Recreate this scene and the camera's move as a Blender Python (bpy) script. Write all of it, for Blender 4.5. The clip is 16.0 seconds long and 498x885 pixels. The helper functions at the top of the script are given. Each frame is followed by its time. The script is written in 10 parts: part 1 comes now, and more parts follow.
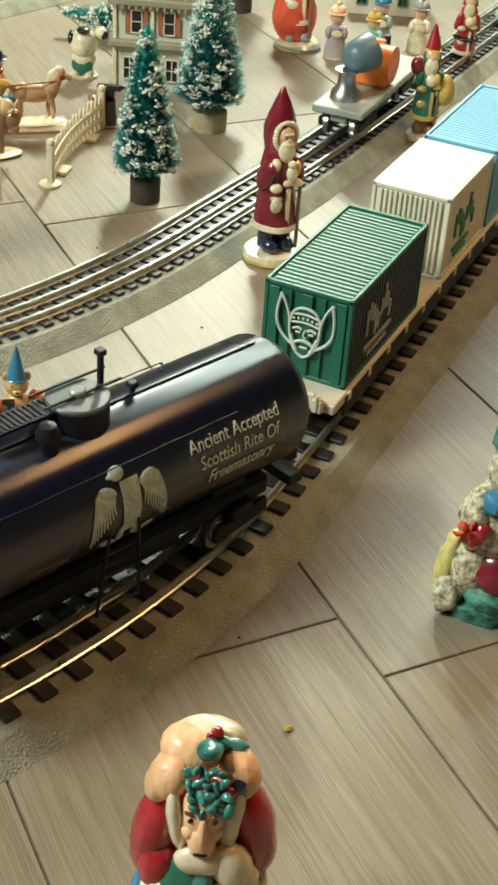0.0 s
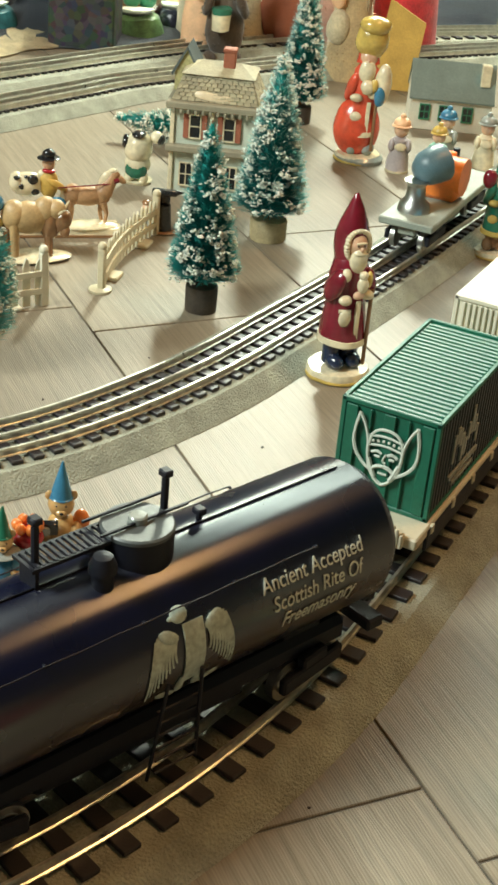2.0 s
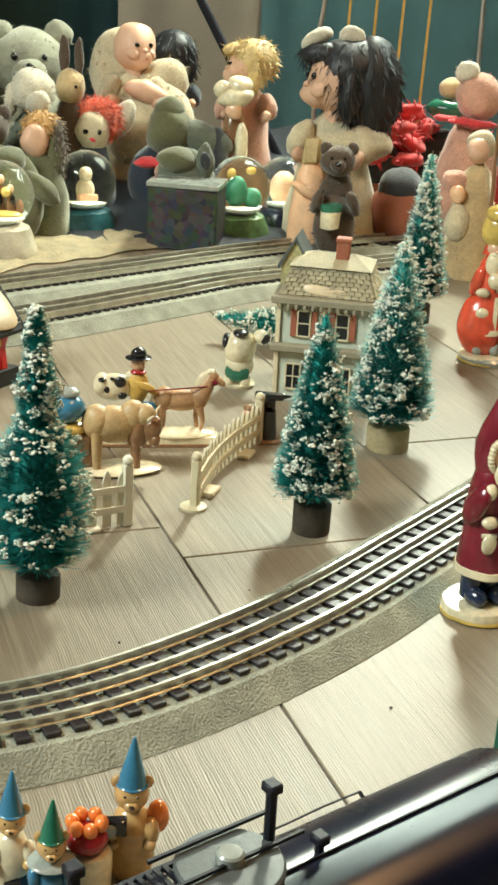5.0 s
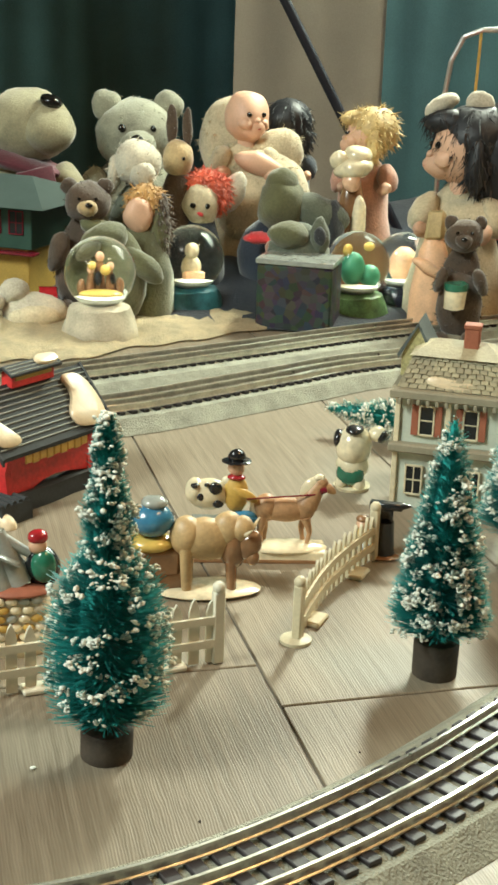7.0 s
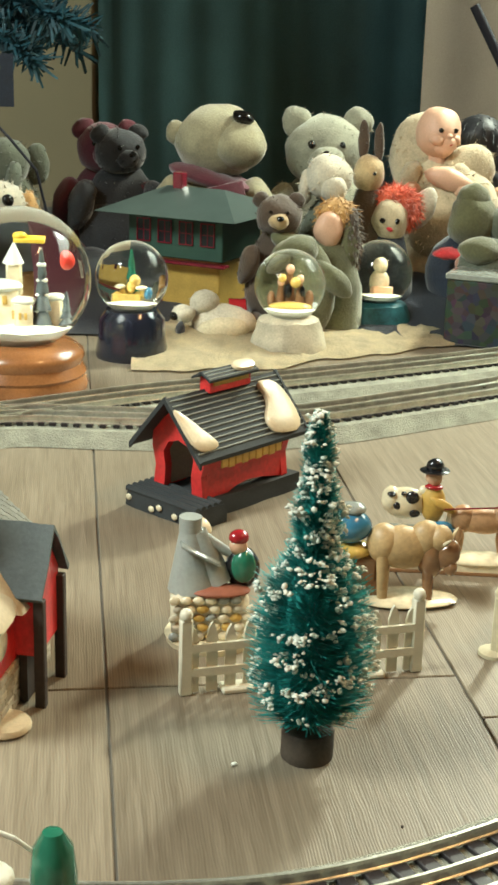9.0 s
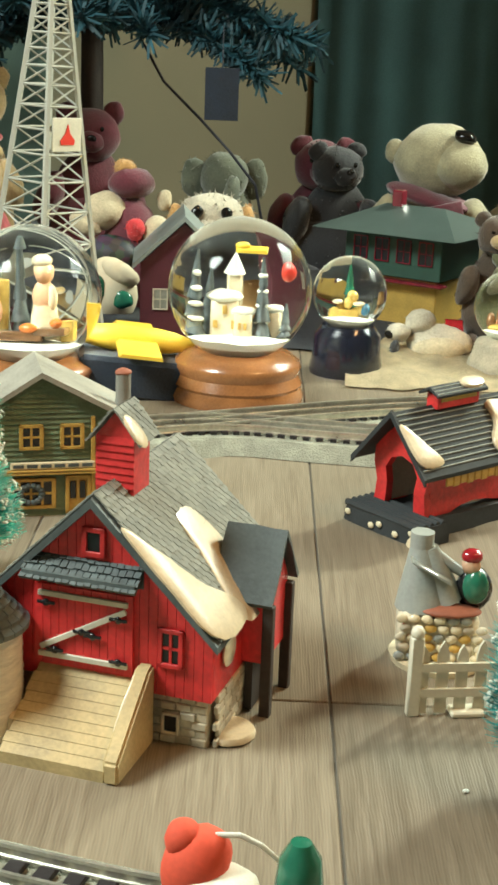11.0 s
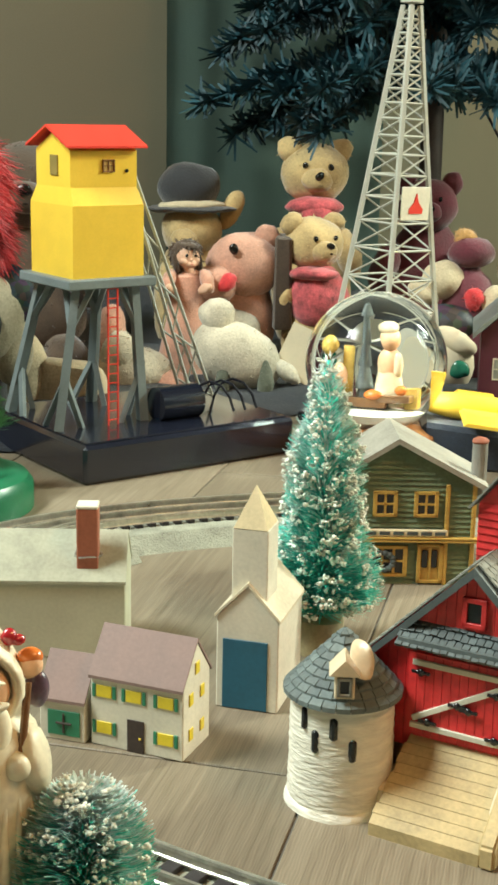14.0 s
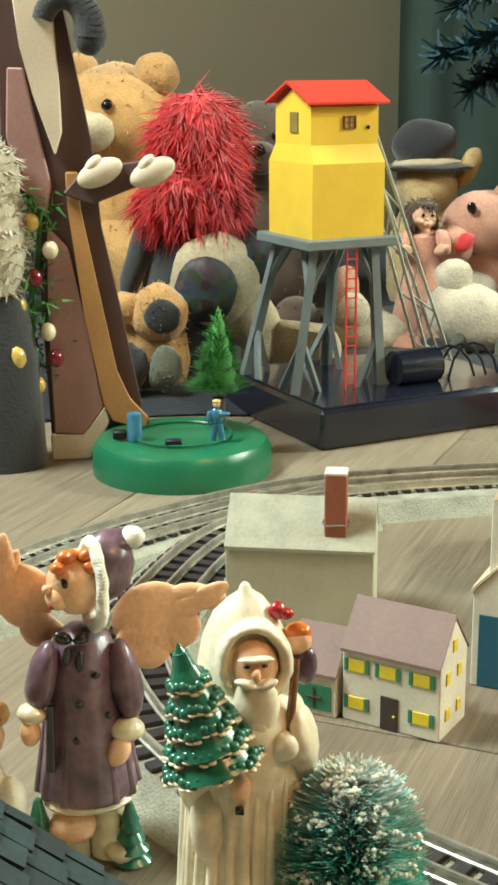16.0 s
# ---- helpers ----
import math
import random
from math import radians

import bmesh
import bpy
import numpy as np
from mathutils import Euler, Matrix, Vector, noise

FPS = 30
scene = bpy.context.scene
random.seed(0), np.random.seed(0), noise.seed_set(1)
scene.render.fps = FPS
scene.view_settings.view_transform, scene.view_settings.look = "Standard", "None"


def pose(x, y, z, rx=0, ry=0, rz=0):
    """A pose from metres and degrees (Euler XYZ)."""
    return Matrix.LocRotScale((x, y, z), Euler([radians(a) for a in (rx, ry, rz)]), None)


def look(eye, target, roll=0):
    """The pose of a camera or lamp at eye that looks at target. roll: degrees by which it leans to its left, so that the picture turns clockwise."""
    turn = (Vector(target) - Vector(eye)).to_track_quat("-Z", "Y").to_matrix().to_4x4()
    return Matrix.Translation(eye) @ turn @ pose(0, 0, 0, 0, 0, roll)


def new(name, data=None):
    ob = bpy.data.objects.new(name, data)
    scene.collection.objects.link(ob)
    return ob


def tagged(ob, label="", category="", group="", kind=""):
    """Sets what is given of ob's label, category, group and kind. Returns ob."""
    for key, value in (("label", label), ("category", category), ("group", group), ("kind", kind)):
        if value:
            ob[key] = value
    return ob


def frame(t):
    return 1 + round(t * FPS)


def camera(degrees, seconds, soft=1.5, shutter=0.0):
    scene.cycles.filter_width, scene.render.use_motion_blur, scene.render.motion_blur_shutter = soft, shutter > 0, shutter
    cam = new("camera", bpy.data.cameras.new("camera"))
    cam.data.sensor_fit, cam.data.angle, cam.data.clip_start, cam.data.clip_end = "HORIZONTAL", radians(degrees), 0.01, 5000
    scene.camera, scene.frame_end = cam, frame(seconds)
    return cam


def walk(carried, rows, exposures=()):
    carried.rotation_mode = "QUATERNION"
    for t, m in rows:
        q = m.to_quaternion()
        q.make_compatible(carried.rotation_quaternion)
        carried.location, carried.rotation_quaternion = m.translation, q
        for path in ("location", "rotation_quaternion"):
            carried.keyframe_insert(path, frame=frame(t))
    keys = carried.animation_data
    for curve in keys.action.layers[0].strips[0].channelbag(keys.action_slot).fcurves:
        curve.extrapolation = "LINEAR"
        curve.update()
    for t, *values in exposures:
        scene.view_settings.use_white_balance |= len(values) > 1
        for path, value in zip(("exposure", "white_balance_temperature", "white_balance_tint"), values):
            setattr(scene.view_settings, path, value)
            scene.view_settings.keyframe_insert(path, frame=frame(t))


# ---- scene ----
import itertools

cam = camera(20.82, 16.0, soft=3.0)
PATH = [
    (0, (0.2126, -0.5929, 0.4340), (-0.1263, 0.1607, -0.1292), 4.05),
    (0.5, (0.1928, -0.5615, 0.4173), (-0.1422, 0.2042, -0.1318), 4.92),
    (1, (0.1844, -0.5540, 0.4116), (-0.1608, 0.2198, -0.1194), 5.15),
    (1.5, (0.1770, -0.5585, 0.4082), (-0.1843, 0.2217, -0.1025), 5.06),
    (2, (0.1633, -0.5421, 0.3954), (-0.2162, 0.2423, -0.0952), 5.13),
    (2.5, (0.1593, -0.5417, 0.3928), (-0.2326, 0.2518, -0.0727), 5.26),
    (3, (0.1511, -0.5292, 0.3873), (-0.2495, 0.2703, -0.0603), 5.38),
    (3.5, (0.1352, -0.5052, 0.3687), (-0.2811, 0.2994, -0.0548), 5.00),
    (4, (0.1221, -0.4839, 0.3546), (-0.3174, 0.3215, -0.0433), 4.31),
    (4.2, (0.1199, -0.4815, 0.3516), (-0.3307, 0.3234, -0.0344), 3.98),
    (6.3, (0.0312, -0.3098, 0.3241), (-0.4984, 0.4721, -0.0047), 2.54),
    (6.5, (0.0295, -0.3117, 0.3234), (-0.5099, 0.4664, 0.0015), 2.45),
    (7, (0.0278, -0.3173, 0.3234), (-0.5383, 0.4460, 0.0120), 2.06),
    (7.5, (0.0266, -0.3219, 0.3222), (-0.5668, 0.4240, 0.0197), 1.65),
    (8, (0.0243, -0.3286, 0.3208), (-0.5978, 0.3941, 0.0194), 1.38),
    (8.2, (0.0260, -0.3339, 0.3206), (-0.6069, 0.3794, 0.0196), 1.24),
    (10.3, (-0.0117, -0.3271, 0.2973), (-0.7210, 0.3140, 0.0044), 2.18),
    (10.5, (-0.0118, -0.3300, 0.2969), (-0.7339, 0.2976, 0.0058), 2.02),
    (11, (-0.0151, -0.3417, 0.2980), (-0.7696, 0.2504, 0.0147), 2.21),
    (11.5, (-0.0159, -0.3449, 0.2979), (-0.8034, 0.2076, 0.0247), 1.78),
    (12, (-0.0151, -0.3537, 0.3026), (-0.8324, 0.1709, 0.0643), 1.64),
    (12.5, (-0.0170, -0.3601, 0.3015), (-0.8520, 0.1437, 0.0802), 1.60),
    (13, (-0.0160, -0.3646, 0.2999), (-0.8649, 0.1135, 0.0749), 1.44),
    (13.5, (-0.0320, -0.3622, 0.2952), (-0.8927, 0.0909, 0.0632), 1.46),
    (14, (-0.0450, -0.3670, 0.2908), (-0.9242, 0.0455, 0.0526), 1.12),
    (14.5, (-0.0489, -0.3697, 0.2881), (-0.9473, -0.0122, 0.0328), 0.18),
    (15, (-0.0507, -0.3768, 0.2888), (-0.9651, -0.0661, 0.0293), 0.01),
    (15.5, (-0.0523, -0.3796, 0.2916), (-0.9755, -0.0966, 0.0317), -0.23),
    (16, (-0.0765, -0.3772, 0.2850), (-1.0037, -0.1126, 0.0200), -0.37),
]
walk(cam, [(t, look(eye, target, roll)) for t, eye, target, roll in PATH], [(0.0, -0.05), (4.0, 0.0), (6.5, -0.12), (8.0, -0.12), (11.0, -0.04), (15.0, 0.06), (16.0, 0.06)])

# ---- world and light ----
world = bpy.data.worlds.new("room_dusk")
scene.world = world
world.use_nodes = True
world.node_tree.nodes["Background"].inputs[0].default_value = (0.32, 0.80, 0.85, 1)
world.node_tree.nodes["Background"].inputs[1].default_value = 0.125
scene.view_settings.exposure = 0.0


def area_lamp(name, eye, target, size, power, color, wide=0.0):
    d = bpy.data.lights.new(name, "AREA")
    d.shape, d.size, d.energy, d.color = "DISK", size, power, color
    if wide:
        d.shape, d.size, d.size_y = "RECTANGLE", wide, size
    ob = new(name, d)
    ob.matrix_world = look(eye, target)
    return ob


area_lamp("window_side_lamp", (-0.78, 1.50, 1.02), (-0.35, 0.15, 0.0), 0.17, 25, (0.95, 1.0, 0.80))
# Broad light added for the tank's pale top streak; no window stands here.
area_lamp("broad_back_light", (-0.40, 1.66, 1.02), (-0.05, -0.10, 0.10), 0.50, 26, (0.84, 1.0, 0.86), 1.05)
# Unseen fill, added to brighten the village fronts; hangs well below the ceiling.
area_lamp("front_fill_light", (-0.95, -0.95, 1.30), (-0.6, -0.10, 0.0), 0.60, 44, (0.90, 1.0, 0.92))
area_lamp("warm_pendant_lamp", (0.55, 0.55, 1.70), (-0.05, -0.20, 0.05), 0.14, 13.5, (1.0, 0.56, 0.23), 0.62)


# ---- materials ----
def mat(name, col, rough=0.5, metal=0.0, var=0.18, scale=45.0, bump=0.15, fine=500.0, coat=0.0, sheen=0.0, alpha_glass=0.0, island=0.0, dist=0.0006, stretch=1.0, spec=0.5):
    """A node material: base colour mottled at two scales, roughness varied, fine relief."""
    m = bpy.data.materials.new(name)
    m.use_nodes = True
    nt = m.node_tree
    n, l = nt.nodes, nt.links
    b = n["Principled BSDF"]
    tc = n.new("ShaderNodeTexCoord")
    big, small = n.new("ShaderNodeTexNoise"), n.new("ShaderNodeTexNoise")
    big.inputs["Scale"].default_value, big.inputs["Detail"].default_value = scale, 4
    small.inputs["Scale"].default_value, small.inputs["Detail"].default_value = fine, 3
    mp = n.new("ShaderNodeMapping")
    mp.inputs["Scale"].default_value = (1, 1, stretch)
    l.new(tc.outputs["Object"], mp.inputs["Vector"])
    l.new(mp.outputs[0], big.inputs["Vector"])
    l.new(mp.outputs[0], small.inputs["Vector"])
    b.inputs["Specular IOR Level"].default_value = spec
    add = n.new("ShaderNodeMath")
    add.operation = "ADD"
    half = n.new("ShaderNodeMath")
    half.operation, half.inputs[1].default_value = "MULTIPLY", 0.5
    l.new(small.outputs["Fac"], half.inputs[0])
    l.new(big.outputs["Fac"], add.inputs[0])
    l.new(half.outputs[0], add.inputs[1])
    ramp = n.new("ShaderNodeValToRGB")
    ramp.color_ramp.elements[0].position, ramp.color_ramp.elements[1].position = 0.5, 1.0
    ramp.color_ramp.elements[0].color = (*[max(0.0, c * (1 - var)) for c in col], 1)
    ramp.color_ramp.elements[1].color = (*[min(1.0, c * (1 + var)) for c in col], 1)
    l.new(add.outputs[0], ramp.inputs[0])
    colour = ramp.outputs[0]
    if island:
        geo, hsv, mr = n.new("ShaderNodeNewGeometry"), n.new("ShaderNodeHueSaturation"), n.new("ShaderNodeMapRange")
        mr.inputs["To Min"].default_value, mr.inputs["To Max"].default_value = 1 - island, 1 + island
        l.new(geo.outputs["Random Per Island"], mr.inputs["Value"])
        l.new(mr.outputs[0], hsv.inputs["Value"])
        l.new(colour, hsv.inputs["Color"])
        colour = hsv.outputs[0]
    l.new(colour, b.inputs["Base Color"])
    rr = n.new("ShaderNodeMapRange")
    rr.inputs["To Min"].default_value, rr.inputs["To Max"].default_value = max(0.02, rough * 0.8), min(1.0, rough * 1.2)
    l.new(big.outputs["Fac"], rr.inputs["Value"])
    l.new(rr.outputs[0], b.inputs["Roughness"])
    b.inputs["Metallic"].default_value = metal
    b.inputs["Coat Weight"].default_value = coat
    b.inputs["Coat Roughness"].default_value = 0.12
    b.inputs["Sheen Weight"].default_value = sheen
    if alpha_glass:
        b.inputs["Transmission Weight"].default_value = alpha_glass
        b.inputs["IOR"].default_value = 1.33
    if bump:
        bp = n.new("ShaderNodeBump")
        bp.inputs["Strength"].default_value, bp.inputs["Distance"].default_value = bump, dist
        l.new(small.outputs["Fac"], bp.inputs["Height"])
        l.new(bp.outputs[0], b.inputs["Normal"])
    return m


def glazed(name, col, **k):
    return mat(name, col, **{**dict(rough=0.22, coat=0.5, bump=0.12, fine=260, var=0.25, scale=70), **k})


def plush_mat(name, col, **k):
    return mat(name, col, **{**dict(rough=0.95, sheen=0.4, bump=0.5, fine=420, var=0.35, scale=30, dist=0.0014), **k})


def floor_material():
    """Wood-look porcelain plank: long grain, knots and a satin glaze; each plank shifted by its own random number."""
    m = bpy.data.materials.new("wood_look_tile")
    m.use_nodes = True
    n, l = m.node_tree.nodes, m.node_tree.links
    b = n["Principled BSDF"]
    tc, inf = n.new("ShaderNodeTexCoord"), n.new("ShaderNodeObjectInfo")
    off, mp = n.new("ShaderNodeVectorMath"), n.new("ShaderNodeMapping")
    off.operation = "ADD"
    mul = n.new("ShaderNodeMath")
    mul.operation, mul.inputs[1].default_value = "MULTIPLY", 7.0
    l.new(inf.outputs["Random"], mul.inputs[0])
    l.new(tc.outputs["Object"], off.inputs[0])
    l.new(mul.outputs[0], off.inputs[1])
    l.new(off.outputs[0], mp.inputs["Vector"])
    mp.inputs["Scale"].default_value = (2.6, 62, 62)
    grain = n.new("ShaderNodeTexNoise")
    grain.inputs["Scale"].default_value, grain.inputs["Detail"].default_value, grain.inputs["Distortion"].default_value = 6, 6, 0.9
    l.new(mp.outputs[0], grain.inputs["Vector"])
    mp2 = n.new("ShaderNodeMapping")
    mp2.inputs["Scale"].default_value = (3.0, 9, 9)
    l.new(off.outputs[0], mp2.inputs["Vector"])
    ring = n.new("ShaderNodeTexWave")
    ring.wave_type, ring.bands_direction = "BANDS", "Y"
    ring.inputs["Scale"].default_value, ring.inputs["Distortion"].default_value, ring.inputs["Detail"].default_value = 26.0, 7.0, 3.0
    ring.inputs["Detail Scale"].default_value = 0.6
    l.new(mp2.outputs[0], ring.inputs["Vector"])
    mix = n.new("ShaderNodeMix")
    mix.data_type = "FLOAT"
    mix.inputs[0].default_value = 0.12
    l.new(grain.outputs["Fac"], mix.inputs[2])
    l.new(ring.outputs["Fac"], mix.inputs[3])
    ramp = n.new("ShaderNodeValToRGB")
    e = ramp.color_ramp.elements
    e[0].position, e[0].color = 0.22, (0.150, 0.118, 0.080, 1)
    e[1].position, e[1].color = 0.74, (0.285, 0.236, 0.170, 1)
    l.new(mix.outputs[0], ramp.inputs[0])
    hsv, mr = n.new("ShaderNodeHueSaturation"), n.new("ShaderNodeMapRange")
    mr.inputs["To Min"].default_value, mr.inputs["To Max"].default_value = 0.85, 1.12
    l.new(inf.outputs["Random"], mr.inputs["Value"])
    l.new(mr.outputs[0], hsv.inputs["Value"])
    l.new(ramp.outputs[0], hsv.inputs["Color"])
    l.new(hsv.outputs[0], b.inputs["Base Color"])
    b.inputs["Specular IOR Level"].default_value = 0.35
    rr = n.new("ShaderNodeMapRange")
    rr.inputs["To Min"].default_value, rr.inputs["To Max"].default_value = 0.34, 0.50
    l.new(mix.outputs[0], rr.inputs["Value"])
    l.new(rr.outputs[0], b.inputs["Roughness"])
    bp = n.new("ShaderNodeBump")
    bp.inputs["Strength"].default_value, bp.inputs["Distance"].default_value = 0.34, 0.0008
    relief = n.new("ShaderNodeMix")
    relief.data_type = "FLOAT"
    relief.inputs[0].default_value = 0.22
    l.new(grain.outputs["Fac"], relief.inputs[2])
    l.new(ring.outputs["Fac"], relief.inputs[3])
    l.new(relief.outputs[0], bp.inputs["Height"])
    l.new(bp.outputs[0], b.inputs["Normal"])
    return m


FLOOR = floor_material()
GROUT = mat("grout", (0.13, 0.12, 0.10), 0.9, fine=900)
ROADBED = mat("sanded_grey_roadbed", (0.30, 0.30, 0.235), 0.92, var=0.30, scale=60, bump=1.0, fine=750, dist=0.0016)
TIE = mat("dark_plastic_tie", (0.022, 0.018, 0.020), 0.5, fine=900)
RAIL = mat("nickel_rail", (0.70, 0.68, 0.59), 0.30, metal=0.8, var=0.25, scale=90)
TANK = mat("navy_black_tank_enamel", (0.0015, 0.0025, 0.016), 0.28, var=0.3, scale=25, bump=0.02, spec=1.0)
nodes, links = TANK.node_tree.nodes, TANK.node_tree.links
along = nodes.new("ShaderNodeTangent")
along.direction_type, along.axis = "RADIAL", "X"
nodes["Principled BSDF"].inputs["Anisotropic"].default_value = 0.85
nodes["Principled BSDF"].inputs["Anisotropic Rotation"].default_value = 0.25
links.new(along.outputs[0], nodes["Principled BSDF"].inputs["Tangent"])
BLACK = mat("black_plastic", (0.010, 0.011, 0.018), 0.5, fine=700, spec=0.3)
BLACKG = mat("gloss_black_enamel", (0.010, 0.012, 0.022), 0.16, coat=0.6, bump=0.03)
STEEL = mat("brushed_steel", (0.5, 0.5, 0.48), 0.35, metal=1.0)
WHITEP = mat("white_print", (0.62, 0.66, 0.58), 0.6, var=0.08)
CGREEN = mat("container_green_plastic", (0.010, 0.125, 0.075), 0.50, var=0.2, scale=30, bump=0.05)
# Container green darkened to navy: shade on its side put into the colour.
CSHADED = mat("container_side_shaded_green", (0.007, 0.018, 0.030), 0.4, var=0.2, bump=0.05)
CWHITE = mat("container_white_plastic", (0.78, 0.72, 0.58), 0.42, var=0.06, bump=0.05)
CBLUE = mat("container_blue_plastic", (0.16, 0.46, 0.66), 0.4, var=0.1, bump=0.05)
DECK = mat("beige_flatcar_plastic", (0.60, 0.54, 0.40), 0.5, var=0.12)
ANTIQ = mat("antiqued_cream_resin", (0.50, 0.45, 0.30), 0.6, var=0.95, scale=260, bump=1.0, fine=600)
ANTIQG = mat("antiqued_teal_resin", (0.06, 0.22, 0.16), 0.55, var=0.8, scale=200, bump=1.0, fine=600)
NEEDLE5 = mat("bright_teal_bristle", (0.08, 0.66, 0.54), 0.6, var=0.4, scale=120, bump=0, island=0.25)
NEEDLE6 = mat("white_frosted_bristle", (0.72, 0.90, 0.84), 0.7, var=0.3, scale=120, bump=0, island=0.3)
NEEDLE = mat("teal_bristle", (0.014, 0.25, 0.23), 0.6, var=0.5, scale=120, bump=0, island=0.35)
NEEDLE2 = mat("mint_frosted_bristle", (0.26, 0.66, 0.55), 0.65, var=0.5, scale=120, bump=0, island=0.4)
NEEDLE3 = mat("grass_green_bristle", (0.05, 0.22, 0.05), 0.6, var=0.4, bump=0, island=0.3)
NEEDLE4 = mat("pale_frosted_bristle", (0.50, 0.84, 0.74), 0.7, var=0.5, scale=120, bump=0, island=0.45)
SNOW = mat("flocked_snow", (0.80, 0.80, 0.70), 0.95, var=0.08, bump=0.6, fine=1400)
DISC = mat("dark_wood_disc", (0.055, 0.042, 0.030), 0.7, var=0.4, scale=80)
DISCL = mat("pale_wood_disc", (0.36, 0.29, 0.16), 0.7, var=0.3, scale=80)
RED = glazed("red_glaze", (0.36, 0.016, 0.022))
CRIMSON = glazed("crimson_glaze", (0.17, 0.010, 0.022))
ORANGE = glazed("orange_glaze", (0.75, 0.20, 0.04))
CREAM = glazed("cream_glaze", (0.74, 0.64, 0.44))
IVORY = mat("ivory_resin", (0.84, 0.75, 0.56), 0.42, var=0.22, scale=60, bump=0.3, fine=300)
SKIN = glazed("skin_glaze", (0.66, 0.40, 0.26))
BLUEG = glazed("blue_glaze", (0.045, 0.19, 0.32))
GREENG = glazed("green_glaze", (0.02, 0.15, 0.09))
GOLD = glazed("gold_glaze", (0.58, 0.40, 0.10))
BROWNG = glazed("brown_glaze", (0.22, 0.11, 0.05))
GREYG = glazed("grey_glaze", (0.30, 0.32, 0.29))
BLACKC = glazed("black_glaze", (0.012, 0.012, 0.014))
PURPLE = mat("plum_resin", (0.10, 0.055, 0.085), 0.36, var=0.45, scale=60, bump=0.4, coat=0.2)
PEACH = mat("peach_resin", (0.86, 0.50, 0.29), 0.42, var=0.2, bump=0.4)
BARNRED = mat("barn_red_paint", (0.64, 0.034, 0.034), 0.42, var=0.3, scale=60, bump=0.3, fine=350)
SHINGLE = mat("grey_shingle", (0.25, 0.25, 0.21), 0.75, var=0.2, bump=0.4, island=0.14)
SLATE = mat("slate_green_grey", (0.085, 0.105, 0.105), 0.6, var=0.3, bump=0.4, island=0.2)
STONEW = mat("cream_stone", (0.52, 0.46, 0.34), 0.7, var=0.3, bump=0.5, island=0.18)
WOODT = mat("tan_wood_plank", (0.52, 0.39, 0.19), 0.6, var=0.25, bump=0.4, island=0.12)
DARKWOOD = mat("dark_timber", (0.05, 0.035, 0.028), 0.7, var=0.3)
GLASSDARK = mat("dark_window", (0.015, 0.018, 0.02), 0.2, var=0.2)
WPAINT = mat("old_white_paint", (0.68, 0.64, 0.52), 0.6, var=0.14, scale=40)
MAUVE = mat("mauve_brown_roof_paint", (0.25, 0.165, 0.145), 0.65, var=0.14)
TEALP = mat("teal_paint", (0.016, 0.105, 0.17), 0.5, var=0.15)
YELLOWP = mat("yellow_paint", (0.72, 0.56, 0.03), 0.5, var=0.15)
GREENP = mat("green_paint", (0.03, 0.21, 0.11), 0.5, var=0.15)
BRICK = mat("terracotta_paint", (0.34, 0.11, 0.06), 0.7, var=0.2)
SAGE = mat("sage_clapboard", (0.165, 0.225, 0.135), 0.6, var=0.3, bump=0.3)
OCHRE = mat("ochre_trim", (0.52, 0.32, 0.07), 0.55, var=0.25)
TIN = mat("yellow_tin", (0.85, 0.56, 0.06), 0.32, var=0.06, bump=0.02)
TINRED = mat("red_tin", (0.72, 0.055, 0.035), 0.34, var=0.08, bump=0.02)
TINGREY = mat("grey_tin", (0.17, 0.205, 0.21), 0.42, var=0.15, bump=0.03)
PLATFORM = mat("green_plastic_base", (0.012, 0.14, 0.065), 0.3, var=0.15, bump=0.03)
WATER = mat("globe_water", (0.95, 0.98, 0.96), 0.02, var=0.0, bump=0, alpha_glass=1.0)
GLOBEWOOD = mat("varnished_wood", (0.34, 0.14, 0.05), 0.25, var=0.3, scale=30, coat=0.4)
WALLP = mat("sage_wall_paint", (0.115, 0.175, 0.145), 0.85, var=0.1, scale=3)
# For the unseen south and east walls: dark, to cut reflections on the tank.
WALL_UNSEEN = mat("unseen_wall_dark_brown", (0.11, 0.095, 0.075), 0.9, var=0.1, scale=3)
WALLB = mat("beige_wall_paint", (0.205, 0.182, 0.120), 0.85, var=0.08, scale=3)
DRAPE = mat("dark_teal_drape", (0.072, 0.165, 0.182), 0.9, var=0.25, scale=6, sheen=0.3)
LACE = mat("ecru_lace", (0.62, 0.52, 0.34), 0.9, var=0.2, scale=60, bump=0.8, fine=420, dist=0.002)
FIR = mat("dark_fir_foil", (0.008, 0.046, 0.062), 0.6, var=0.5, scale=12, bump=0, island=0.5)
P_WHITE = plush_mat("white_plush", (0.52, 0.47, 0.36))
P_TAN = plush_mat("tan_plush", (0.46, 0.33, 0.17))
P_BROWN = plush_mat("brown_plush", (0.075, 0.048, 0.030))
P_GREY = plush_mat("grey_green_plush", (0.10, 0.112, 0.078))
P_PALE = plush_mat("pale_sage_plush", (0.27, 0.27, 0.20))
P_DARK = plush_mat("charcoal_plush", (0.022, 0.024, 0.028))
P_PINK = plush_mat("pink_plush", (0.52, 0.27, 0.19))
P_RED = plush_mat("red_yarn", (0.58, 0.035, 0.04), scale=60)
P_ORANGE = plush_mat("orange_yarn", (0.60, 0.11, 0.05), scale=60)
P_OLIVE = plush_mat("olive_cloth", (0.10, 0.10, 0.045))
P_BLUE = plush_mat("navy_cloth", (0.010, 0.018, 0.034))
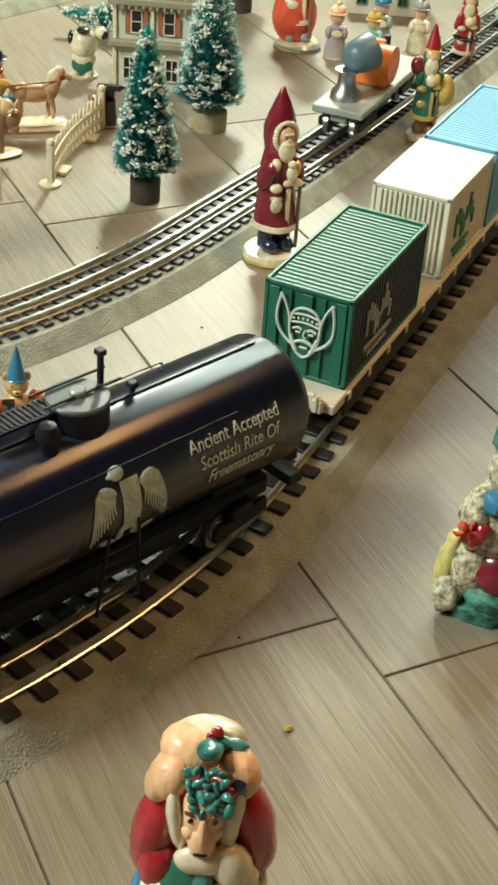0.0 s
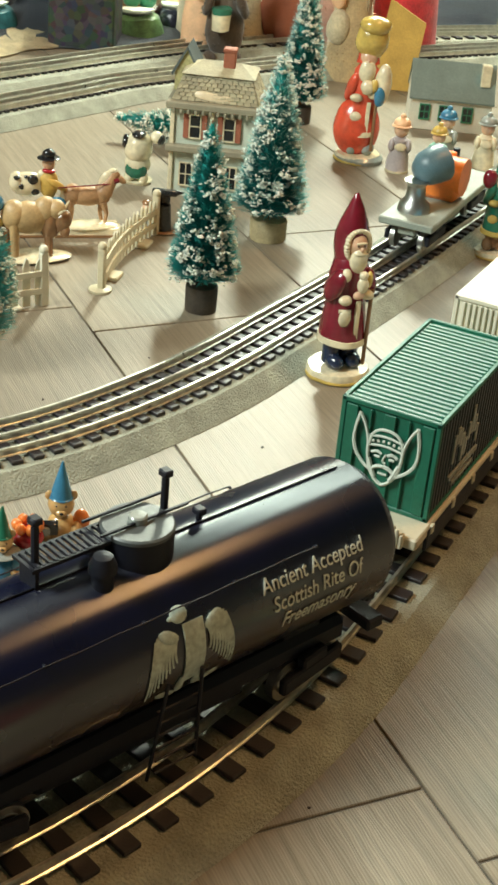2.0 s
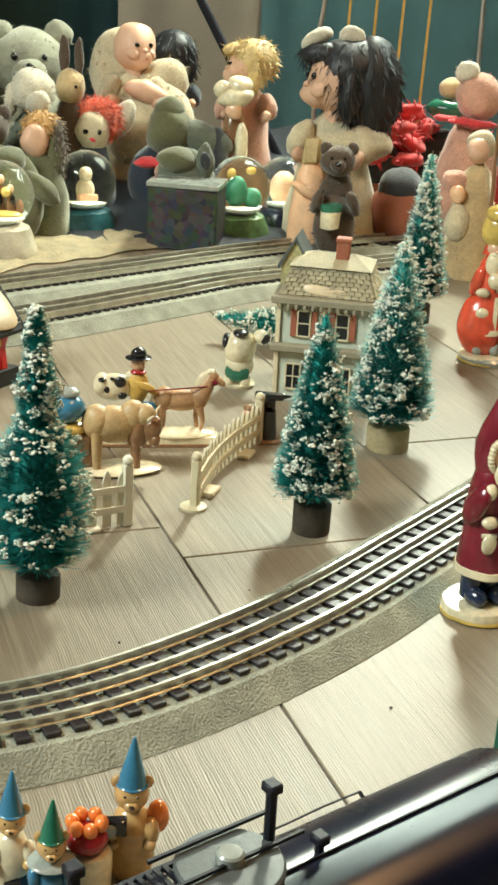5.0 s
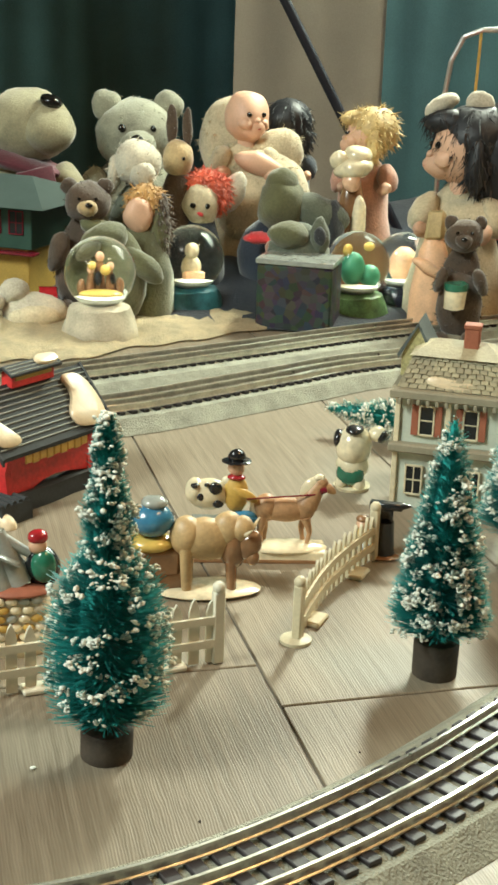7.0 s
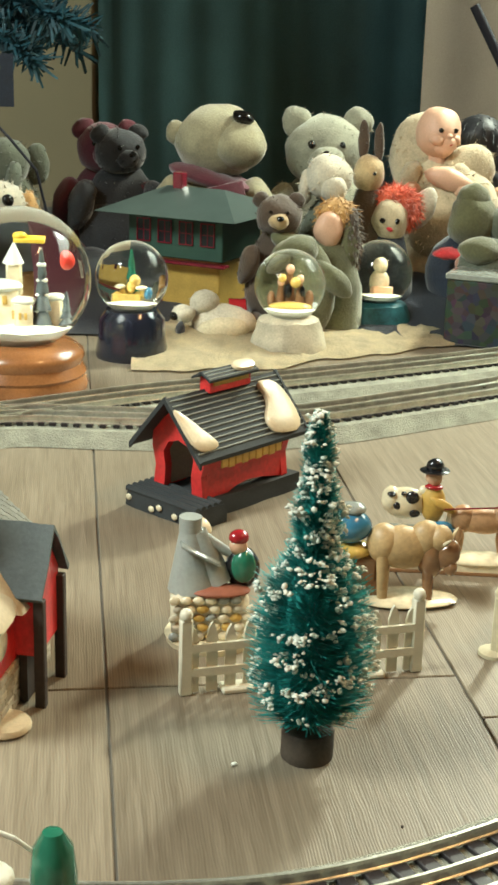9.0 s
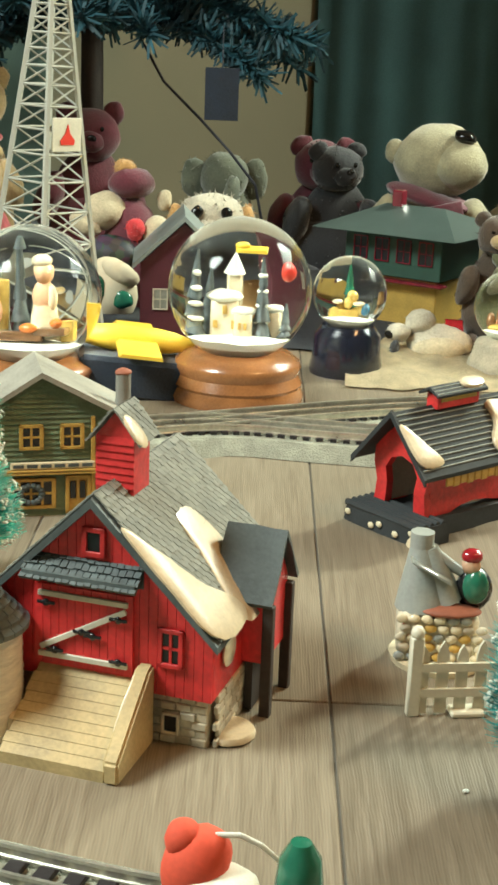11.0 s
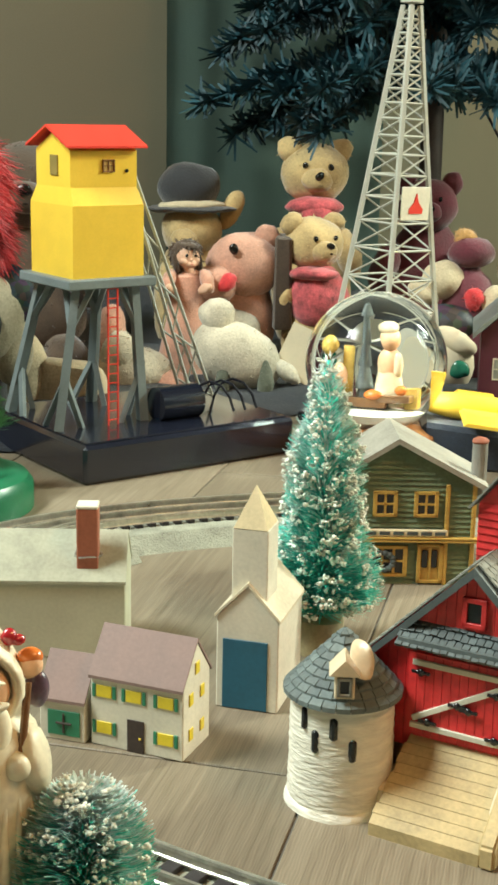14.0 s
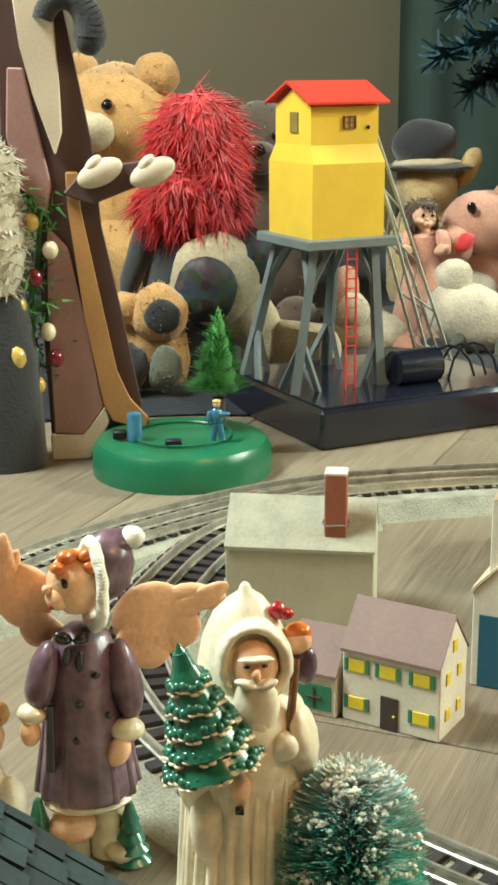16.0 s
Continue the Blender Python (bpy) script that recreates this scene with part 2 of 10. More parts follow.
P_GOLD = plush_mat("honey_plush", (0.48, 0.27, 0.09))
P_MAROON = plush_mat("maroon_cloth", (0.11, 0.018, 0.03))
P_CREAM = plush_mat("cream_cloth", (0.52, 0.44, 0.29))
DOLLSKIN = mat("vinyl_skin", (0.66, 0.40, 0.27), 0.5, var=0.12, bump=0.05)
HAIRDARK = mat("dark_doll_hair", (0.012, 0.013, 0.016), 0.5, var=0.4, fine=200, bump=0.7)
HAIRBLOND = mat("blond_doll_hair", (0.55, 0.40, 0.17), 0.55, var=0.3, fine=250, bump=0.7)
EYE = mat("glass_eye", (0.008, 0.007, 0.006), 0.1)


# ---- mesh helpers ----
def _mat(c, rot):
    return Matrix.Translation(c) @ (Euler([radians(a) for a in rot]).to_matrix().to_4x4() if rot else Matrix())


def bx(bm, c, s, bev=0.0, rot=None, mi=0):
    """A box, its edges chamfered by bev."""
    m = _mat(c, rot)
    h = [k / 2 for k in s]
    q = min(bev, 0.45 * min(s))
    V = {}

    def vert(sg, ax):
        key = (sg, ax) if q else sg
        if key not in V:
            V[key] = bm.verts.new(m @ Vector([sg[i] * (h[i] - (q if i != ax else 0)) for i in range(3)]))
        return V[key]

    def face(vs):
        bm.faces.new(vs).material_index = mi
    sq = ((-1, -1), (1, -1), (1, 1), (-1, 1))
    for ax in range(3):
        i, j = [k for k in range(3) if k != ax]
        for g in (-1, 1):
            face([vert(tuple(g if k == ax else (u if k == i else w) for k in range(3)), ax) for u, w in sq])
    if q:
        for ax in range(3):
            i, j = [k for k in range(3) if k != ax]
            for u, w in sq:
                p = [tuple(g if k == ax else (u if k == i else w) for k in range(3)) for g in (-1, 1)]
                face([vert(p[0], i), vert(p[1], i), vert(p[1], j), vert(p[0], j)])
        for sg in [(i, j, k) for i in (-1, 1) for j in (-1, 1) for k in (-1, 1)]:
            face([vert(sg, 0), vert(sg, 1), vert(sg, 2)])


def cyl(bm, p0, p1, r0, r1=None, seg=14, mi=0, caps=True):
    p0, p1 = Vector(p0), Vector(p1)
    m = (p1 - p0).to_track_quat("Z", "Y").to_matrix()
    r1 = r0 if r1 is None else r1
    ring = [[bm.verts.new(p + m @ Vector((r * math.cos(2 * math.pi * k / seg), r * math.sin(2 * math.pi * k / seg), 0))) for k in range(seg)] for p, r in ((p0, r0), (p1, r1))]
    a, b = ring
    for k in range(seg):
        bm.faces.new((a[k], a[(k + 1) % seg], b[(k + 1) % seg], b[k])).material_index = mi
    if caps:
        bm.faces.new(a[::-1]).material_index = mi
        bm.faces.new(b).material_index = mi


def ell(bm, c, r, seg=16, mi=0, rot=None):
    m = _mat(c, rot) @ Matrix.Diagonal((*r, 1))
    n = max(6, seg * 2 // 3)
    top, low = bm.verts.new(m @ Vector((0, 0, 1))), bm.verts.new(m @ Vector((0, 0, -1)))
    rings = []
    for i in range(1, n):
        z, q = math.cos(math.pi * i / n), math.sin(math.pi * i / n)
        rings.append([bm.verts.new(m @ Vector((q * math.cos(2 * math.pi * k / seg), q * math.sin(2 * math.pi * k / seg), z))) for k in range(seg)])
    for k in range(seg):
        j = (k + 1) % seg
        bm.faces.new((top, rings[0][k], rings[0][j])).material_index = mi
        bm.faces.new((low, rings[-1][j], rings[-1][k])).material_index = mi
        for a, b in zip(rings, rings[1:]):
            bm.faces.new((a[k], b[k], b[j], a[j])).material_index = mi


def lathe(bm, prof, seg=28, mi=0, c=(0, 0, 0)):
    rings = [[bm.verts.new((c[0] + r * math.cos(2 * math.pi * k / seg), c[1] + r * math.sin(2 * math.pi * k / seg), c[2] + z)) for k in range(seg)] for r, z in prof]
    for a, b in zip(rings, rings[1:]):
        for k in range(seg):
            f = bm.faces.new((a[k], a[(k + 1) % seg], b[(k + 1) % seg], b[k]))
            f.material_index = mi
    for ring, flip in ((rings[0], True), (rings[-1], False)):
        f = bm.faces.new(ring[::-1] if flip else ring)
        f.material_index = mi


def prism(bm, poly, y0, y1, mi=0):
    """A polygon in x and z drawn out along y."""
    a = [bm.verts.new((x, y0, z)) for x, z in poly]
    b = [bm.verts.new((x, y1, z)) for x, z in poly]
    fs = [bm.faces.new(a), bm.faces.new(b[::-1])]
    k = len(poly)
    fs += [bm.faces.new((a[i], b[i], b[(i + 1) % k], a[(i + 1) % k])) for i in range(k)]
    for f in fs:
        f.material_index = mi


def tube(bm, pts, r, seg=6, mi=0):
    for p, q in zip(pts, pts[1:]):
        cyl(bm, p, q, r, r, seg, mi)


def rough(bm, amp, freq):
    for v in bm.verts:
        v.co += noise.noise_vector(v.co * freq) * amp


def mesh_of(name, bm, mats, smooth):
    bmesh.ops.recalc_face_normals(bm, faces=bm.faces[:])
    me = bpy.data.meshes.new(name)
    bm.to_mesh(me)
    bm.free()
    for m in mats if isinstance(mats, (list, tuple)) else [mats]:
        me.materials.append(m)
    if smooth:
        me.polygons.foreach_set("use_smooth", [True] * len(me.polygons))
        me.set_sharp_from_angle(angle=radians(42))
    return me


def part(name, bm, material, parent, label="", smooth=True):
    ob = new(name, mesh_of(name, bm, material, smooth))
    ob.parent = parent
    return tagged(ob, label)


def thing(name, label, category, m, group="", kind=""):
    ob = new(name)
    ob.empty_display_size = 0.02
    ob.matrix_world = m
    return tagged(ob, label, category, group, kind)


def solid(name, bm, mats, label, category, m=None, group="", kind="", smooth=True):
    """A thing that is one mesh."""
    ob = new(name, mesh_of(name, bm, mats, smooth))
    if m is not None:
        ob.matrix_world = m
    return tagged(ob, label, category, group, kind)


def BM():
    return bmesh.new()


def spline(pts, step):
    """Points at even steps along a Catmull-Rom curve."""
    P = [Vector((x, y, 0)) for x, y in pts]
    P = [2 * P[0] - P[1], *P, 2 * P[-1] - P[-2]]
    out = []
    for i in range(1, len(P) - 2):
        for k in range(40):
            t = k / 40
            a, b, c, d = P[i - 1 : i + 3]
            out.append(0.5 * (2 * b + (c - a) * t + (2 * a - 5 * b + 4 * c - d) * t * t + (3 * b - a - 3 * c + d) * t**3))
    out.append(P[-2])
    res, need = [out[0]], step
    for a, b in zip(out, out[1:]):
        L = (b - a).length
        while L >= need and L > 0:
            a = a + (b - a) * (need / L)
            L = (b - a).length
            res.append(a.copy())
            need = step
        need -= L
    return res

# ---- room ----
U, N = Vector((0.78, -0.62, 0)).normalized(), Vector((0.62, 0.78, 0)).normalized()
TURN = math.degrees(math.atan2(U.y, U.x))


def build_room():
    bm = BM()
    bx(bm, (-0.2, 0.2, -0.0512), (4.6, 4.6, 0.1))
    floor = solid("floor", bm, GROUT, "grey-brown wood-look plank tile floor with dark joints", "floor", kind="structure", smooth=False)
    W, L, gap, th = 0.1755, 0.50, 0.0013, 0.006
    bm = BM()
    bx(bm, (0, 0, 0), (L - gap, W - gap, th), 0.0005)
    plank = mesh_of("plank", bm, FLOOR, False)
    offs = {-1: 0.12, 0: 0.12, 1: -0.337, 2: 0.02}
    for k in range(-12, 12):
        nc = -0.062 + (k - 0.5) * W
        a0 = offs.get(k, (k * 0.177) % L)
        for j in range(-6, 6):
            c = U * (a0 + (j + 0.5) * L) + N * nc
            if abs(c.x + 0.2) < 2.0 and abs(c.y - 0.2) < 2.0:
                ob = new("plank", plank)
                ob.matrix_world = pose(c.x, c.y, -0.003, 0, 0, TURN)
                ob.parent = floor
    for name, c, s, m in (
        ("wall_north", (-0.2, 2.30, 1.2), (4.6, 0.1, 2.5), WALLP),
        ("wall_west", (-1.95, 0.2, 1.2), (0.1, 4.1, 2.5), WALLB),
        ("wall_south", (-0.2, -1.90, 1.2), (4.6, 0.1, 2.5), WALL_UNSEEN),
        ("wall_east", (1.95, 0.2, 1.2), (0.1, 4.1, 2.5), WALL_UNSEEN),
    ):
        bm = BM()
        bx(bm, c, s)
        solid(name, bm, m, "plain painted room wall round the display", "wall", kind="structure", smooth=False)
    # Unseen ceiling, its grey kept low to weaken bounced light.
    bm = BM()
    bx(bm, (-0.2, 0.2, 2.5), (4.6, 4.6, 0.1))
    solid("ceiling", bm, mat("ceiling_paint", (0.40, 0.38, 0.32), 0.9), "plain ceiling out of view", "ceiling", kind="structure", smooth=False)


def drape(p0, p1, h, material, label, waves):
    bm = BM()
    p0, p1 = Vector(p0), Vector(p1)
    d = (p1 - p0)
    nrm = Vector((-d.y, d.x, 0)).normalized()
    n = waves * 8
    rows = []
    for z in (0.01, h * 0.5, h):
        rows.append([bm.verts.new(p0 + d * (i / n) + nrm * (0.005 * math.sin(i / 8 * 2 * math.pi + 2.5 * noise.noise((i * 0.05, 7, 1))) + 0.010 * noise.noise((i * 0.10, z * 0.5, 3))) + Vector((0, 0, z))) for i in range(n + 1)])
    for a, b in zip(rows, rows[1:]):
        for i in range(n):
            bm.faces.new((a[i], a[i + 1], b[i + 1], b[i]))
    r = bmesh.ops.solidify(bm, geom=bm.faces[:], thickness=0.004)
    solid("curtain", bm, material, label, "curtain")


build_room()
DRAPE_L = "dark teal curtain hanging in folds behind the toys"
drape((-1.84, 0.34, 0), (-1.80, 0.66, 0), 2.2, WALLP, "sage green curtain hanging behind the tree", 4)
drape((-1.885, 1.240, 0), (-1.40, 1.66, 0), 2.2, DRAPE, DRAPE_L, 9)
drape((-1.34, 1.45, 0), (-1.10, 1.59, 0), 2.2, mat("beige_curtain_cloth", (0.40, 0.34, 0.27), 0.9, var=0.15, scale=6), "beige curtain between the dark ones", 2)
drape((-1.13, 1.56, 0), (-0.10, 2.22, 0), 2.2, DRAPE, DRAPE_L, 14)


# ---- tracks ----
def ribbon(bm, pts, section):
    """A strip along points, with a section of offsets sideways and heights."""
    rings, k = [], len(section)
    for i, p in enumerate(pts):
        d = (pts[min(i + 1, len(pts) - 1)] - pts[max(i - 1, 0)]).normalized()
        s = Vector((d.y, -d.x, 0))
        rings.append([bm.verts.new(p + s * o + Vector((0, 0, z))) for o, z in section])
    for a, b in zip(rings, rings[1:]):
        for i in range(k):
            bm.faces.new((a[i], a[(i + 1) % k], b[(i + 1) % k], b[i]))
    bm.faces.new(rings[0][::-1])
    bm.faces.new(rings[-1])


BED, TIEH, RAILH = 0.0105, 0.0025, 0.005
HALF_RAIL = ((0.0014, -0.0002), (0.0013, 0.0004), (0.0005, 0.0008), (0.0005, 0.0033), (0.0009, 0.0036), (0.0007, 0.0050))


def track(label, pts, ties_apart, z=0.0, gauge=0.0158, tie=(0.0068, 0.047), pitch=0.0118, bed=(0.040, 0.0275), fine_from=-9.0):
    """Three rails on ties on a moulded roadbed; gauge is the step from the middle rail to an outer one."""
    ob = thing("railway_track", label, "train track", Matrix(), "train tracks")
    fine = spline(pts, 0.012)
    bm = BM()
    ribbon(bm, fine, [(-bed[0], z), (-bed[1], z + BED), (bed[1], z + BED), (bed[0], z)])
    part("roadbed", bm, ROADBED, ob, "grey sanded roadbed", smooth=False)
    for side in (-1, 0, 1):
        off = []
        for i, p in enumerate(fine):
            d = (fine[min(i + 1, len(fine) - 1)] - fine[max(i - 1, 0)]).normalized()
            off.append(p + Vector((d.y, -d.x, 0)) * side * gauge)
        bm = BM()
        z1 = z + BED + TIEH
        ribbon(bm, off, [(-x, z1 + h) for x, h in HALF_RAIL] + [(x, z1 + h) for x, h in HALF_RAIL[::-1]])
        part("rail", bm, RAIL, ob, "bright nickel rail", smooth=False)
    bmt = BM()
    bx(bmt, (0, 0, 0), (*tie, TIEH), 0.0004)
    single = mesh_of("tie", bmt, TIE, False)
    joined, count = BM(), 0
    close = [(p, q - p, (0.0046, 0.040)) for p, q in itertools.pairwise(spline(pts, 0.0098)) if p.x < fine_from]
    wide = [(p, q - p, tie) for p, q in itertools.pairwise(spline(pts, pitch)) if p.x >= fine_from]
    for p, d, size in wide + close:
        a = math.degrees(math.atan2(d.y, d.x))
        if ties_apart(p):
            t = new("tie", single)
            t.parent = ob
            t.matrix_world = pose(p.x, p.y, z + BED + TIEH / 2, 0, 0, a)
        else:
            bx(joined, (p.x, p.y, z + BED + TIEH / 2), (*size, TIEH), rot=(0, 0, a))
            count += 1
    if count:
        tagged(part("tie_strip", joined, TIE, ob, smooth=False), kind="stuff")
    else:
        joined.free()
    return ob


ARC = [(-0.5575 + 0.533 * math.cos(radians(a)), -0.06 + 0.533 * math.sin(radians(a))) for a in range(0, -76, -5)]
LINE_A = [(-0.0245, 1.5), (-0.0245, 0.8), (-0.0245, 0.40), (-0.0245, 0.10), *ARC, (-0.55, -0.558), (-0.66, -0.490), (-0.74, -0.400), (-0.800, -0.310), (-0.832, -0.265), (-0.866, -0.200), (-0.893, -0.130), (-0.901, -0.06), (-0.893, 0.03), (-0.870, 0.13), (-0.842, 0.22), (-0.802, 0.38), (-0.760, 0.50), (-0.710, 0.648), (-0.657, 0.81), (-0.57, 1.0), (-0.42, 1.2), (-0.30, 1.33)]
LINE_B = [(-0.155, 1.3), (-0.165, 0.80), (-0.178, 0.42), (-0.192, 0.23), (-0.2055, 0.115), (-0.235, 0.010), (-0.277, -0.058), (-0.34, -0.118), (-0.42, -0.175), (-0.48, -0.215), (-0.55, -0.252), (-0.62, -0.268), (-0.69, -0.262), (-0.755, -0.228), (-0.815, -0.185), (-0.858, -0.130), (-0.880, -0.080)]
LINE_C = [(-0.32, 1.19), (-0.47, 0.96), (-0.594, 0.712), (-0.623, 0.615), (-0.640, 0.55), (-0.668, 0.45), (-0.705, 0.385), (-0.762, 0.325), (-0.815, 0.275), (-0.846, 0.215)]
track("outer model train track on a grey roadbed lying on the tiles", LINE_A, lambda p: p.y > -0.36 and p.x > -0.2 and p.y < 0.75, 0.0, 0.0170, (0.0085, 0.056), 0.0185, (0.046, 0.0335), -0.60)
track("inner model train track curving round the village", LINE_B, lambda p: p.y < 0.75 and p.x > -0.60, 0.0003)
track("model train siding at the back of the village", LINE_C, lambda p: False, 0.0005, tie=(0.0046, 0.040), pitch=0.0098)


# ---- train ----
def text_mesh(body, size, material, parent, m, name="lettering"):
    c = bpy.data.curves.new(name, "FONT")
    c.body, c.size, c.extrude, c.align_x = body, size, 0.00015, "LEFT"
    tmp = bpy.data.objects.new(name, c)
    scene.collection.objects.link(tmp)
    me = bpy.data.meshes.new_from_object(tmp.evaluated_get(bpy.context.evaluated_depsgraph_get()))
    bpy.data.objects.remove(tmp)
    me.materials.append(material)
    return me


def truck(parent, x, y, a):
    bm = BM()
    for s in (-1, 1):
        bx(bm, (0, s * 0.0165, 0.011), (0.040, 0.004, 0.008), 0.001)
        bx(bm, (0, s * 0.0165, 0.0175), (0.016, 0.005, 0.006), 0.001)
    bx(bm, (0, 0, 0.013), (0.010, 0.030, 0.006), 0.001)
    t = part("truck", bm, BLACK, parent, smooth=False)
    t.matrix_local = pose(x, y, 0, 0, 0, a)
    for k in (-1, 1):
        for s in (-1, 1):
            bm = BM()
            cyl(bm, (k * 0.013, s * 0.0135, 0.0095), (k * 0.013, s * 0.0095, 0.0095), 0.0092, 0.0092, 20)
            cyl(bm, (k * 0.013, s * 0.0145, 0.0095), (k * 0.013, s * 0.0135, 0.0095), 0.0060, 0.0060, 16)
            w = part("wheel", bm, STEEL, t)
    return t


RAILTOP = 0.018
TC, TA, TR, TL = Vector((-0.0530, -0.1832, 0.0)), 69.7, 0.0320, 0.230


def tank_car():
    car = thing("tank_car", "navy black model tank car with white lettering standing on the rails", "model train car", pose(TC.x, TC.y, RAILTOP, 0, 0, TA))
    zc, h = 0.0613, TL / 2
    bm = BM()
    prof = [(0.004, -h - 0.008), (TR * 0.55, -h - 0.0065), (TR * 0.88, -h - 0.002), (TR, -h + 0.004), (TR, h - 0.004), (TR * 0.88, h + 0.002), (TR * 0.55, h + 0.0065), (0.004, h + 0.008)]
    lathe(bm, prof, 56)
    bmesh.ops.rotate(bm, verts=bm.verts[:], cent=(0, 0, 0), matrix=Matrix.Rotation(radians(90), 3, "Y"))
    bmesh.ops.translate(bm, verts=bm.verts[:], vec=(0, 0, zc))
    shell = part("tank", bm, TANK, car, "navy black tank shell with a soft gloss")
    bm = BM()
    bx(bm, (0, 0, zc + TR + 0.0002), (TL - 0.02, 0.0006, 0.0012))
    part("seam", bm, BLACK, shell, smooth=False)
    bm = BM()
    bx(bm, (0, 0, 0.0225), (TL + 0.01, 0.012, 0.006), 0.001)
    # Two wide filler blocks, added to hide the lit floor under the tank.
    bx(bm, (0, 0, 0.0215), (TL - 0.02, 0.036, 0.013), 0.003)
    bx(bm, (0, 0, 0.012), (TL - 0.125, 0.026, 0.012), 0.003)
    for s in (-1, 1):
        bx(bm, (s * (h + 0.002), 0, 0.0215), (0.010, 0.048, 0.006), 0.001)
    for s in (-1, 1):
        bx(bm, (s * (h - 0.035), 0, 0.026), (0.022, 0.030, 0.010), 0.001)
    part("underframe_and_filler", bm, BLACK, car, smooth=False)
    dx = 0.0005
    bm = BM()
    lathe(bm, [(0.0138, 0), (0.0138, 0.0150), (0.0005, 0.0151)], 36, c=(dx, 0, zc + TR - 0.0055))
    dome = part("dome", bm, BLACK, car, "black hatch dome with a pale grey lid")
    bm = BM()
    lathe(bm, [(0.0141, 0), (0.0141, 0.0014), (0.0134, 0.0021), (0.0038, 0.0022), (0.0005, 0.0022)], 36, c=(dx, 0, zc + TR + 0.0096))
    part("lid", bm, mat("pale_grey_lid_paint", (0.075, 0.085, 0.085), 0.4), dome, "pale grey lid")
    bm = BM()
    lathe(bm, [(0.0036, 0), (0.0036, 0.0024), (0.0030, 0.0030), (0.0005, 0.0031)], 20, c=(dx, 0, zc + TR + 0.0118))
    part("knob", bm, GREYG, dome)
    for x, hh, r in ((0.0143, 0.0270, 0.0015), (-0.0430, 0.0270, 0.0015), (0.0321, 0.0040, 0.0013)):
        bm = BM()
        cyl(bm, (x, 0.002, zc + TR - 0.004), (x, 0.002, zc + TR + hh), r, r, 8)
        bx(bm, (x, 0.002, zc + TR + hh), (0.0042, 0.0048, 0.0030), 0.0006)
        part("standpipe", bm, BLACK, car)
    for s in (-1, 1):
        bm = BM()
        bx(bm, (dx - 0.0285, s * 0.0058 + 0.004, zc + TR + 0.0090), (0.038, 0.0013, 0.0016))
        bx(bm, (dx + 0.002, s * 0.0058 + 0.004, zc + TR + 0.0128), (0.040, 0.0009, 0.0010))
        part("walkway_beam", bm, BLACK, car, smooth=False)
    bm = BM()
    bx(bm, (0, 0, 0), (0.0013, 0.0115, 0.0012))
    sl = mesh_of("slat", bm, BLACK, False)
    for k in range(14):
        o = new("slat", sl)
        o.parent = car
        o.location = (dx - 0.0470 + k * 0.0026, 0.004, zc + TR + 0.0095)
    for x in (-0.044, -0.016):
        bm = BM()
        bx(bm, (x, 0.004, zc + TR + 0.0035), (0.0016, 0.010, 0.0125))
        part("walkway_bracket", bm, BLACK, car, smooth=False)
    bm = BM()
    lathe(bm, [(0.0042, 0), (0.0042, 0.0105), (0.0053, 0.011), (0.0053, 0.0135), (0.0036, 0.0175), (0.001, 0.0185)], 20, c=(dx - 0.0225, -0.0095, zc + TR - 0.007))
    part("valve", bm, BLACK, car)
    for s in (-1, 1):
        bm = BM()
        pts = [Vector((-h + 0.015 + i * (TL - 0.06) / 12, s * (TR + 0.0022) * math.cos(radians(38)), zc + (TR + 0.0022) * math.sin(radians(38)) + (0.0004 if i % 2 else 0))) for i in range(13)]
        tube(bm, pts, 0.00035, 5)
        for p in pts[::3]:
            cyl(bm, p, Vector((p.x, p.y * 0.93, p.z - 0.0012)), 0.0007, 0.0007, 5)
        part("handrail", bm, BLACK, car)
    bm = BM()
    for s in (-1, 1):
        for x in (-0.008, 0.008):
            cyl(bm, (x, s * (TR + 0.001), zc - 0.006), (x * 1.5, s * (TR - 0.004), 0.006), 0.0008, 0.0008, 6)
        for k in range(6):
            z = 0.010 + k * 0.006
            cyl(bm, (-0.010, s * (TR - 0.002), z), (0.010, s * (TR - 0.002), z), 0.0006, 0.0006, 5)
    part("ladder", bm, BLACK, car)
    for k in (-1, 1):
        truck(car, k * (h - 0.035), -0.004, k * 8)
    for k in (-1, 1):
        bm = BM()
        bx(bm, (k * (h + 0.013), 0, 0.0165), (0.016, 0.006, 0.005), 0.001)
        bx(bm, (k * (h + 0.022), 0.002, 0.0165), (0.006, 0.010, 0.008), 0.001)
        part("coupler", bm, BLACK, car, smooth=False)
    # lettering wrapped on the shell
    def wrap(me, x0, ang):
        for v in me.vertices:
            a = radians(ang) + v.co.y / TR
            r = TR + 0.0004 + v.co.z
            v.co = Vector((x0 + v.co.x, -r * math.cos(a), zc + r * math.sin(a)))
        return me
    for line, x0, width, ang in (("Ancient Accepted", 0.0392, 0.0545, 21.2), ("Scottish Rite Of", 0.0440, 0.0490, 4.6), ("Freemasonry", 0.0487, 0.0405, -11.3)):
        me = text_mesh(line, 0.0095, WHITEP, None, None)
        k = width / max(v.co.x for v in me.vertices)
        for v in me.vertices:
            v.co.x *= k
            v.co.x += v.co.y * (0.2 if line == "Freemasonry" else 0)
        ob = new("lettering", wrap(me, x0, ang))
        ob.parent = shell
        tagged(ob, "white printed lettering")
    for x0, wd in ((-0.106, 0.020), (-0.102, 0.022)):
        bm = BM()
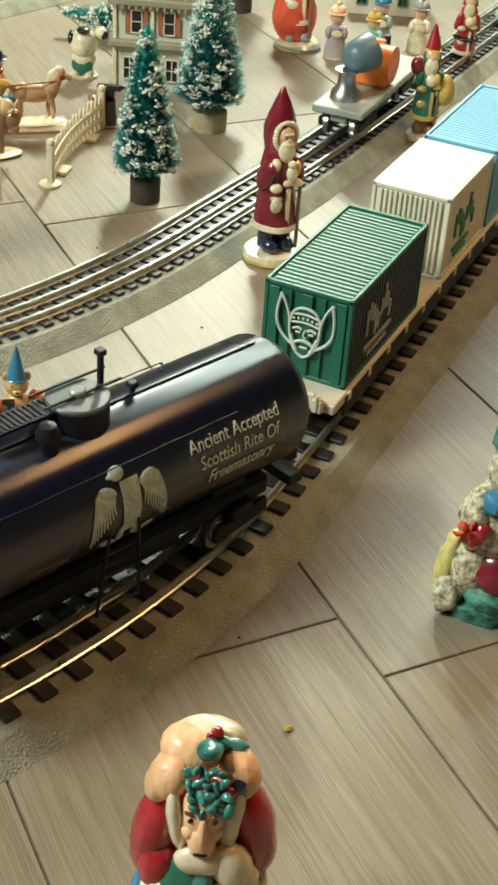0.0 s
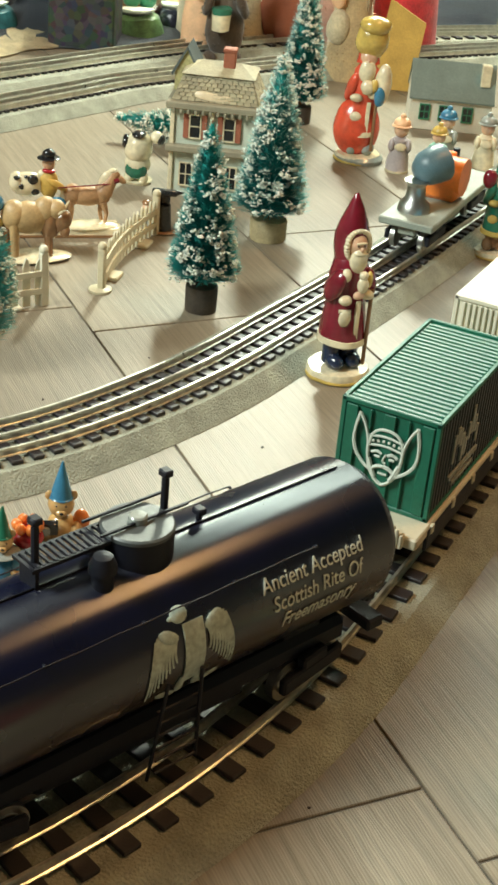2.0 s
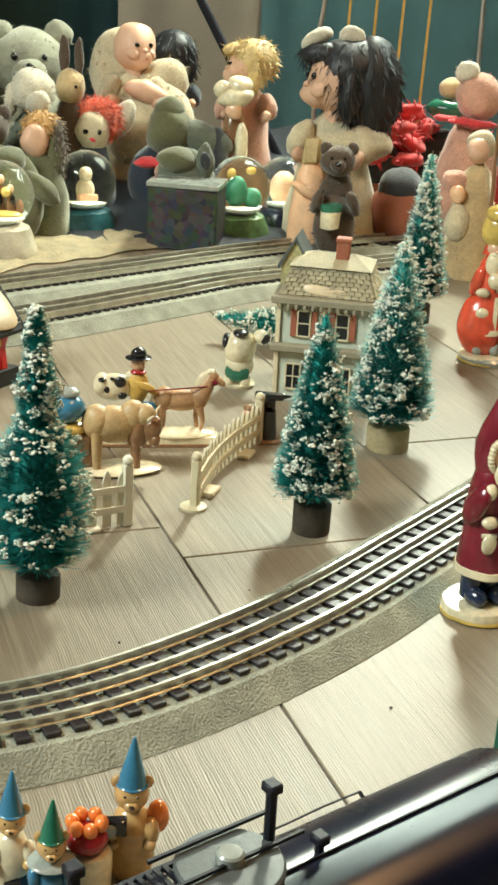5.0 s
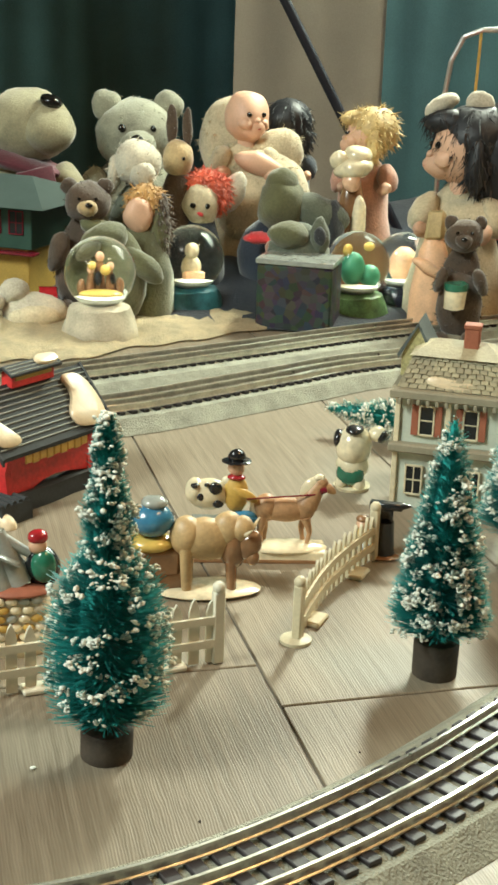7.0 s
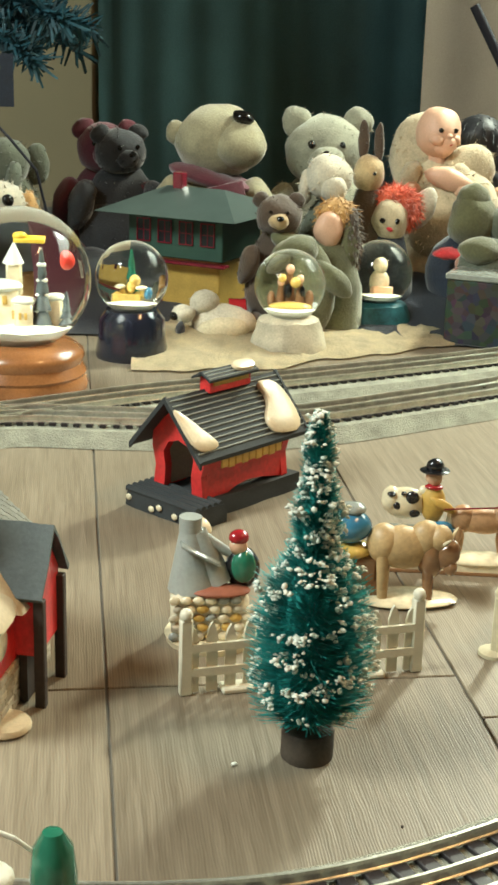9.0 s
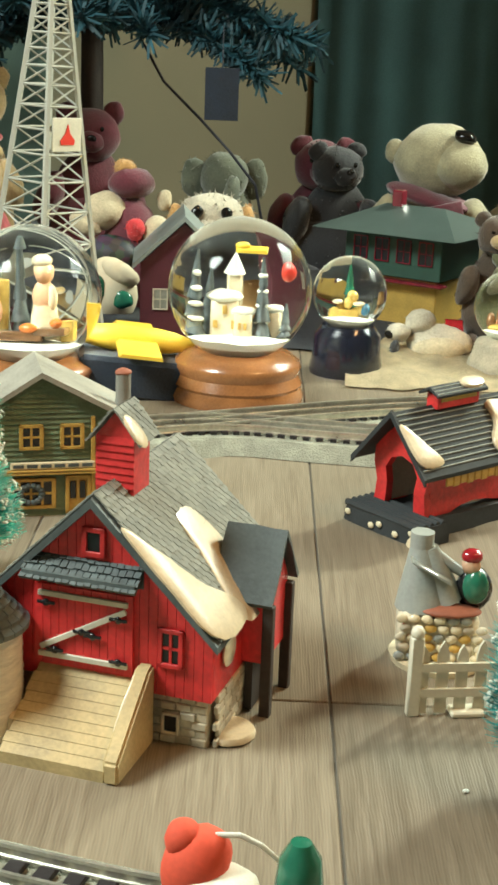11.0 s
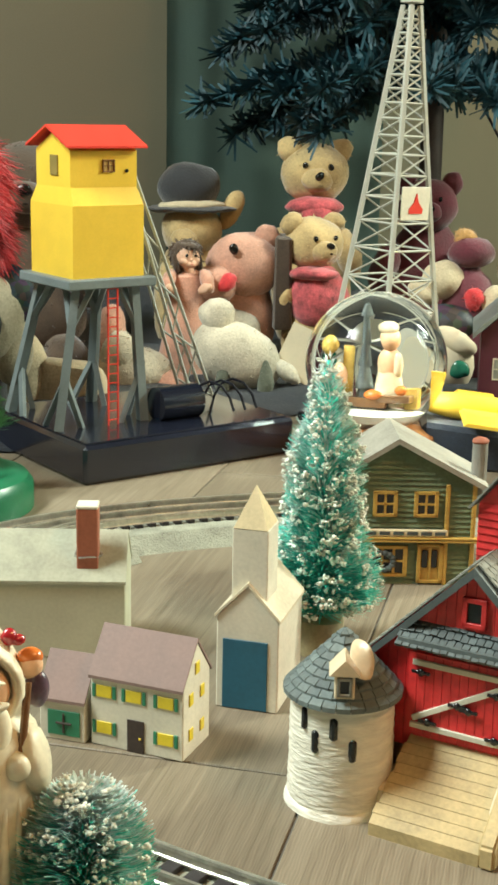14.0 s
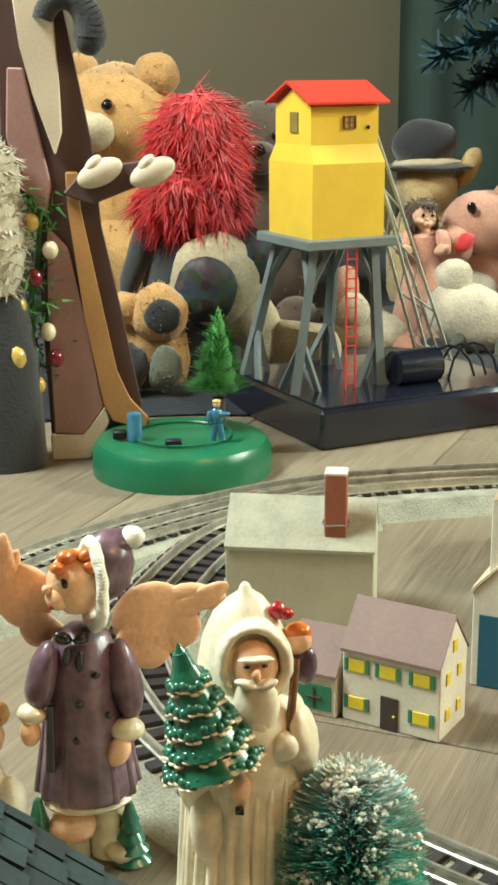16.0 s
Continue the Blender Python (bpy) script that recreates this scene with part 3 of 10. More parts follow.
        bx(bm, (wd / 2, 0.0035 if wd == 0.020 else -0.0065, 0), (wd, 0.0055, 0.0002))
        me = wrap(mesh_of("number_bar", bm, WHITEP, False), x0, -17)
        ob = new("number_bar", me)
        ob.parent = shell
    # winged emblem: shield and two wings
    EMB = mat("emblem_print", (0.46, 0.54, 0.47), 0.6, var=0.3, scale=300)
    emblem = []
    bm = BM()
    for i in range(8):
        bx(bm, (0.001, -0.0095 + i * 0.0032, 0.0002), (0.0095, 0.0033, 0.0004))
    emblem.append(("shield", bm))
    bm = BM()
    ell(bm, (-0.004, 0.0185, 0), (0.0040, 0.0034, 0.0009), 12)
    ell(bm, (-0.0078, 0.0180, 0), (0.0018, 0.0010, 0.0003), 8)
    emblem.append(("eagle_head", bm))
    for s in (-1, 1):
        bm = BM()
        for k in range(9):
            f = k / 8
            p = Vector((0.0068 + 0.0095 * f, 0.0085 + 0.0065 * math.sin(math.pi * min(1.0, 0.15 + 0.65 * f))))
            q = Vector((0.0078 + 0.0125 * f, 0.0005 - 0.0135 * f))
            for i in range(6):
                quad = []
                for u, g in ((-1, i / 6), (1, i / 6), (1, (i + 1) / 6), (-1, (i + 1) / 6)):
                    c = p + (q - p) * g
                    wd = 0.00068 * (1 - 0.45 * g ** 3)
                    quad.append(bm.verts.new((s * (c.x + u * wd + 0.0012 * math.sin(math.pi * g)), c.y + u * wd * 0.4, 0.0002)))
                bm.faces.new(quad if s > 0 else quad[::-1])
        ell(bm, (s * 0.0105, 0.0118, 0), (0.0048, 0.0026, 0.0007), 12, 0, (0, 0, s * 28))
        emblem.append(("wing", bm))
        bm = BM()
        ell(bm, (s * 0.0095, -0.0165, 0), (0.0062, 0.0022, 0.0006), 10, 0, (0, 0, s * 25))
        ell(bm, (s * 0.0040, -0.0130, 0), (0.0016, 0.0050, 0.0011), 10)
        emblem.append(("claw", bm))
    for nm, bm in emblem:
        ob = new(nm, wrap(mesh_of(nm, bm, EMB, False), 0.0036, 1))
        ob.parent = shell
        tagged(ob, "pale printed emblem piece")


def container(x, y, L, body, side, label, logo, a=0.0):
    w, hh = 0.0515, 0.0545
    c = thing("shipping_container", label, "model container", pose(x, y, 0.0445, 0, 0, a), "containers on the flat car")
    bm = BM()
    bx(bm, (0, L / 2, hh / 2), (w - 0.002, L - 0.002, hh - 0.003))
    part("body", bm, body, c, smooth=False)
    for sx in (-1, 1):
        for yy in (0.0012, L - 0.0012):
            bm = BM()
            bx(bm, (sx * (w / 2 - 0.0012), yy, hh / 2), (0.0026, 0.0026, hh), 0.0004)
            part("corner_post", bm, body, c, smooth=False)
    for z in (0.0012, hh - 0.0012):
        for sx in (-1, 1):
            bm = BM()
            bx(bm, (sx * (w / 2 - 0.001), L / 2, z), (0.0022, L, 0.0026), 0.0004)
            part("frame_bar", bm, body, c, smooth=False)
        for yy in (0.001, L - 0.001):
            bm = BM()
            bx(bm, (0, yy, z), (w, 0.0022, 0.0026), 0.0004)
            part("frame_bar", bm, body, c, smooth=False)
    k = int(L / 0.0047)
    bm = BM()
    bx(bm, (0, 0, 0), (w - 0.005, 0.0027, 0.0010), 0.0004)
    rib = mesh_of("roof_rib", bm, body, False)
    if body is CWHITE:
        bm = BM()
        bx(bm, (0, L / 2, hh - 0.0006), (w - 0.003, L - 0.003, 0.0022), 0.0006)
        part("lid", bm, body, c, "smooth cream lid", smooth=False)
    for i in range(0 if body is CWHITE else k):
        r = new("roof_rib", rib)
        r.parent = c
        r.matrix_local = pose(0, 0.004 + (i + 0.5) * (L - 0.008) / k, hh - 0.0012)
    bm = BM()
    bx(bm, (0, 0, 0), (0.0012, 0.0026, hh - 0.006), 0.0004)
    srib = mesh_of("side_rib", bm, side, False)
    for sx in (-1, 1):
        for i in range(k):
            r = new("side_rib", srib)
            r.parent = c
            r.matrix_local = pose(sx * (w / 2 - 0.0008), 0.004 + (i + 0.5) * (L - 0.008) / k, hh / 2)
    n_end = 5 if logo == "horned" else 13
    for i in range(n_end):
        bm = BM()
        bx(bm, (-w / 2 + 0.006 + i * (w - 0.012) / (n_end - 1), -0.0002, hh / 2), ((0.0012 if i % 2 else 0.006) if n_end == 5 else 0.0020, 0.0012, hh - 0.006), 0.0003)
        part("end_panel", bm, body, c, smooth=False)
    if logo == "horned":
        bm = BM()
        # plain horned helmet shape: brow band, cap arc, two horns, long moustache
        def ring(pts, r=0.00075):
            for _ in range(2 if len(pts) > 2 else 0):
                fine = [pts[0]]
                for (ax, az), (bx_, bz) in zip(pts, pts[1:]):
                    fine += [(ax * 0.75 + bx_ * 0.25, az * 0.75 + bz * 0.25), (ax * 0.25 + bx_ * 0.75, az * 0.25 + bz * 0.75)]
                pts = fine + [pts[-1]]
            tube(bm, [Vector((x, -0.0012, z)) for x, z in pts], r, 5)
        ring([(-0.0088, 0.0335), (-0.0078, 0.0400), (-0.0035, 0.0435), (0.0035, 0.0435), (0.0078, 0.0400), (0.0088, 0.0335)])
        ring([(-0.0088, 0.0385), (0, 0.0402), (0.0088, 0.0385)], 0.0006)
        ring([(-0.0090, 0.0335), (0, 0.0352), (0.0090, 0.0335)], 0.0006)
        for i in range(6):
            ell(bm, (-0.0068 + i * 0.00272, -0.0012, 0.0362 + 0.0012 * (1 - abs(i - 2.5) / 2.5)), (0.0008, 0.0003, 0.0009), 8)
        for s in (-1, 1):
            ring([(s * 0.0046, 0.0190), (s * 0.0105, 0.0222), (s * 0.0160, 0.0285), (s * 0.0172, 0.0385), (s * 0.0150, 0.0492)], 0.0009)
            ring([(s * 0.0150, 0.0492), (s * 0.0118, 0.0440), (s * 0.0098, 0.0380), (s * 0.0090, 0.0330)], 0.0008)
            ring([(s * 0.0090, 0.0330), (s * 0.0086, 0.0262), (s * 0.0066, 0.0195), (s * 0.0030, 0.0150), (0, 0.0136)], 0.0009)
            ring([(s * 0.0078, 0.0262), (s * 0.0058, 0.0205), (s * 0.0040, 0.0172)], 0.0011)
            ring([(0, 0.0238), (s * 0.0034, 0.0232), (s * 0.0058, 0.0212)], 0.0010)
            ring([(s * 0.0016, 0.0302), (s * 0.0040, 0.0316), (s * 0.0068, 0.0300)], 0.0008)
            ring([(s * 0.0024, 0.0284), (s * 0.0052, 0.0284)], 0.0007)
        ring([(0.0006, 0.0304), (-0.0010, 0.0262), (0.0010, 0.0256)], 0.0006)
        ring([(-0.0022, 0.0196), (0.0022, 0.0196)], 0.0006)
        part("printed_emblem", bm, WHITEP, c, "white printed horned helmet shape")
    bm = BM()
    for i in range(9):
        bx(bm, (w / 2 + 0.0003, L * 0.22 + i * 0.0042, 0.030 + 0.006 * math.sin(i * 1.3)), (0.0012, 0.0030, 0.012 + 0.004 * math.cos(i * 2.1)), 0.0004)
    for i in range(2):
        bx(bm, (w / 2 + 0.0003, L * 0.38, 0.014 - i * 0.005), (0.0012, L * (0.36 - i * 0.1), 0.0024))
    part("side_mark", bm, GREYG if side is not CWHITE else GREENP, c, "unreadable printed side mark", smooth=False)
    return c


def flat_car():
    x, y0, L, z = -0.0245, -0.018, 0.42, 0.0445
    car = thing("flat_car", "beige model flat car carrying three containers", "model train car", pose(x, y0, 0, 0, 0, 0))
    bm = BM()
    bx(bm, (0, L / 2, z - 0.003), (0.054, L, 0.006), 0.0008)
    bx(bm, (0, L / 2, z - 0.010), (0.016, L - 0.02, 0.010), 0.001)
    part("deck", bm, DECK, car, smooth=False)
    bm = BM()
    for s in (-1, 1):
        bx(bm, (s * 0.0265, L / 2, z - 0.008), (0.002, L - 0.03, 0.012), 0.0004)
    part("side_sill", bm, BLACK, car, smooth=False)
    bm = BM()
    for s in (-1, 1):
        for k in range(14):
            bx(bm, (s * 0.0272, 0.02 + k * 0.029, z - 0.003), (0.002, 0.004, 0.005), 0.0004)
    part("stake_pocket", bm, DECK, car, smooth=False)
    bm = BM()
    bx(bm, (0, 0.0015, z + 0.001), (0.03, 0.003, 0.005), 0.0006)
    bx(bm, (0.018, -0.002, z - 0.001), (0.006, 0.004, 0.008), 0.0006)
    cyl(bm, (0.018, -0.004, z - 0.004), (0.018, -0.004, z + 0.006), 0.001, 0.001, 8)
    part("brake_stand", bm, DECK, car, smooth=False)
    for k in (0.05, L - 0.05):
        t = truck(car, 0, k, 90)
        t.location.z = RAILTOP
    bm = BM()
    bx(bm, (0, -0.010, RAILTOP + 0.0165), (0.006, 0.022, 0.005), 0.001)
    part("coupler", bm, BLACK, car, smooth=False)
    container(-0.0255, 0.0, 0.113, CGREEN, CSHADED, "green corrugated model container with a white printed emblem", "horned")
    container(-0.0255, 0.153, 0.085, CWHITE, CWHITE, "white corrugated model container on the flat car", "")
    container(-0.0255, 0.245, 0.120, CBLUE, CBLUE, "light blue model container on the flat car", "")


def searchlight_car():
    car = thing("searchlight_car", "grey model flat car with a blue-grey searchlight and orange generator", "model train car", pose(-0.1755, 0.470, RAILTOP, 0, 0, 92))
    bm = BM()
    bx(bm, (0, 0, 0.024), (0.16, 0.044, 0.006), 0.001)
    bx(bm, (0, 0, 0.018), (0.15, 0.014, 0.008), 0.001)
    part("deck", bm, mat("grey_green_deck", (0.30, 0.33, 0.28), 0.5), car, smooth=False)
    for k in (-1, 1):
        truck(car, k * 0.052, 0, 0)
    bm = BM()
    lathe(bm, [(0.013, 0), (0.012, 0.006), (0.008, 0.010), (0.007, 0.020), (0.010, 0.024)], 24, c=(-0.052, 0.004, 0.027))
    part("pedestal", bm, STEEL, car)
    bm = BM()
    lathe(bm, [(0.004, -0.004), (0.013, -0.001), (0.019, 0.008), (0.021, 0.022), (0.0215, 0.032), (0.018, 0.033), (0.003, 0.031)], 28)
    lamp = part("lamp_housing", bm, mat("blue_grey_paint", (0.10, 0.17, 0.20), 0.4), car, "blue-grey searchlight drum")
    lamp.matrix_local = pose(-0.050, 0.004, 0.058, 0, 78, -30) @ Matrix.Scale(0.70, 4)
    bm = BM()
    ell(bm, (0, 0, 0.0335), (0.017, 0.017, 0.003), 24)
    part("lens", bm, mat("pale_lens", (0.85, 0.72, 0.45), 0.15, coat=0.5), lamp, "pale cream lens")
    bm = BM()
    bx(bm, (-0.006, -0.004, 0.040), (0.026, 0.030, 0.026), 0.004)
    cyl(bm, (-0.006, -0.020, 0.046), (-0.006, 0.012, 0.046), 0.015, 0.015, 22)
    bx(bm, (0.012, 0, 0.056), (0.006, 0.010, 0.006), 0.001)
    part("generator", bm, mat("orange_plastic", (0.80, 0.20, 0.03), 0.4), car, "orange plastic generator")
    bm = BM()
    for x in (0.035, 0.07):
        cyl(bm, (x, 0.012, 0.027), (x, 0.012, 0.045), 0.003, 0.003, 10)
    part("post", bm, BLACK, car)


tank_car()
flat_car()
searchlight_car()


# ---- bottle-brush trees ----
def brush_tree(label, x, y, h, w, crown_mat, disc_mat, tiers=0, snow=0.5, pot=(0.022, 0.019), count=10500, seed=1, lean=0.0, round_top=False, lying=None, bell=False, tip_mat=None, fleck=1.0, frost=(0.06, 2.6), taper=0.82):
    rnd = random.Random(seed)
    t = thing("bottle_brush_tree", label, "model tree", lying or pose(x, y, 0, lean, lean * 0.5, seed * 40), "bottle-brush trees")
    pd, ph = pot
    if pd:
        bm = BM()
        lathe(bm, [(pd * 0.49, 0), (pd * 0.5, 0.002), (pd * 0.5, ph - 0.001), (pd * 0.47, ph), (0.0005, ph)], 26)
        rough(bm, 0.0004, 120)
        part("base", bm, disc_mat, t, "round wooden base")
    z0 = ph + 0.006
    bm = BM()
    cyl(bm, (0, 0, 0.001), (0, 0, h), 0.0013, 0.0007, 8)
    part("trunk", bm, BROWNG, t, "twisted wire trunk")
    R = w / 2

    def radius(f):
        if round_top:
            r = R * math.sqrt(max(0.0, 1 - (max(0.0, f - 0.25) / 0.75) ** 2)) * min(1.0, 0.88 + f)
        else:
            r = R * (1 - f) ** taper * (1 + 0.10 * math.sin(f * 13 + 0.4) * (taper < 0.8)) + 0.0015
        if bell:
            r = R * (0.93 + 0.10 * math.sin(f * 9)) if f < 0.45 else R * (0.56 - 0.42 * (f - 0.45) / 0.55 + 0.03 * math.sin(f * 30))
            if 0.40 < f < 0.50:
                r = R * (0.93 - 0.37 * (f - 0.40) / 0.10)
        if tiers:
            k = (f * tiers) % 1.0
            r *= 1.12 - 0.42 * k
        return r
    verts, faces = [], []
    pts = []
    for i in range(count):
        f = rnd.random() if round_top or bell else 1 - math.sqrt(rnd.random())
        a, z = rnd.random() * 2 * math.pi, z0 + f * (h - z0)
        r = radius(f) * (0.74 + 0.36 * rnd.random())
        up = (0.25 + 0.35 * rnd.random()) * r * (0.6 + 1.1 * f)
        if round_top:
            up, z = r * (0.35 + 0.35 * rnd.random()), z0 - 0.006 + f * (h - z0 + 0.004)
        d = Vector((math.cos(a), math.sin(a), 0))
        side = Vector((-d.y, d.x, 0.3 * rnd.uniform(-1, 1))).normalized() * (0.00032 + 0.00026 * rnd.random())
        p0 = d * (r * 0.15) + Vector((0, 0, z - up * 0.3))
        p1 = d * r + Vector((0, 0, z + up * 0.7)) + Vector((rnd.uniform(-1, 1), rnd.uniform(-1, 1), rnd.uniform(-1, 1))) * 0.0016
        b = len(verts)
        verts += [p0 - side, p0 + side, p1 + side * 0.5, p1 - side * 0.5]
        faces.append((b, b + 1, b + 2, b + 3))
        pts.append((p1, r))
    me = bpy.data.meshes.new("crown")
    me.from_pydata(verts, [], faces)
    me.materials.append(crown_mat)
    if tip_mat:
        me.materials.append(tip_mat)
        me.polygons.foreach_set("material_index", [int(rnd.random() < frost[0] + 0.88 * min(1.0, verts[q[2]].z / h) ** frost[1]) for q in faces])
    crown = new("crown", me)
    crown.parent = t
    tagged(crown, "dense teal bristle crown")
    bm = BM()
    prof = [(max(0.0008, radius(k / 10) * 0.55), z0 + 0.002 + k / 10 * (h - z0 - 0.004) * (0.72 if round_top else 1.0)) for k in range(11)]
    lathe(bm, prof, 14)
    part("core", bm, crown_mat, t)
    bm = BM()
    ico = BM()
    bmesh.ops.create_icosphere(ico, subdivisions=1, radius=1)
    base = [v.co.copy() for v in ico.verts]
    tri = [[v.index for v in f.verts] for f in ico.faces]
    ico.free()
    sv, sf = [], []
    for p, r in rnd.sample(pts, int(len(pts) * 0.026 * snow)):
        d = Vector((p.x, p.y, 0.35 * r)).normalized()
        side, up = Vector((-d.y, d.x, 0)), Vector((0, 0, 1))
        for rep in range(rnd.randint(6, 16)):
            s = rnd.uniform(0.0004, 0.0014) * fleck
            o = Vector(p) - d * rnd.uniform(0, 0.003) + side * rnd.gauss(0, 0.0020) + up * rnd.gauss(0, 0.0012)
            st = (s * rnd.uniform(0.7, 1.6), s * rnd.uniform(0.7, 1.6), s * rnd.uniform(0.5, 1.1))
            b = len(sv)
            sv += [o + Vector((c.x * st[0], c.y * st[1], c.z * st[2])) * rnd.uniform(0.6, 1.3) for c in base]
            sf += [[b + k for k in f] for f in tri]
    bm.free()
    if sv:
        me = bpy.data.meshes.new("snow")
        me.from_pydata(sv, [], sf)
        me.materials.append(SNOW)
        me.polygons.foreach_set("use_smooth", [True] * len(me.polygons))
        o = new("snow", me)
        o.parent = crown
        tagged(o, "white flocked snow clumps", kind="stuff")
    return t


brush_tree("dark teal bottle-brush tree with snow on a dark disc", -0.263, 0.240, 0.137, 0.048, NEEDLE, DISC, 0, 0.9, (0.023, 0.019), seed=2)
brush_tree("teal bottle-brush tree with heavy snow on a gold disc", -0.291, 0.397, 0.150, 0.058, NEEDLE, DISCL, 0, 1.0, (0.030, 0.017), seed=3, tip_mat=NEEDLE4)
brush_tree("tall teal bottle-brush tree behind the town house", -0.420, 0.712, 0.158, 0.048, NEEDLE, DISC, 0, 0.8, (0.024, 0.018), seed=4, tip_mat=NEEDLE4)
brush_tree("tiered teal bottle-brush tree by the white picket fence", -0.336, 0.075, 0.157, 0.053, NEEDLE, DISC, 0, 0.8, (0.0235, 0.014), seed=5, bell=True)
brush_tree("tall frosted mint bottle-brush tree behind the barn", -0.664, -0.031, 0.166, 0.058, NEEDLE5, DISCL, 0, 1.15, (0.026, 0.020), seed=6, tip_mat=NEEDLE6, frost=(0.08, 1.6), count=15000, fleck=0.95, taper=0.62)
brush_tree("squat rounded frosted bottle-brush tree beside the track", -0.4386, -0.2408, 0.072, 0.047, NEEDLE5, DISC, 0, 0.42, (0.022, 0.012), seed=7, tip_mat=NEEDLE6, frost=(0.10, 2.4), round_top=True, count=14000, fleck=0.8)
brush_tree("small snowy bottle-brush tree at the back of the display", -0.145, 0.80, 0.10, 0.040, NEEDLE2, DISCL, 0, 0.8, (0.018, 0.010), seed=8, count=3000)
brush_tree("snowy bottle-brush tree lying on its side on the floor", 0, 0, 0.085, 0.036, NEEDLE, DISC, 0, 1.3, (0, 0), seed=9, count=3200, lying=pose(-0.452, 0.565, 0.018, 0, -88, 20))


# ---- village buildings ----
def slope(bm, a, b, c, d, rows, cols, th, seed=0, mi=0):
    """Overlapping shingles on a slope: a, b along the eave, c, d along the ridge."""
    rnd = random.Random(seed)
    a, b, c, d = (Vector(p) for p in (a, b, c, d))
    n = (b - a).cross(d - a).normalized()
    if n.z < 0:
        n = -n
    P = lambda u, v: (a * (1 - u) + b * u) * (1 - v) + (d * (1 - u) + c * u) * v
    for r in range(rows):
        v0, v1 = r / rows, min(1.0, (r + 1.25) / rows)
        for k in range(cols + (r % 2)):
            u0, u1 = max(0, (k - 0.5 * (r % 2)) / cols + 0.06 / cols), min(1, (k + 1 - 0.5 * (r % 2)) / cols - 0.06 / cols)
            if u1 - u0 < 0.2 / cols:
                continue
            j = rnd.uniform(-0.12, 0.12) / rows
            t0 = th * rnd.uniform(0.9, 1.4)
            lo = [P(u0, max(0, v0 + j)), P(u1, max(0, v0 + j)), P(u1, v1), P(u0, v1)]
            up = [lo[0] + n * t0, lo[1] + n * t0, lo[2] + n * th * 0.3, lo[3] + n * th * 0.3]
            vs = [bm.verts.new(p) for p in lo + up]
            for q in ((4, 5, 6, 7), (0, 1, 5, 4), (1, 2, 6, 5), (3, 0, 4, 7)):
                f = bm.faces.new([vs[i] for i in q])
                f.material_index = mi


def board(each, poly, y0, y1, n, th):
    """Upright planks over a gable or wall polygon in x and z, at y0, standing out to y1."""
    xs = [p[0] for p in poly]
    x0, x1 = min(xs), max(xs)

    def span(x):
        zs = []
        for (ax, az), (bx_, bz) in zip(poly, poly[1:] + poly[:1]):
            if (ax - x) * (bx_ - x) <= 0 and abs(ax - bx_) > 1e-9:
                zs.append(az + (bz - az) * (x - ax) / (bx_ - ax))
        return min(zs), max(zs)
    for k in range(n):
        l, r = x0 + (x1 - x0) * k / n + th, x0 + (x1 - x0) * (k + 1) / n - th
        (lb, lt), (rb, rt) = span(l), span(r)
        bm = BM()
        prism(bm, [(l, lb), (r, rb), (r, rt), (l, lt)], y0, y1)
        each(bm)


def clap(each, poly, y0, y1, n):
    """Lapped boards over a polygon in x and z."""
    zs = [p[1] for p in poly]
    z0, z1 = min(zs), max(zs)

    def span(z):
        xs = []
        for (ax, az), (bx_, bz) in zip(poly, poly[1:] + poly[:1]):
            if (az - z) * (bz - z) <= 0 and abs(az - bz) > 1e-9:
                xs.append(ax + (bx_ - ax) * (z - az) / (bz - az))
        return (min(xs), max(xs)) if xs else (0, 0)
    for k in range(n):
        l, u = z0 + (z1 - z0) * k / n + 1e-5, z0 + (z1 - z0) * (k + 1) / n - 1e-5
        (a, b), (c, d) = span(l), span(u)
        bm = BM()
        v = [bm.verts.new(p) for p in ((a, y1, l), (b, y1, l), (d, y0, u), (c, y0, u), (a, y0, l), (b, y0, l))]
        for q in ((0, 1, 2, 3), (0, 1, 5, 4), (0, 3, 4), (1, 2, 5)):
            bm.faces.new([v[i] for i in q])
        each(bm)


def window(parent, x, z, w, h, y, frame, pane, mx=1, mz=1, turn=None, ft=0.0012):
    m = turn or Matrix()
    bm = BM()
    bx(bm, (x, y - 0.0002, z), (w, 0.0006, h))
    p = part("window", bm, pane, parent, smooth=False)
    p.matrix_local = m
    bm = BM()
    for sx in (-1, 1):
        bx(bm, (x + sx * w / 2, y - 0.0008, z), (ft, 0.0018, h + ft), 0.0002)
    for sz in (-1, 1):
        bx(bm, (x, y - 0.0008, z + sz * h / 2), (w + ft, 0.0018, ft), 0.0002)
    for i in range(mx):
        bx(bm, (x - w / 2 + (i + 1) * w / (mx + 1), y - 0.0006, z), (ft * 0.6, 0.0012, h))
    for i in range(mz):
        bx(bm, (x, y - 0.0006, z - h / 2 + (i + 1) * h / (mz + 1)), (w, 0.0012, ft * 0.6))
    part("window_frame", bm, frame, p, smooth=False)
    return p


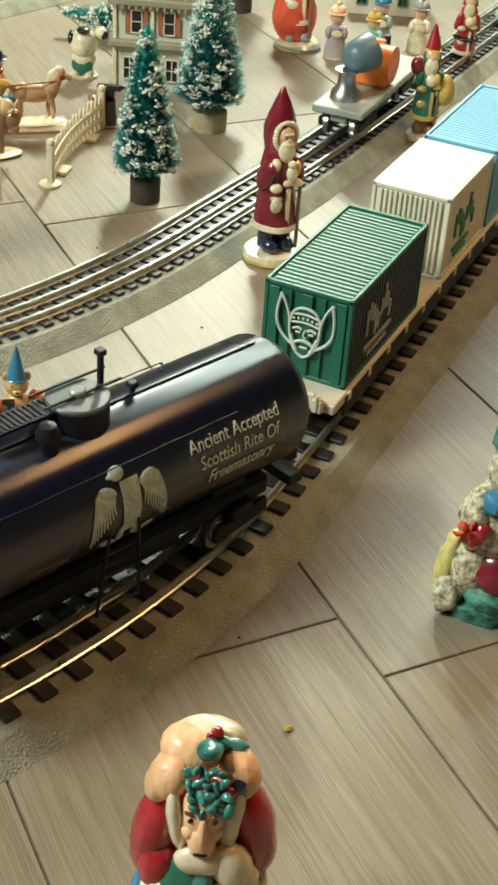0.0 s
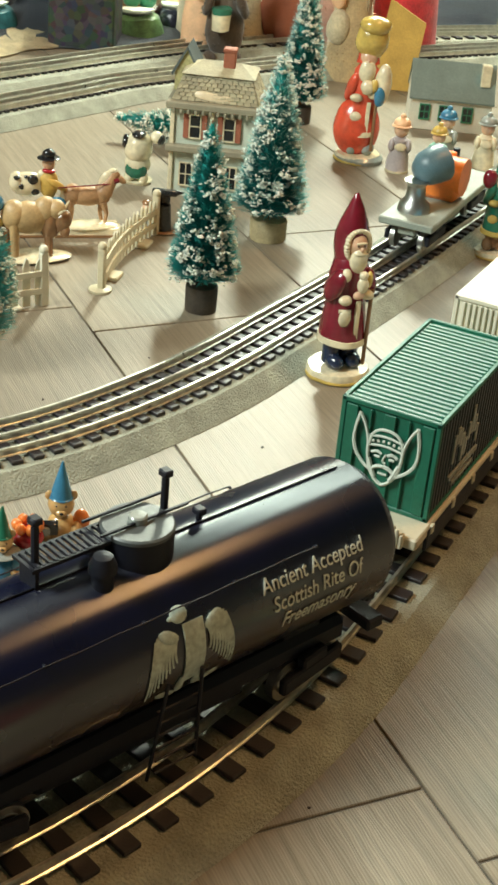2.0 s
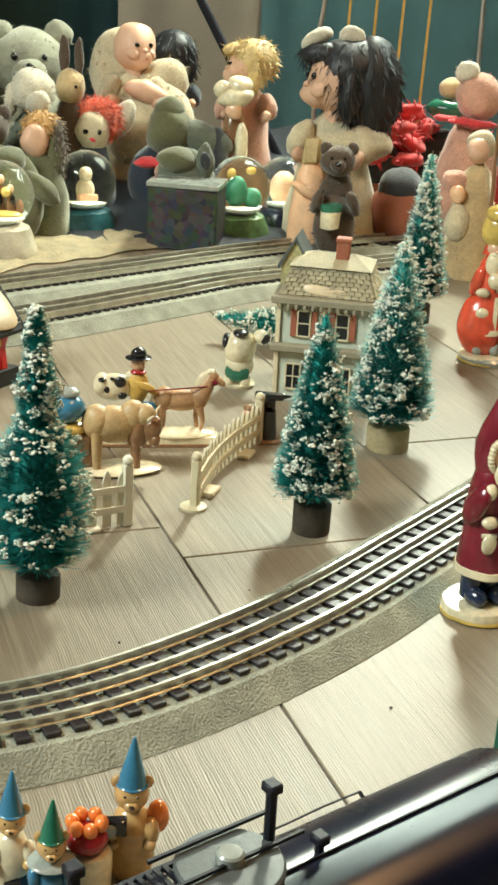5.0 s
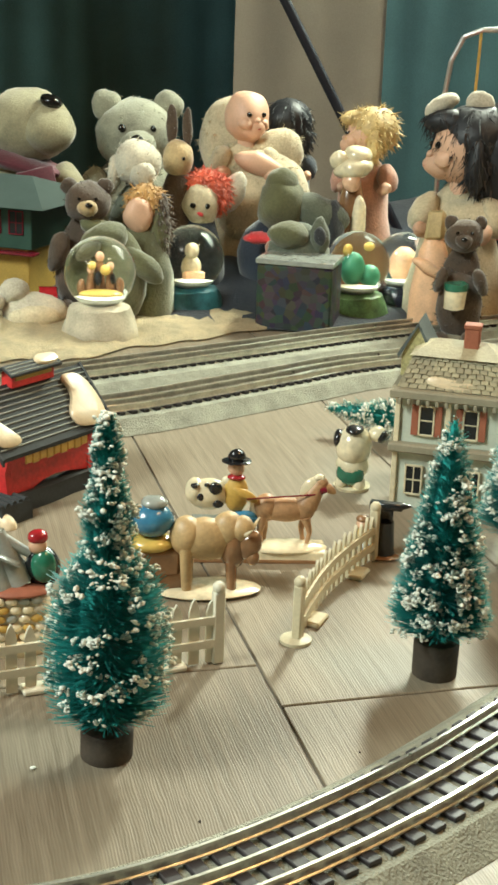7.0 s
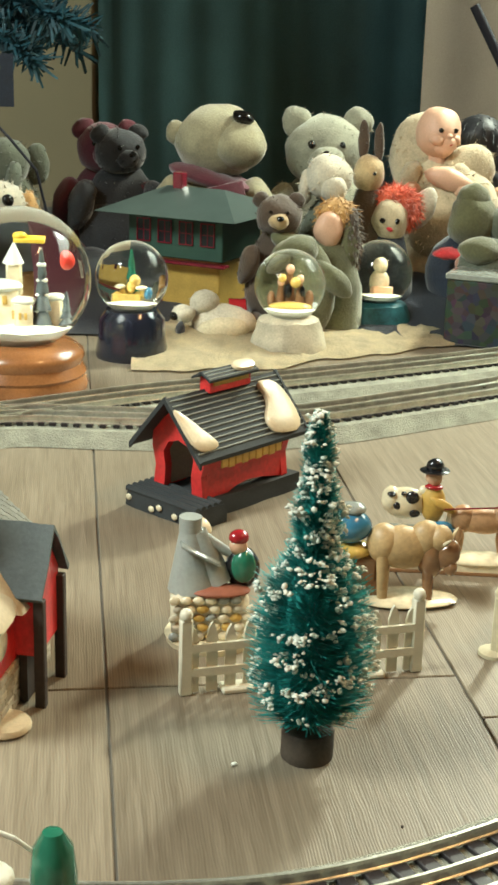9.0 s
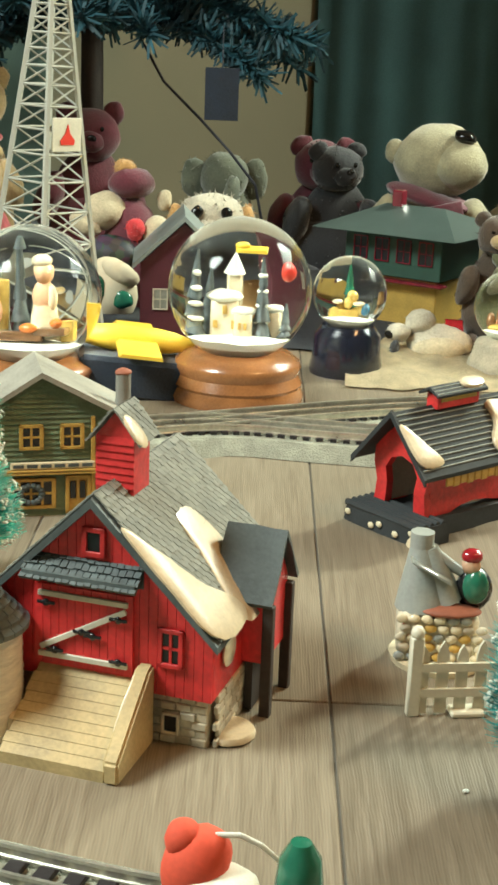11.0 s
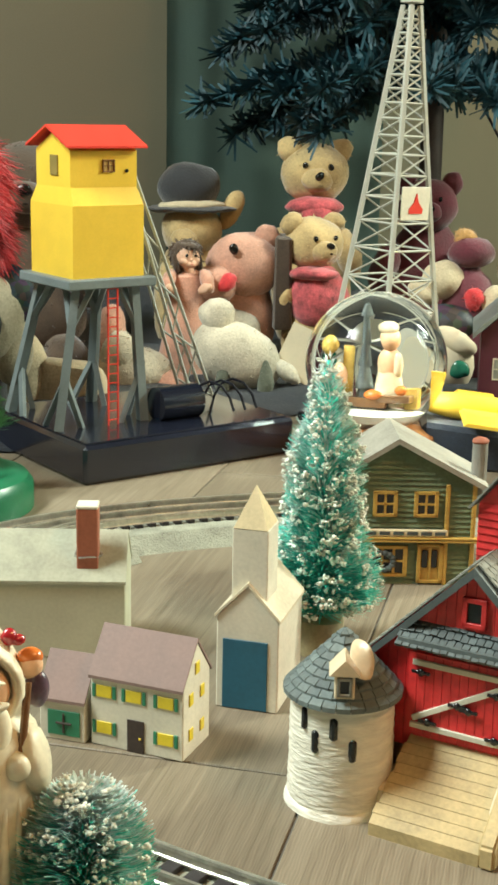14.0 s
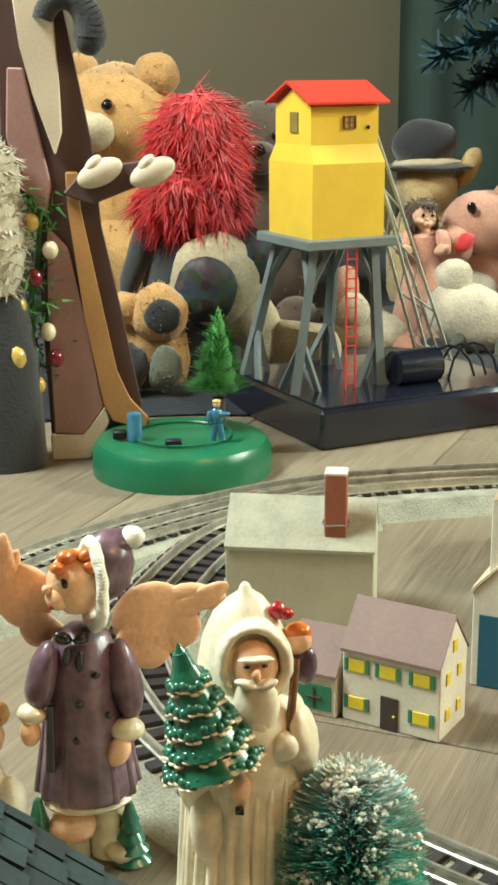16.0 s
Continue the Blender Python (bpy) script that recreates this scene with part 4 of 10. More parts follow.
def snow_patch(parent, pts, th, name="snow", seed=0):
    """A rounded pad of snow over a polygon of 3D points lying on a slope."""
    bm = BM()
    P = [Vector(p) for p in pts]
    c = sum(P, Vector()) / len(P)
    n = (P[1] - P[0]).cross(P[2] - P[0]).normalized()
    if n.z < 0:
        n = -n
    out = P
    for _ in range(2):
        out = [q for i in range(len(out)) for q in (out[i] * 0.75 + out[(i + 1) % len(out)] * 0.25, out[i] * 0.25 + out[(i + 1) % len(out)] * 0.75)]
    rings = [[bm.verts.new(c + (p - c) * s + n * z) for p in out] for s, z in ((1.0, 0.0), (1.02, th * 0.5), (0.93, th * 0.95), (0.5, th * 1.15))]
    for a, b in zip(rings, rings[1:]):
        for i in range(len(out)):
            bm.faces.new((a[i], a[(i + 1) % len(out)], b[(i + 1) % len(out)], b[i]))
    bm.faces.new(rings[-1])
    bm.faces.new(rings[0][::-1])
    rough(bm, 0.0004, 150)
    return part(name, bm, CREAM_SNOW, parent, "cream-coloured snow")


CREAM_SNOW = mat("cream_ceramic_snow", (0.74, 0.60, 0.40), 0.4, var=0.15, bump=0.3, coat=0.2)


def stones(bm, x0, x1, z0, z1, y, rows, cols, depth, seed, axis="x"):
    rnd = random.Random(seed)
    for r in range(rows):
        for k in range(cols):
            u0, u1 = x0 + (x1 - x0) * (k + 0.5 * (r % 2) * 0.6) / cols, x0 + (x1 - x0) * min(cols, k + 1 + 0.3 * (r % 2)) / cols
            zc, zh = z0 + (z1 - z0) * (r + 0.5) / rows, (z1 - z0) / rows
            c, s = (u0 + u1) / 2, (u1 - u0) - 0.0004
            o = y - depth * rnd.uniform(0.3, 1)
            if axis == "x":
                bx(bm, (c, o, zc), (s, 0.002, zh - 0.0004), 0.0004)
            else:
                bx(bm, (o, c, zc), (0.002, s, zh - 0.0004), 0.0004)


def barn():
    t = thing("barn", "red glazed barn house with grey shingles, plank ramp and snow", "model barn", pose(-0.4832, -0.0560, 0, 0, 0, 35))
    w, d, z0, ze, zp = 0.0550, 0.096, 0.024, 0.0575, 0.1125
    poly = [(-w, z0), (w, z0), (w, ze), (0, zp - 0.003), (-w, ze)]
    bm = BM()
    prism(bm, poly, 0.001, d)
    wall = part("wall", bm, BARNRED, t, "red plank wall", smooth=False)
    board(lambda b: part("plank", b, BARNRED, wall, smooth=False), poly, -0.0008, 0.0012, 26, 0.00012)
    bm = BM()
    bx(bm, (0, d / 2, z0 / 2), (2 * w - 0.006, d - 0.006, z0))
    stones(bm, 0.016, w - 0.003, 0, z0, 0.0045, 6, 5, 0.0022, 1)
    stones(bm, 0.004, d - 0.004, 0, z0, w - 0.0005, 6, 9, -0.001, 2, "y")
    part("foundation", bm, STONEW, t, "cream stone foundation", smooth=False)
    bm = BM()
    ov, y0, y1 = 0.0035, -0.0055, d + 0.005
    k = (zp - ze) / w
    eL, eR, top = (-w - ov, ze - ov * k), (w + ov, ze - ov * k), (0, zp)
    for e in (eL, eR):
        s = 1 if e[0] > 0 else -1
        prism(bm, [(0, zp - 0.001), (e[0], e[1] - 0.001), (e[0], e[1] - 0.0045), (0, zp - 0.0055)], y0, y1)
    roof = part("roof", bm, SLATE, t, "grey shingled roof with dark edges", smooth=False)
    for e in (eL, eR):
        bm = BM()
        slope(bm, (e[0], y0 + 0.003, e[1]), (e[0], y1, e[1]), (0, y1, zp), (0, y0 + 0.003, zp), 20, 24, 0.0009, 3)
        part("shingles", bm, SHINGLE, roof, smooth=False)["kind"] = "stuff"
    R = lambda x, y: (x, y, zp - x * k + 0.0006)
    snow_patch(roof, [R(w + ov + 0.002, y0 - 0.002), R(0.034, y0 - 0.002), R(0.010, y0 - 0.001), R(0.022, 0.001), R(0.034, 0.010), R(0.044, 0.016), R(0.052, 0.030), R(w + ov + 0.002, 0.034)], 0.0024)
    snow_patch(roof, [R(0.020, 0.040), R(0.022, 0.060), R(0.044, 0.062), R(0.062, 0.052), R(0.0625, 0.026), R(0.052, 0.027), R(0.040, 0.034), R(0.030, 0.037)], 0.0009)
    # cupola
    bm = BM()
    cxy = 0.030
    bx(bm, (0, cxy, zp + 0.006), (0.018, 0.018, 0.026))
    prism(bm, [(-0.009, zp + 0.019), (0.009, zp + 0.019), (0, zp + 0.030)], cxy - 0.009, cxy + 0.009)
    cup = part("cupola", bm, BARNRED, t, "red slatted cupola", smooth=False)
    clap(lambda b: part("slat", b, BARNRED, cup, smooth=False), [(-0.009, zp - 0.004), (0.009, zp - 0.004), (0.009, zp + 0.019), (-0.009, zp + 0.019)], cxy - 0.0091, cxy - 0.0098, 7)
    bm = BM()
    for s in (-1, 1):
        slope(bm, (s * 0.0125, cxy - 0.012, zp + 0.016), (s * 0.0125, cxy + 0.012, zp + 0.016), (0, cxy + 0.012, zp + 0.032), (0, cxy - 0.012, zp + 0.032), 6, 6, 0.001, 5)
    part("cupola_roof", bm, SHINGLE, t, smooth=False)
    snow_patch(t, [(0.0135, cxy - 0.013, zp + 0.0155), (0.004, cxy - 0.013, zp + 0.0285), (0.004, cxy - 0.004, zp + 0.0285), (0.0135, cxy - 0.001, zp + 0.0155)], 0.001)
    # big door with white Z brace
    dw, dz0, dz1, dc = 0.0232, 0.0317, 0.0685, -0.0042
    bm = BM()
    bx(bm, (dc, -0.0013, (dz0 + dz1) / 2), (2 * dw - 0.0004, 0.0020, dz1 - dz0 - 0.0004))
    door = part("door", bm, BARNRED, t, "red plank door with white bracing", smooth=False)
    board(lambda b: part("plank", b, BARNRED, door, smooth=False), [(dc - dw, dz0), (dc + dw, dz0), (dc + dw, dz1), (dc - dw, dz1)], -0.0030, -0.0004, 12, 0.00012)
    bm = BM()
    bx(bm, (dc, -0.0036, dz1 - 0.004), (2 * dw - 0.004, 0.0014, 0.0026), 0.0003)
    bx(bm, (dc, -0.0036, dz0 + 0.004), (2 * dw - 0.004, 0.0014, 0.0026), 0.0003)
    L = math.hypot(2 * dw - 0.006, dz1 - dz0 - 0.014)
    bx(bm, (dc, -0.0036, (dz0 + dz1) / 2), (L, 0.0014, 0.0026), 0.0003, (0, -math.degrees(math.atan2(dz1 - dz0 - 0.014, 2 * dw - 0.006)), 0))
    part("brace", bm, WPAINT, door, "white bracing boards", smooth=False)
    for x, z in ((-0.017, 0.0605), (0.017, 0.0575), (-0.013, 0.0385), (0.017, 0.0375), (0, 0.049), (0.005, 0.0478)):
        bm = BM()
        bx(bm, (dc + x, -0.0046, z), (0.0085, 0.0010, 0.0016), 0.0003)
        ell(bm, (dc + x, -0.0046, z), (0.0018, 0.0010, 0.0018), 8)
        part("hinge", bm, BLACKC, door)
    bm = BM()
    prism(bm, [(dc - dw - 0.004, dz1 + 0.0035), (dc + dw + 0.004, dz1 + 0.0035), (dc + dw + 0.004, dz1 + 0.0135), (dc - dw - 0.004, dz1 + 0.0135)], -0.001, 0.001)
    slope(bm, (dc - dw - 0.004, -0.010, dz1 + 0.004), (dc + dw + 0.004, -0.010, dz1 + 0.004), (dc + dw + 0.004, 0.001, dz1 + 0.014), (dc - dw - 0.004, 0.001, dz1 + 0.014), 4, 16, 0.0016, 8)
    bx(bm, (dc, -0.0045, dz1 + 0.0065), (2 * dw + 0.006, 0.010, 0.003))
    part("awning", bm, SLATE, t, "slate door hood", smooth=False)
    window(t, 0.0, 0.0905, 0.0085, 0.011, -0.0008, BARNRED, GLASSDARK, 0, 0, ft=0.0022)
    window(t, 0.036, 0.047, 0.0095, 0.016, -0.0008, BARNRED, GLASSDARK, 1, 1, ft=0.0020)
    window(t, 0.036, 0.0105, 0.007, 0.009, 0.001, STONEW, GLASSDARK, 0, 0)
    bm = BM()
    lathe(bm, [(0.0005, 0), (0.0075, 0), (0.0080, 0.001), (0.0070, 0.0016), (0.0005, 0.0018)], 20)
    o = part("round_plaque", bm, CREAM, t, "cream round plaque on the side wall")
    o.matrix_local = pose(w + 0.0006, 0.018, 0.042, 0, 90, 0)
    # side wing with its own gable
    x1, yr, hy, zr, zw = w + 0.013, 0.058, 0.021, 0.083, 0.055
    bm = BM()
    a = [bm.verts.new((w - 0.004, y, z)) for y, z in ((yr - hy + 0.004, 0.026), (yr + hy - 0.004, 0.026), (yr + hy - 0.004, zw + 0.003), (yr, zr - 0.002), (yr - hy + 0.004, zw + 0.003))]
    b = [bm.verts.new((x1 - 0.002, v.co.y, v.co.z)) for v in a]
    bm.faces.new(a)
    bm.faces.new(b[::-1])
    for i in range(5):
        bm.faces.new((a[i], b[i], b[(i + 1) % 5], a[(i + 1) % 5]))
    wing = part("wing", bm, BARNRED, t, "red side wing", smooth=False)
    for s in (-1, 1):
        bm = BM()
        q = [(yr + s * hy, zw), (yr, zr), (yr, zr + 0.003), (yr + s * (hy + 0.001), zw + 0.002)]
        for xa, xb in ((w * 0.74, x1 + 0.002),):
            va, vb = [bm.verts.new((xa, y, z)) for y, z in q], [bm.verts.new((xb, y, z)) for y, z in q]
            bm.faces.new(va)
            bm.faces.new(vb[::-1])
            for i in range(4):
                bm.faces.new((va[i], vb[i], vb[(i + 1) % 4], va[(i + 1) % 4]))
        bmesh.ops.subdivide_edges(bm, edges=bm.edges[:], cuts=3, use_grid_fill=True)
        rough(bm, 0.0009, 140)
        part("wing_roof", bm, SLATE, wing, "dark slate wing roof")
    for s in (-1, 1):
        bm = BM()
        bx(bm, (x1 - 0.001, yr + s * (hy - 0.005), 0.027), (0.005, 0.005, 0.055), 0.0005)
        part("wing_post", bm, DARKWOOD, wing, smooth=False)
    bm = BM()
    # Solid block, coloured dark in place of the shade beneath the wing.
    bx(bm, (w + 0.003, yr, 0.026), (0.004, 2 * hy - 0.012, 0.050))
    part("wing_shade_block", bm, DARKWOOD, wing, "dark block standing in for shade under the wing", smooth=False)
    snow_patch(t, [(w - 0.002, 0.004, 0.001), (w + 0.012, 0.008, 0.001), (w + 0.016, 0.024, 0.001), (w - 0.002, 0.034, 0.001)], 0.003)
    # ramp
    n = 9
    for k in range(n):
        bm = BM()
        j = 0.0006 * math.sin(k * 4.1)
        y0, y1 = -0.040 + k * 0.040 / n, -0.040 + (k + 1) * 0.040 / n - 0.0003
        zz0, zz1 = 0.0055 + (y0 + 0.040) / 0.040 * 0.0245, 0.0055 + (y1 + 0.040) / 0.040 * 0.0245
        vs = [bm.verts.new(p) for p in ((-0.0266, y0, 0), (0.0215, y0, 0), (0.0215, y0, zz0), (-0.0266 + j, y0, zz0), (-0.0266, y1, 0), (0.0215, y1, 0), (0.0215, y1, zz1), (-0.0266 + j, y1, zz1))]
        for q in ((0, 1, 2, 3), (3, 2, 6, 7), (0, 3, 7, 4), (1, 2, 6, 5), (4, 5, 6, 7)):
            bm.faces.new([vs[i] for i in q])
        part("ramp_plank", bm, WOODT, t, "tan ramp plank", smooth=False)
    bm = BM()
    v = [(-0.041, 0.0), (0.0, 0.0), (0.0, 0.038), (-0.006, 0.037), (-0.041, 0.010)]
    a = [bm.verts.new((0.0212, y, z)) for y, z in v]
    b = [bm.verts.new((0.0285, y, z)) for y, z in v]
    bm.faces.new(a)
    bm.faces.new(b[::-1])
    for i in range(5):
        bm.faces.new((a[i], b[i], b[(i + 1) % 5], a[(i + 1) % 5]))
    bmesh.ops.bevel(bm, geom=bm.edges[:], offset=0.0012, segments=2, affect="EDGES")
    part("ramp_wall", bm, WOODT, t, "tan ramp side wall")
    snow_patch(t, [(0.0205, -0.030, 0.0125), (0.0205, -0.010, 0.0245), (0.0225, -0.004, 0.0370), (0.0225, -0.016, 0.0290)], 0.0012)
    return t


def silo():
    t = thing("silo", "cream stone silo with a grey shingled cone roof", "model silo", pose(-0.5150, -0.0997, 0, 0, 0, 62))
    R, ze, zp = 0.0225, 0.056, 0.079
    bm = BM()
    prof = []
    for k in range(33):
        z = k / 32 * ze
        r = R * (1.01 - 0.03 * z / ze) + (0.0003 if k % 2 else 0)
        if k == 0:
            r = R * 1.09
        if k == 1:
            r = R * 1.07
        prof.append((r, z))
    lathe(bm, prof, 40)
    for v in bm.verts:
        v.co += Vector((v.co.x, v.co.y, 0)).normalized() * 0.0005 * noise.noise((v.co.x * 110, v.co.y * 110, v.co.z * 900)) if v.co.xy.length > 0.01 else Vector()
    wall = part("wall", bm, mat("whitewashed_stone", (0.80, 0.76, 0.64), 0.65, var=0.16, scale=60, bump=0.8, fine=170, stretch=4.0, dist=0.0012), t, "rough cream stone wall")
    bm = BM()
    lathe(bm, [(R * 1.04, ze - 0.0055), (0.001, zp - 0.003)], 30)
    for r in range(9):
        f0, f1 = r / 9, min(1, (r + 1.3) / 9)
        n = max(6, int(26 * (1 - f0)))
        for k in range(n):
            a0, a1 = 2 * math.pi * (k + 0.5 * (r % 2)) / n, 2 * math.pi * (k + 0.93 + 0.5 * (r % 2)) / n
            r0, r1 = (R * 1.10) * (1 - f0) + 0.001, (R * 1.10) * (1 - f1) + 0.0005
            za, zb = ze - 0.004 + f0 * (zp - ze + 0.004), ze - 0.004 + f1 * (zp - ze + 0.004)
            p = [Vector((r0 * math.cos(a0), r0 * math.sin(a0), za)), Vector((r0 * math.cos(a1), r0 * math.sin(a1), za)), Vector((r1 * math.cos(a1), r1 * math.sin(a1), zb)), Vector((r1 * math.cos(a0), r1 * math.sin(a0), zb))]
            lo = [bm.verts.new(q - Vector((0, 0, 0.0012))) for q in p]
            up = [bm.verts.new(q + Vector((0, 0, 0.0010 if i < 2 else 0))) for i, q in enumerate(p)]
            for q in ((0, 1, 2, 3),):
                bm.faces.new([up[i] for i in q])
            bm.faces.new((lo[0], lo[1], up[1], up[0]))
            bm.faces.new((lo[1], lo[2], up[2], up[1]))
            bm.faces.new((lo[3], lo[0], up[0], up[3]))
    part("roof", bm, mat("blue_grey_slate", (0.135, 0.165, 0.160), 0.7, var=0.3, bump=0.5, island=0.25), t, "grey shingled cone roof", smooth=False)["kind"] = "stuff"
    bm = BM()
    bx(bm, (0.0, -0.018, ze + 0.006), (0.0085, 0.010, 0.012), 0.0006)
    prism(bm, [(-0.0065, ze + 0.011), (0.0065, ze + 0.011), (0, ze + 0.018)], -0.025, -0.010)
    part("dormer", bm, CREAM_SNOW, t, "cream dormer", smooth=False)
    window(t, 0, ze + 0.006, 0.005, 0.007, -0.0232, SHINGLE, GLASSDARK, 0, 0)
    snow_patch(t, [(0.002, -0.022, ze + 0.010), (0.012, -0.018, ze + 0.006), (0.012, -0.004, ze + 0.016), (0.002, -0.006, ze + 0.022)], 0.001)
    snow_patch(t, [(R * 0.6, -R * 1.1, 0.001), (R * 1.75, -R * 0.7, 0.001), (R * 1.7, R * 0.3, 0.001), (R * 0.7, R * 0.4, 0.001)], 0.013)
    for a, z in ((-136, 0.0440), (-121, 0.0350), (-100, 0.0420), (-79, 0.0325)):
        bm = BM()
        bx(bm, (0, 0, 0), (0.0035, 0.003, 0.0105), 0.0012)
        o = part("window", bm, GLASSDARK, wall)
        o.matrix_local = pose(R * 0.985 * math.cos(radians(a)), R * 0.985 * math.sin(radians(a)), z, 0, 0, a + 90)
    return t


def block_house(label, m, w, d, ze, zp, wall_mat, roof_mat, th=0.0016, ov=0.0015, name="toy_house"):
    """A painted wooden block house: ridge along x, gables at the sides."""
    t = thing(name, label, "toy house", m, "painted wooden houses")
    bm = BM()
    poly = [(0, 0), (d, 0), (d, ze), (d / 2, zp - th), (0, ze)]
    a = [bm.verts.new((0, y, z)) for y, z in poly]
    b = [bm.verts.new((w, y, z)) for y, z in poly]
    bm.faces.new(a[::-1])
    bm.faces.new(b)
    for i in range(5):
        bm.faces.new((a[i], a[(i + 1) % 5], b[(i + 1) % 5], b[i]))
    bmesh.ops.bevel(bm, geom=bm.edges[:], offset=0.0005, segments=1, affect="EDGES")
    wall = part("wall", bm, wall_mat, t, smooth=False)
    bm = BM()
    k = (zp - ze) / (d / 2)
    for s in (0, 1):
        y0, y1 = (-ov, d / 2) if s == 0 else (d + ov, d / 2)
        z0 = ze - ov * k
        vs = [bm.verts.new((x, y, z + dz)) for dz in (0, th) for x, y, z in ((-ov * 0.3, y0, z0), (w + ov * 0.3, y0, z0), (w + ov * 0.3, y1, zp - th), (-ov * 0.3, y1, zp - th))]
        for q in ((0, 1, 2, 3), (4, 5, 6, 7), (0, 1, 5, 4), (1, 2, 6, 5), (2, 3, 7, 6), (3, 0, 4, 7)):
            bm.faces.new([vs[i] for i in q])
    part("roof", bm, roof_mat, t, smooth=False)
    return t, wall


def painted(parent, name, x, z, w, h, material, face="front", off=0.0006, W=0.0, label=""):
    bm = BM()
    if face == "front":
        bx(bm, (x, -off / 2, z), (w, off, h), 0.0002)
    else:
        bx(bm, (W + off / 2, x, z), (off, w, h), 0.0002)
    return part(name, bm, material, parent, label, smooth=False)


def toy_houses():
    # two-storey white house with shutters
    t, wall = block_house("white painted wooden house with yellow windows and mauve roof", pose(-0.6055, -0.1830, 0, 0, 0, 43) @ Matrix.Diagonal((1.02, 1.03, 0.955, 1)), 0.0465, 0.029, 0.0375, 0.058, WPAINT, MAUVE)
    for x, z in ((0.007, 0.029), (0.022, 0.029), (0.038, 0.029), (0.007, 0.010), (0.038, 0.010)):
        w = painted(t, "window", x, z, 0.0078, 0.0062, YELLOWP, label="yellow painted window")
        for s in (-1, 1):
            painted(w, "shutter", x + s * 0.0052, z, 0.0018, 0.0068, GREENP)
    painted(t, "door", 0.023, 0.0085, 0.0085, 0.017, DARKWOOD, label="dark brown painted door")
    painted(t, "door_knob", 0.0255, 0.008, 0.001, 0.001, YELLOWP, off=0.0016)
    for y, z in ((0.008, 0.029), (0.020, 0.029), (0.008, 0.011), (0.020, 0.011), (0.0145, 0.043)):
        painted(t, "side_window", y, z, 0.0042, 0.0062, YELLOWP, "side", W=0.0465, label="yellow painted window")
    t2, w2 = block_house("low white wooden annex with green garage door", pose(-0.6215, -0.2030, 0, 0, 0, 47.5), 0.0232, 0.027, 0.0215, 0.040, WPAINT, MAUVE)
    painted(t2, "garage_door", 0.0125, 0.009, 0.0165, 0.0125, GREENP, label="green painted garage door")
    painted(t2, "door_bar", 0.0125, 0.009, 0.0010, 0.0100, DARKWOOD, off=0.0012)
    painted(t2, "door_bar", 0.0125, 0.009, 0.0080, 0.0010, DARKWOOD, off=0.0013)
    # large pale house with a terracotta chimney
    PALE = mat("pale_green_white_paint", (0.50, 0.50, 0.38), 0.65, var=0.12, scale=30)
    # Roof tone darkened to offset light from above; the mottling is its own.
    PALER = mat("darkened_pale_roof_paint", (0.36, 0.36, 0.27), 0.7, var=0.22, scale=60)
    t3, w3 = block_house("large pale wooden house with a terracotta chimney", pose(-0.7270, -0.2050, 0, 0, 0, 66), 0.078, 0.046, 0.044, 0.066, PALE, PALER)
    bm = BM()
    bx(bm, (0.0575, 0.010, 0.066), (0.0115, 0.0115, 0.034), 0.0006)
    bx(bm, (0.0575, 0.010, 0.0835), (0.0118, 0.0118, 0.0022), 0.0006, mi=1)
    part("chimney", bm, [BRICK, WPAINT], t3, "terracotta chimney with a white rim", smooth=False)
    bm = BM()
    tube(bm, [Vector((0.0575 + 0.0075 * math.cos(a * 0.7), 0.010 + 0.0075 * math.sin(a * 0.7), 0.056 + 0.0006 * math.sin(a * 2))) for a in range(10)], 0.0005, 5)
    part("wire_ring", bm, STEEL, t3)
    # church
    t4 = thing("toy_church", "white painted wooden church with a teal door", "toy house", pose(-0.6210, -0.1125, 0, 0, 0, 49) @ Matrix.Diagonal((0.98, 1.1, 0.96, 1)), "painted wooden houses")
    w, d = 0.0325, 0.043
    bm = BM()
    prism(bm, [(0, 0), (w, 0), (w, 0.050), (w / 2, 0.068), (0, 0.050)], 0, d)
    bmesh.ops.bevel(bm, geom=bm.edges[:], offset=0.0006, segments=1, affect="EDGES")
    part("nave", bm, WPAINT, t4, smooth=False)
    bm = BM()
    for s in (-1, 1):
        e = 0 if s < 0 else w
        prism(bm, [(e + s * 0.001, 0.0495), (w / 2, 0.0680), (w / 2, 0.0698), (e + s * 0.001, 0.0513)], -0.0008, d + 0.0008)
    part("roof", bm, mat("cream_roof", (0.66, 0.58, 0.42), 0.6), t4, smooth=False)
    bm = BM()
    bx(bm, (w / 2, 0.0105, 0.076), (0.0185, 0.0175, 0.043), 0.0005)
    part("tower", bm, WPAINT, t4, smooth=False)
    bm = BM()
    cyl(bm, (w / 2, 0.0105, 0.0975), (w / 2, 0.0105, 0.118), 0.0125, 0.0004, 4)
    bmesh.ops.rotate(bm, verts=bm.verts[:], cent=(w / 2, 0.0105, 0), matrix=Matrix.Rotation(radians(45), 3, "Z"))
    part("steeple", bm, mat("yellowed_paint", (0.66, 0.54, 0.32), 0.6), t4, "yellowed pointed steeple", smooth=False)
    painted(t4, "door", w / 2 - 0.001, 0.0195, 0.0235, 0.038, TEALP, label="teal painted double door")


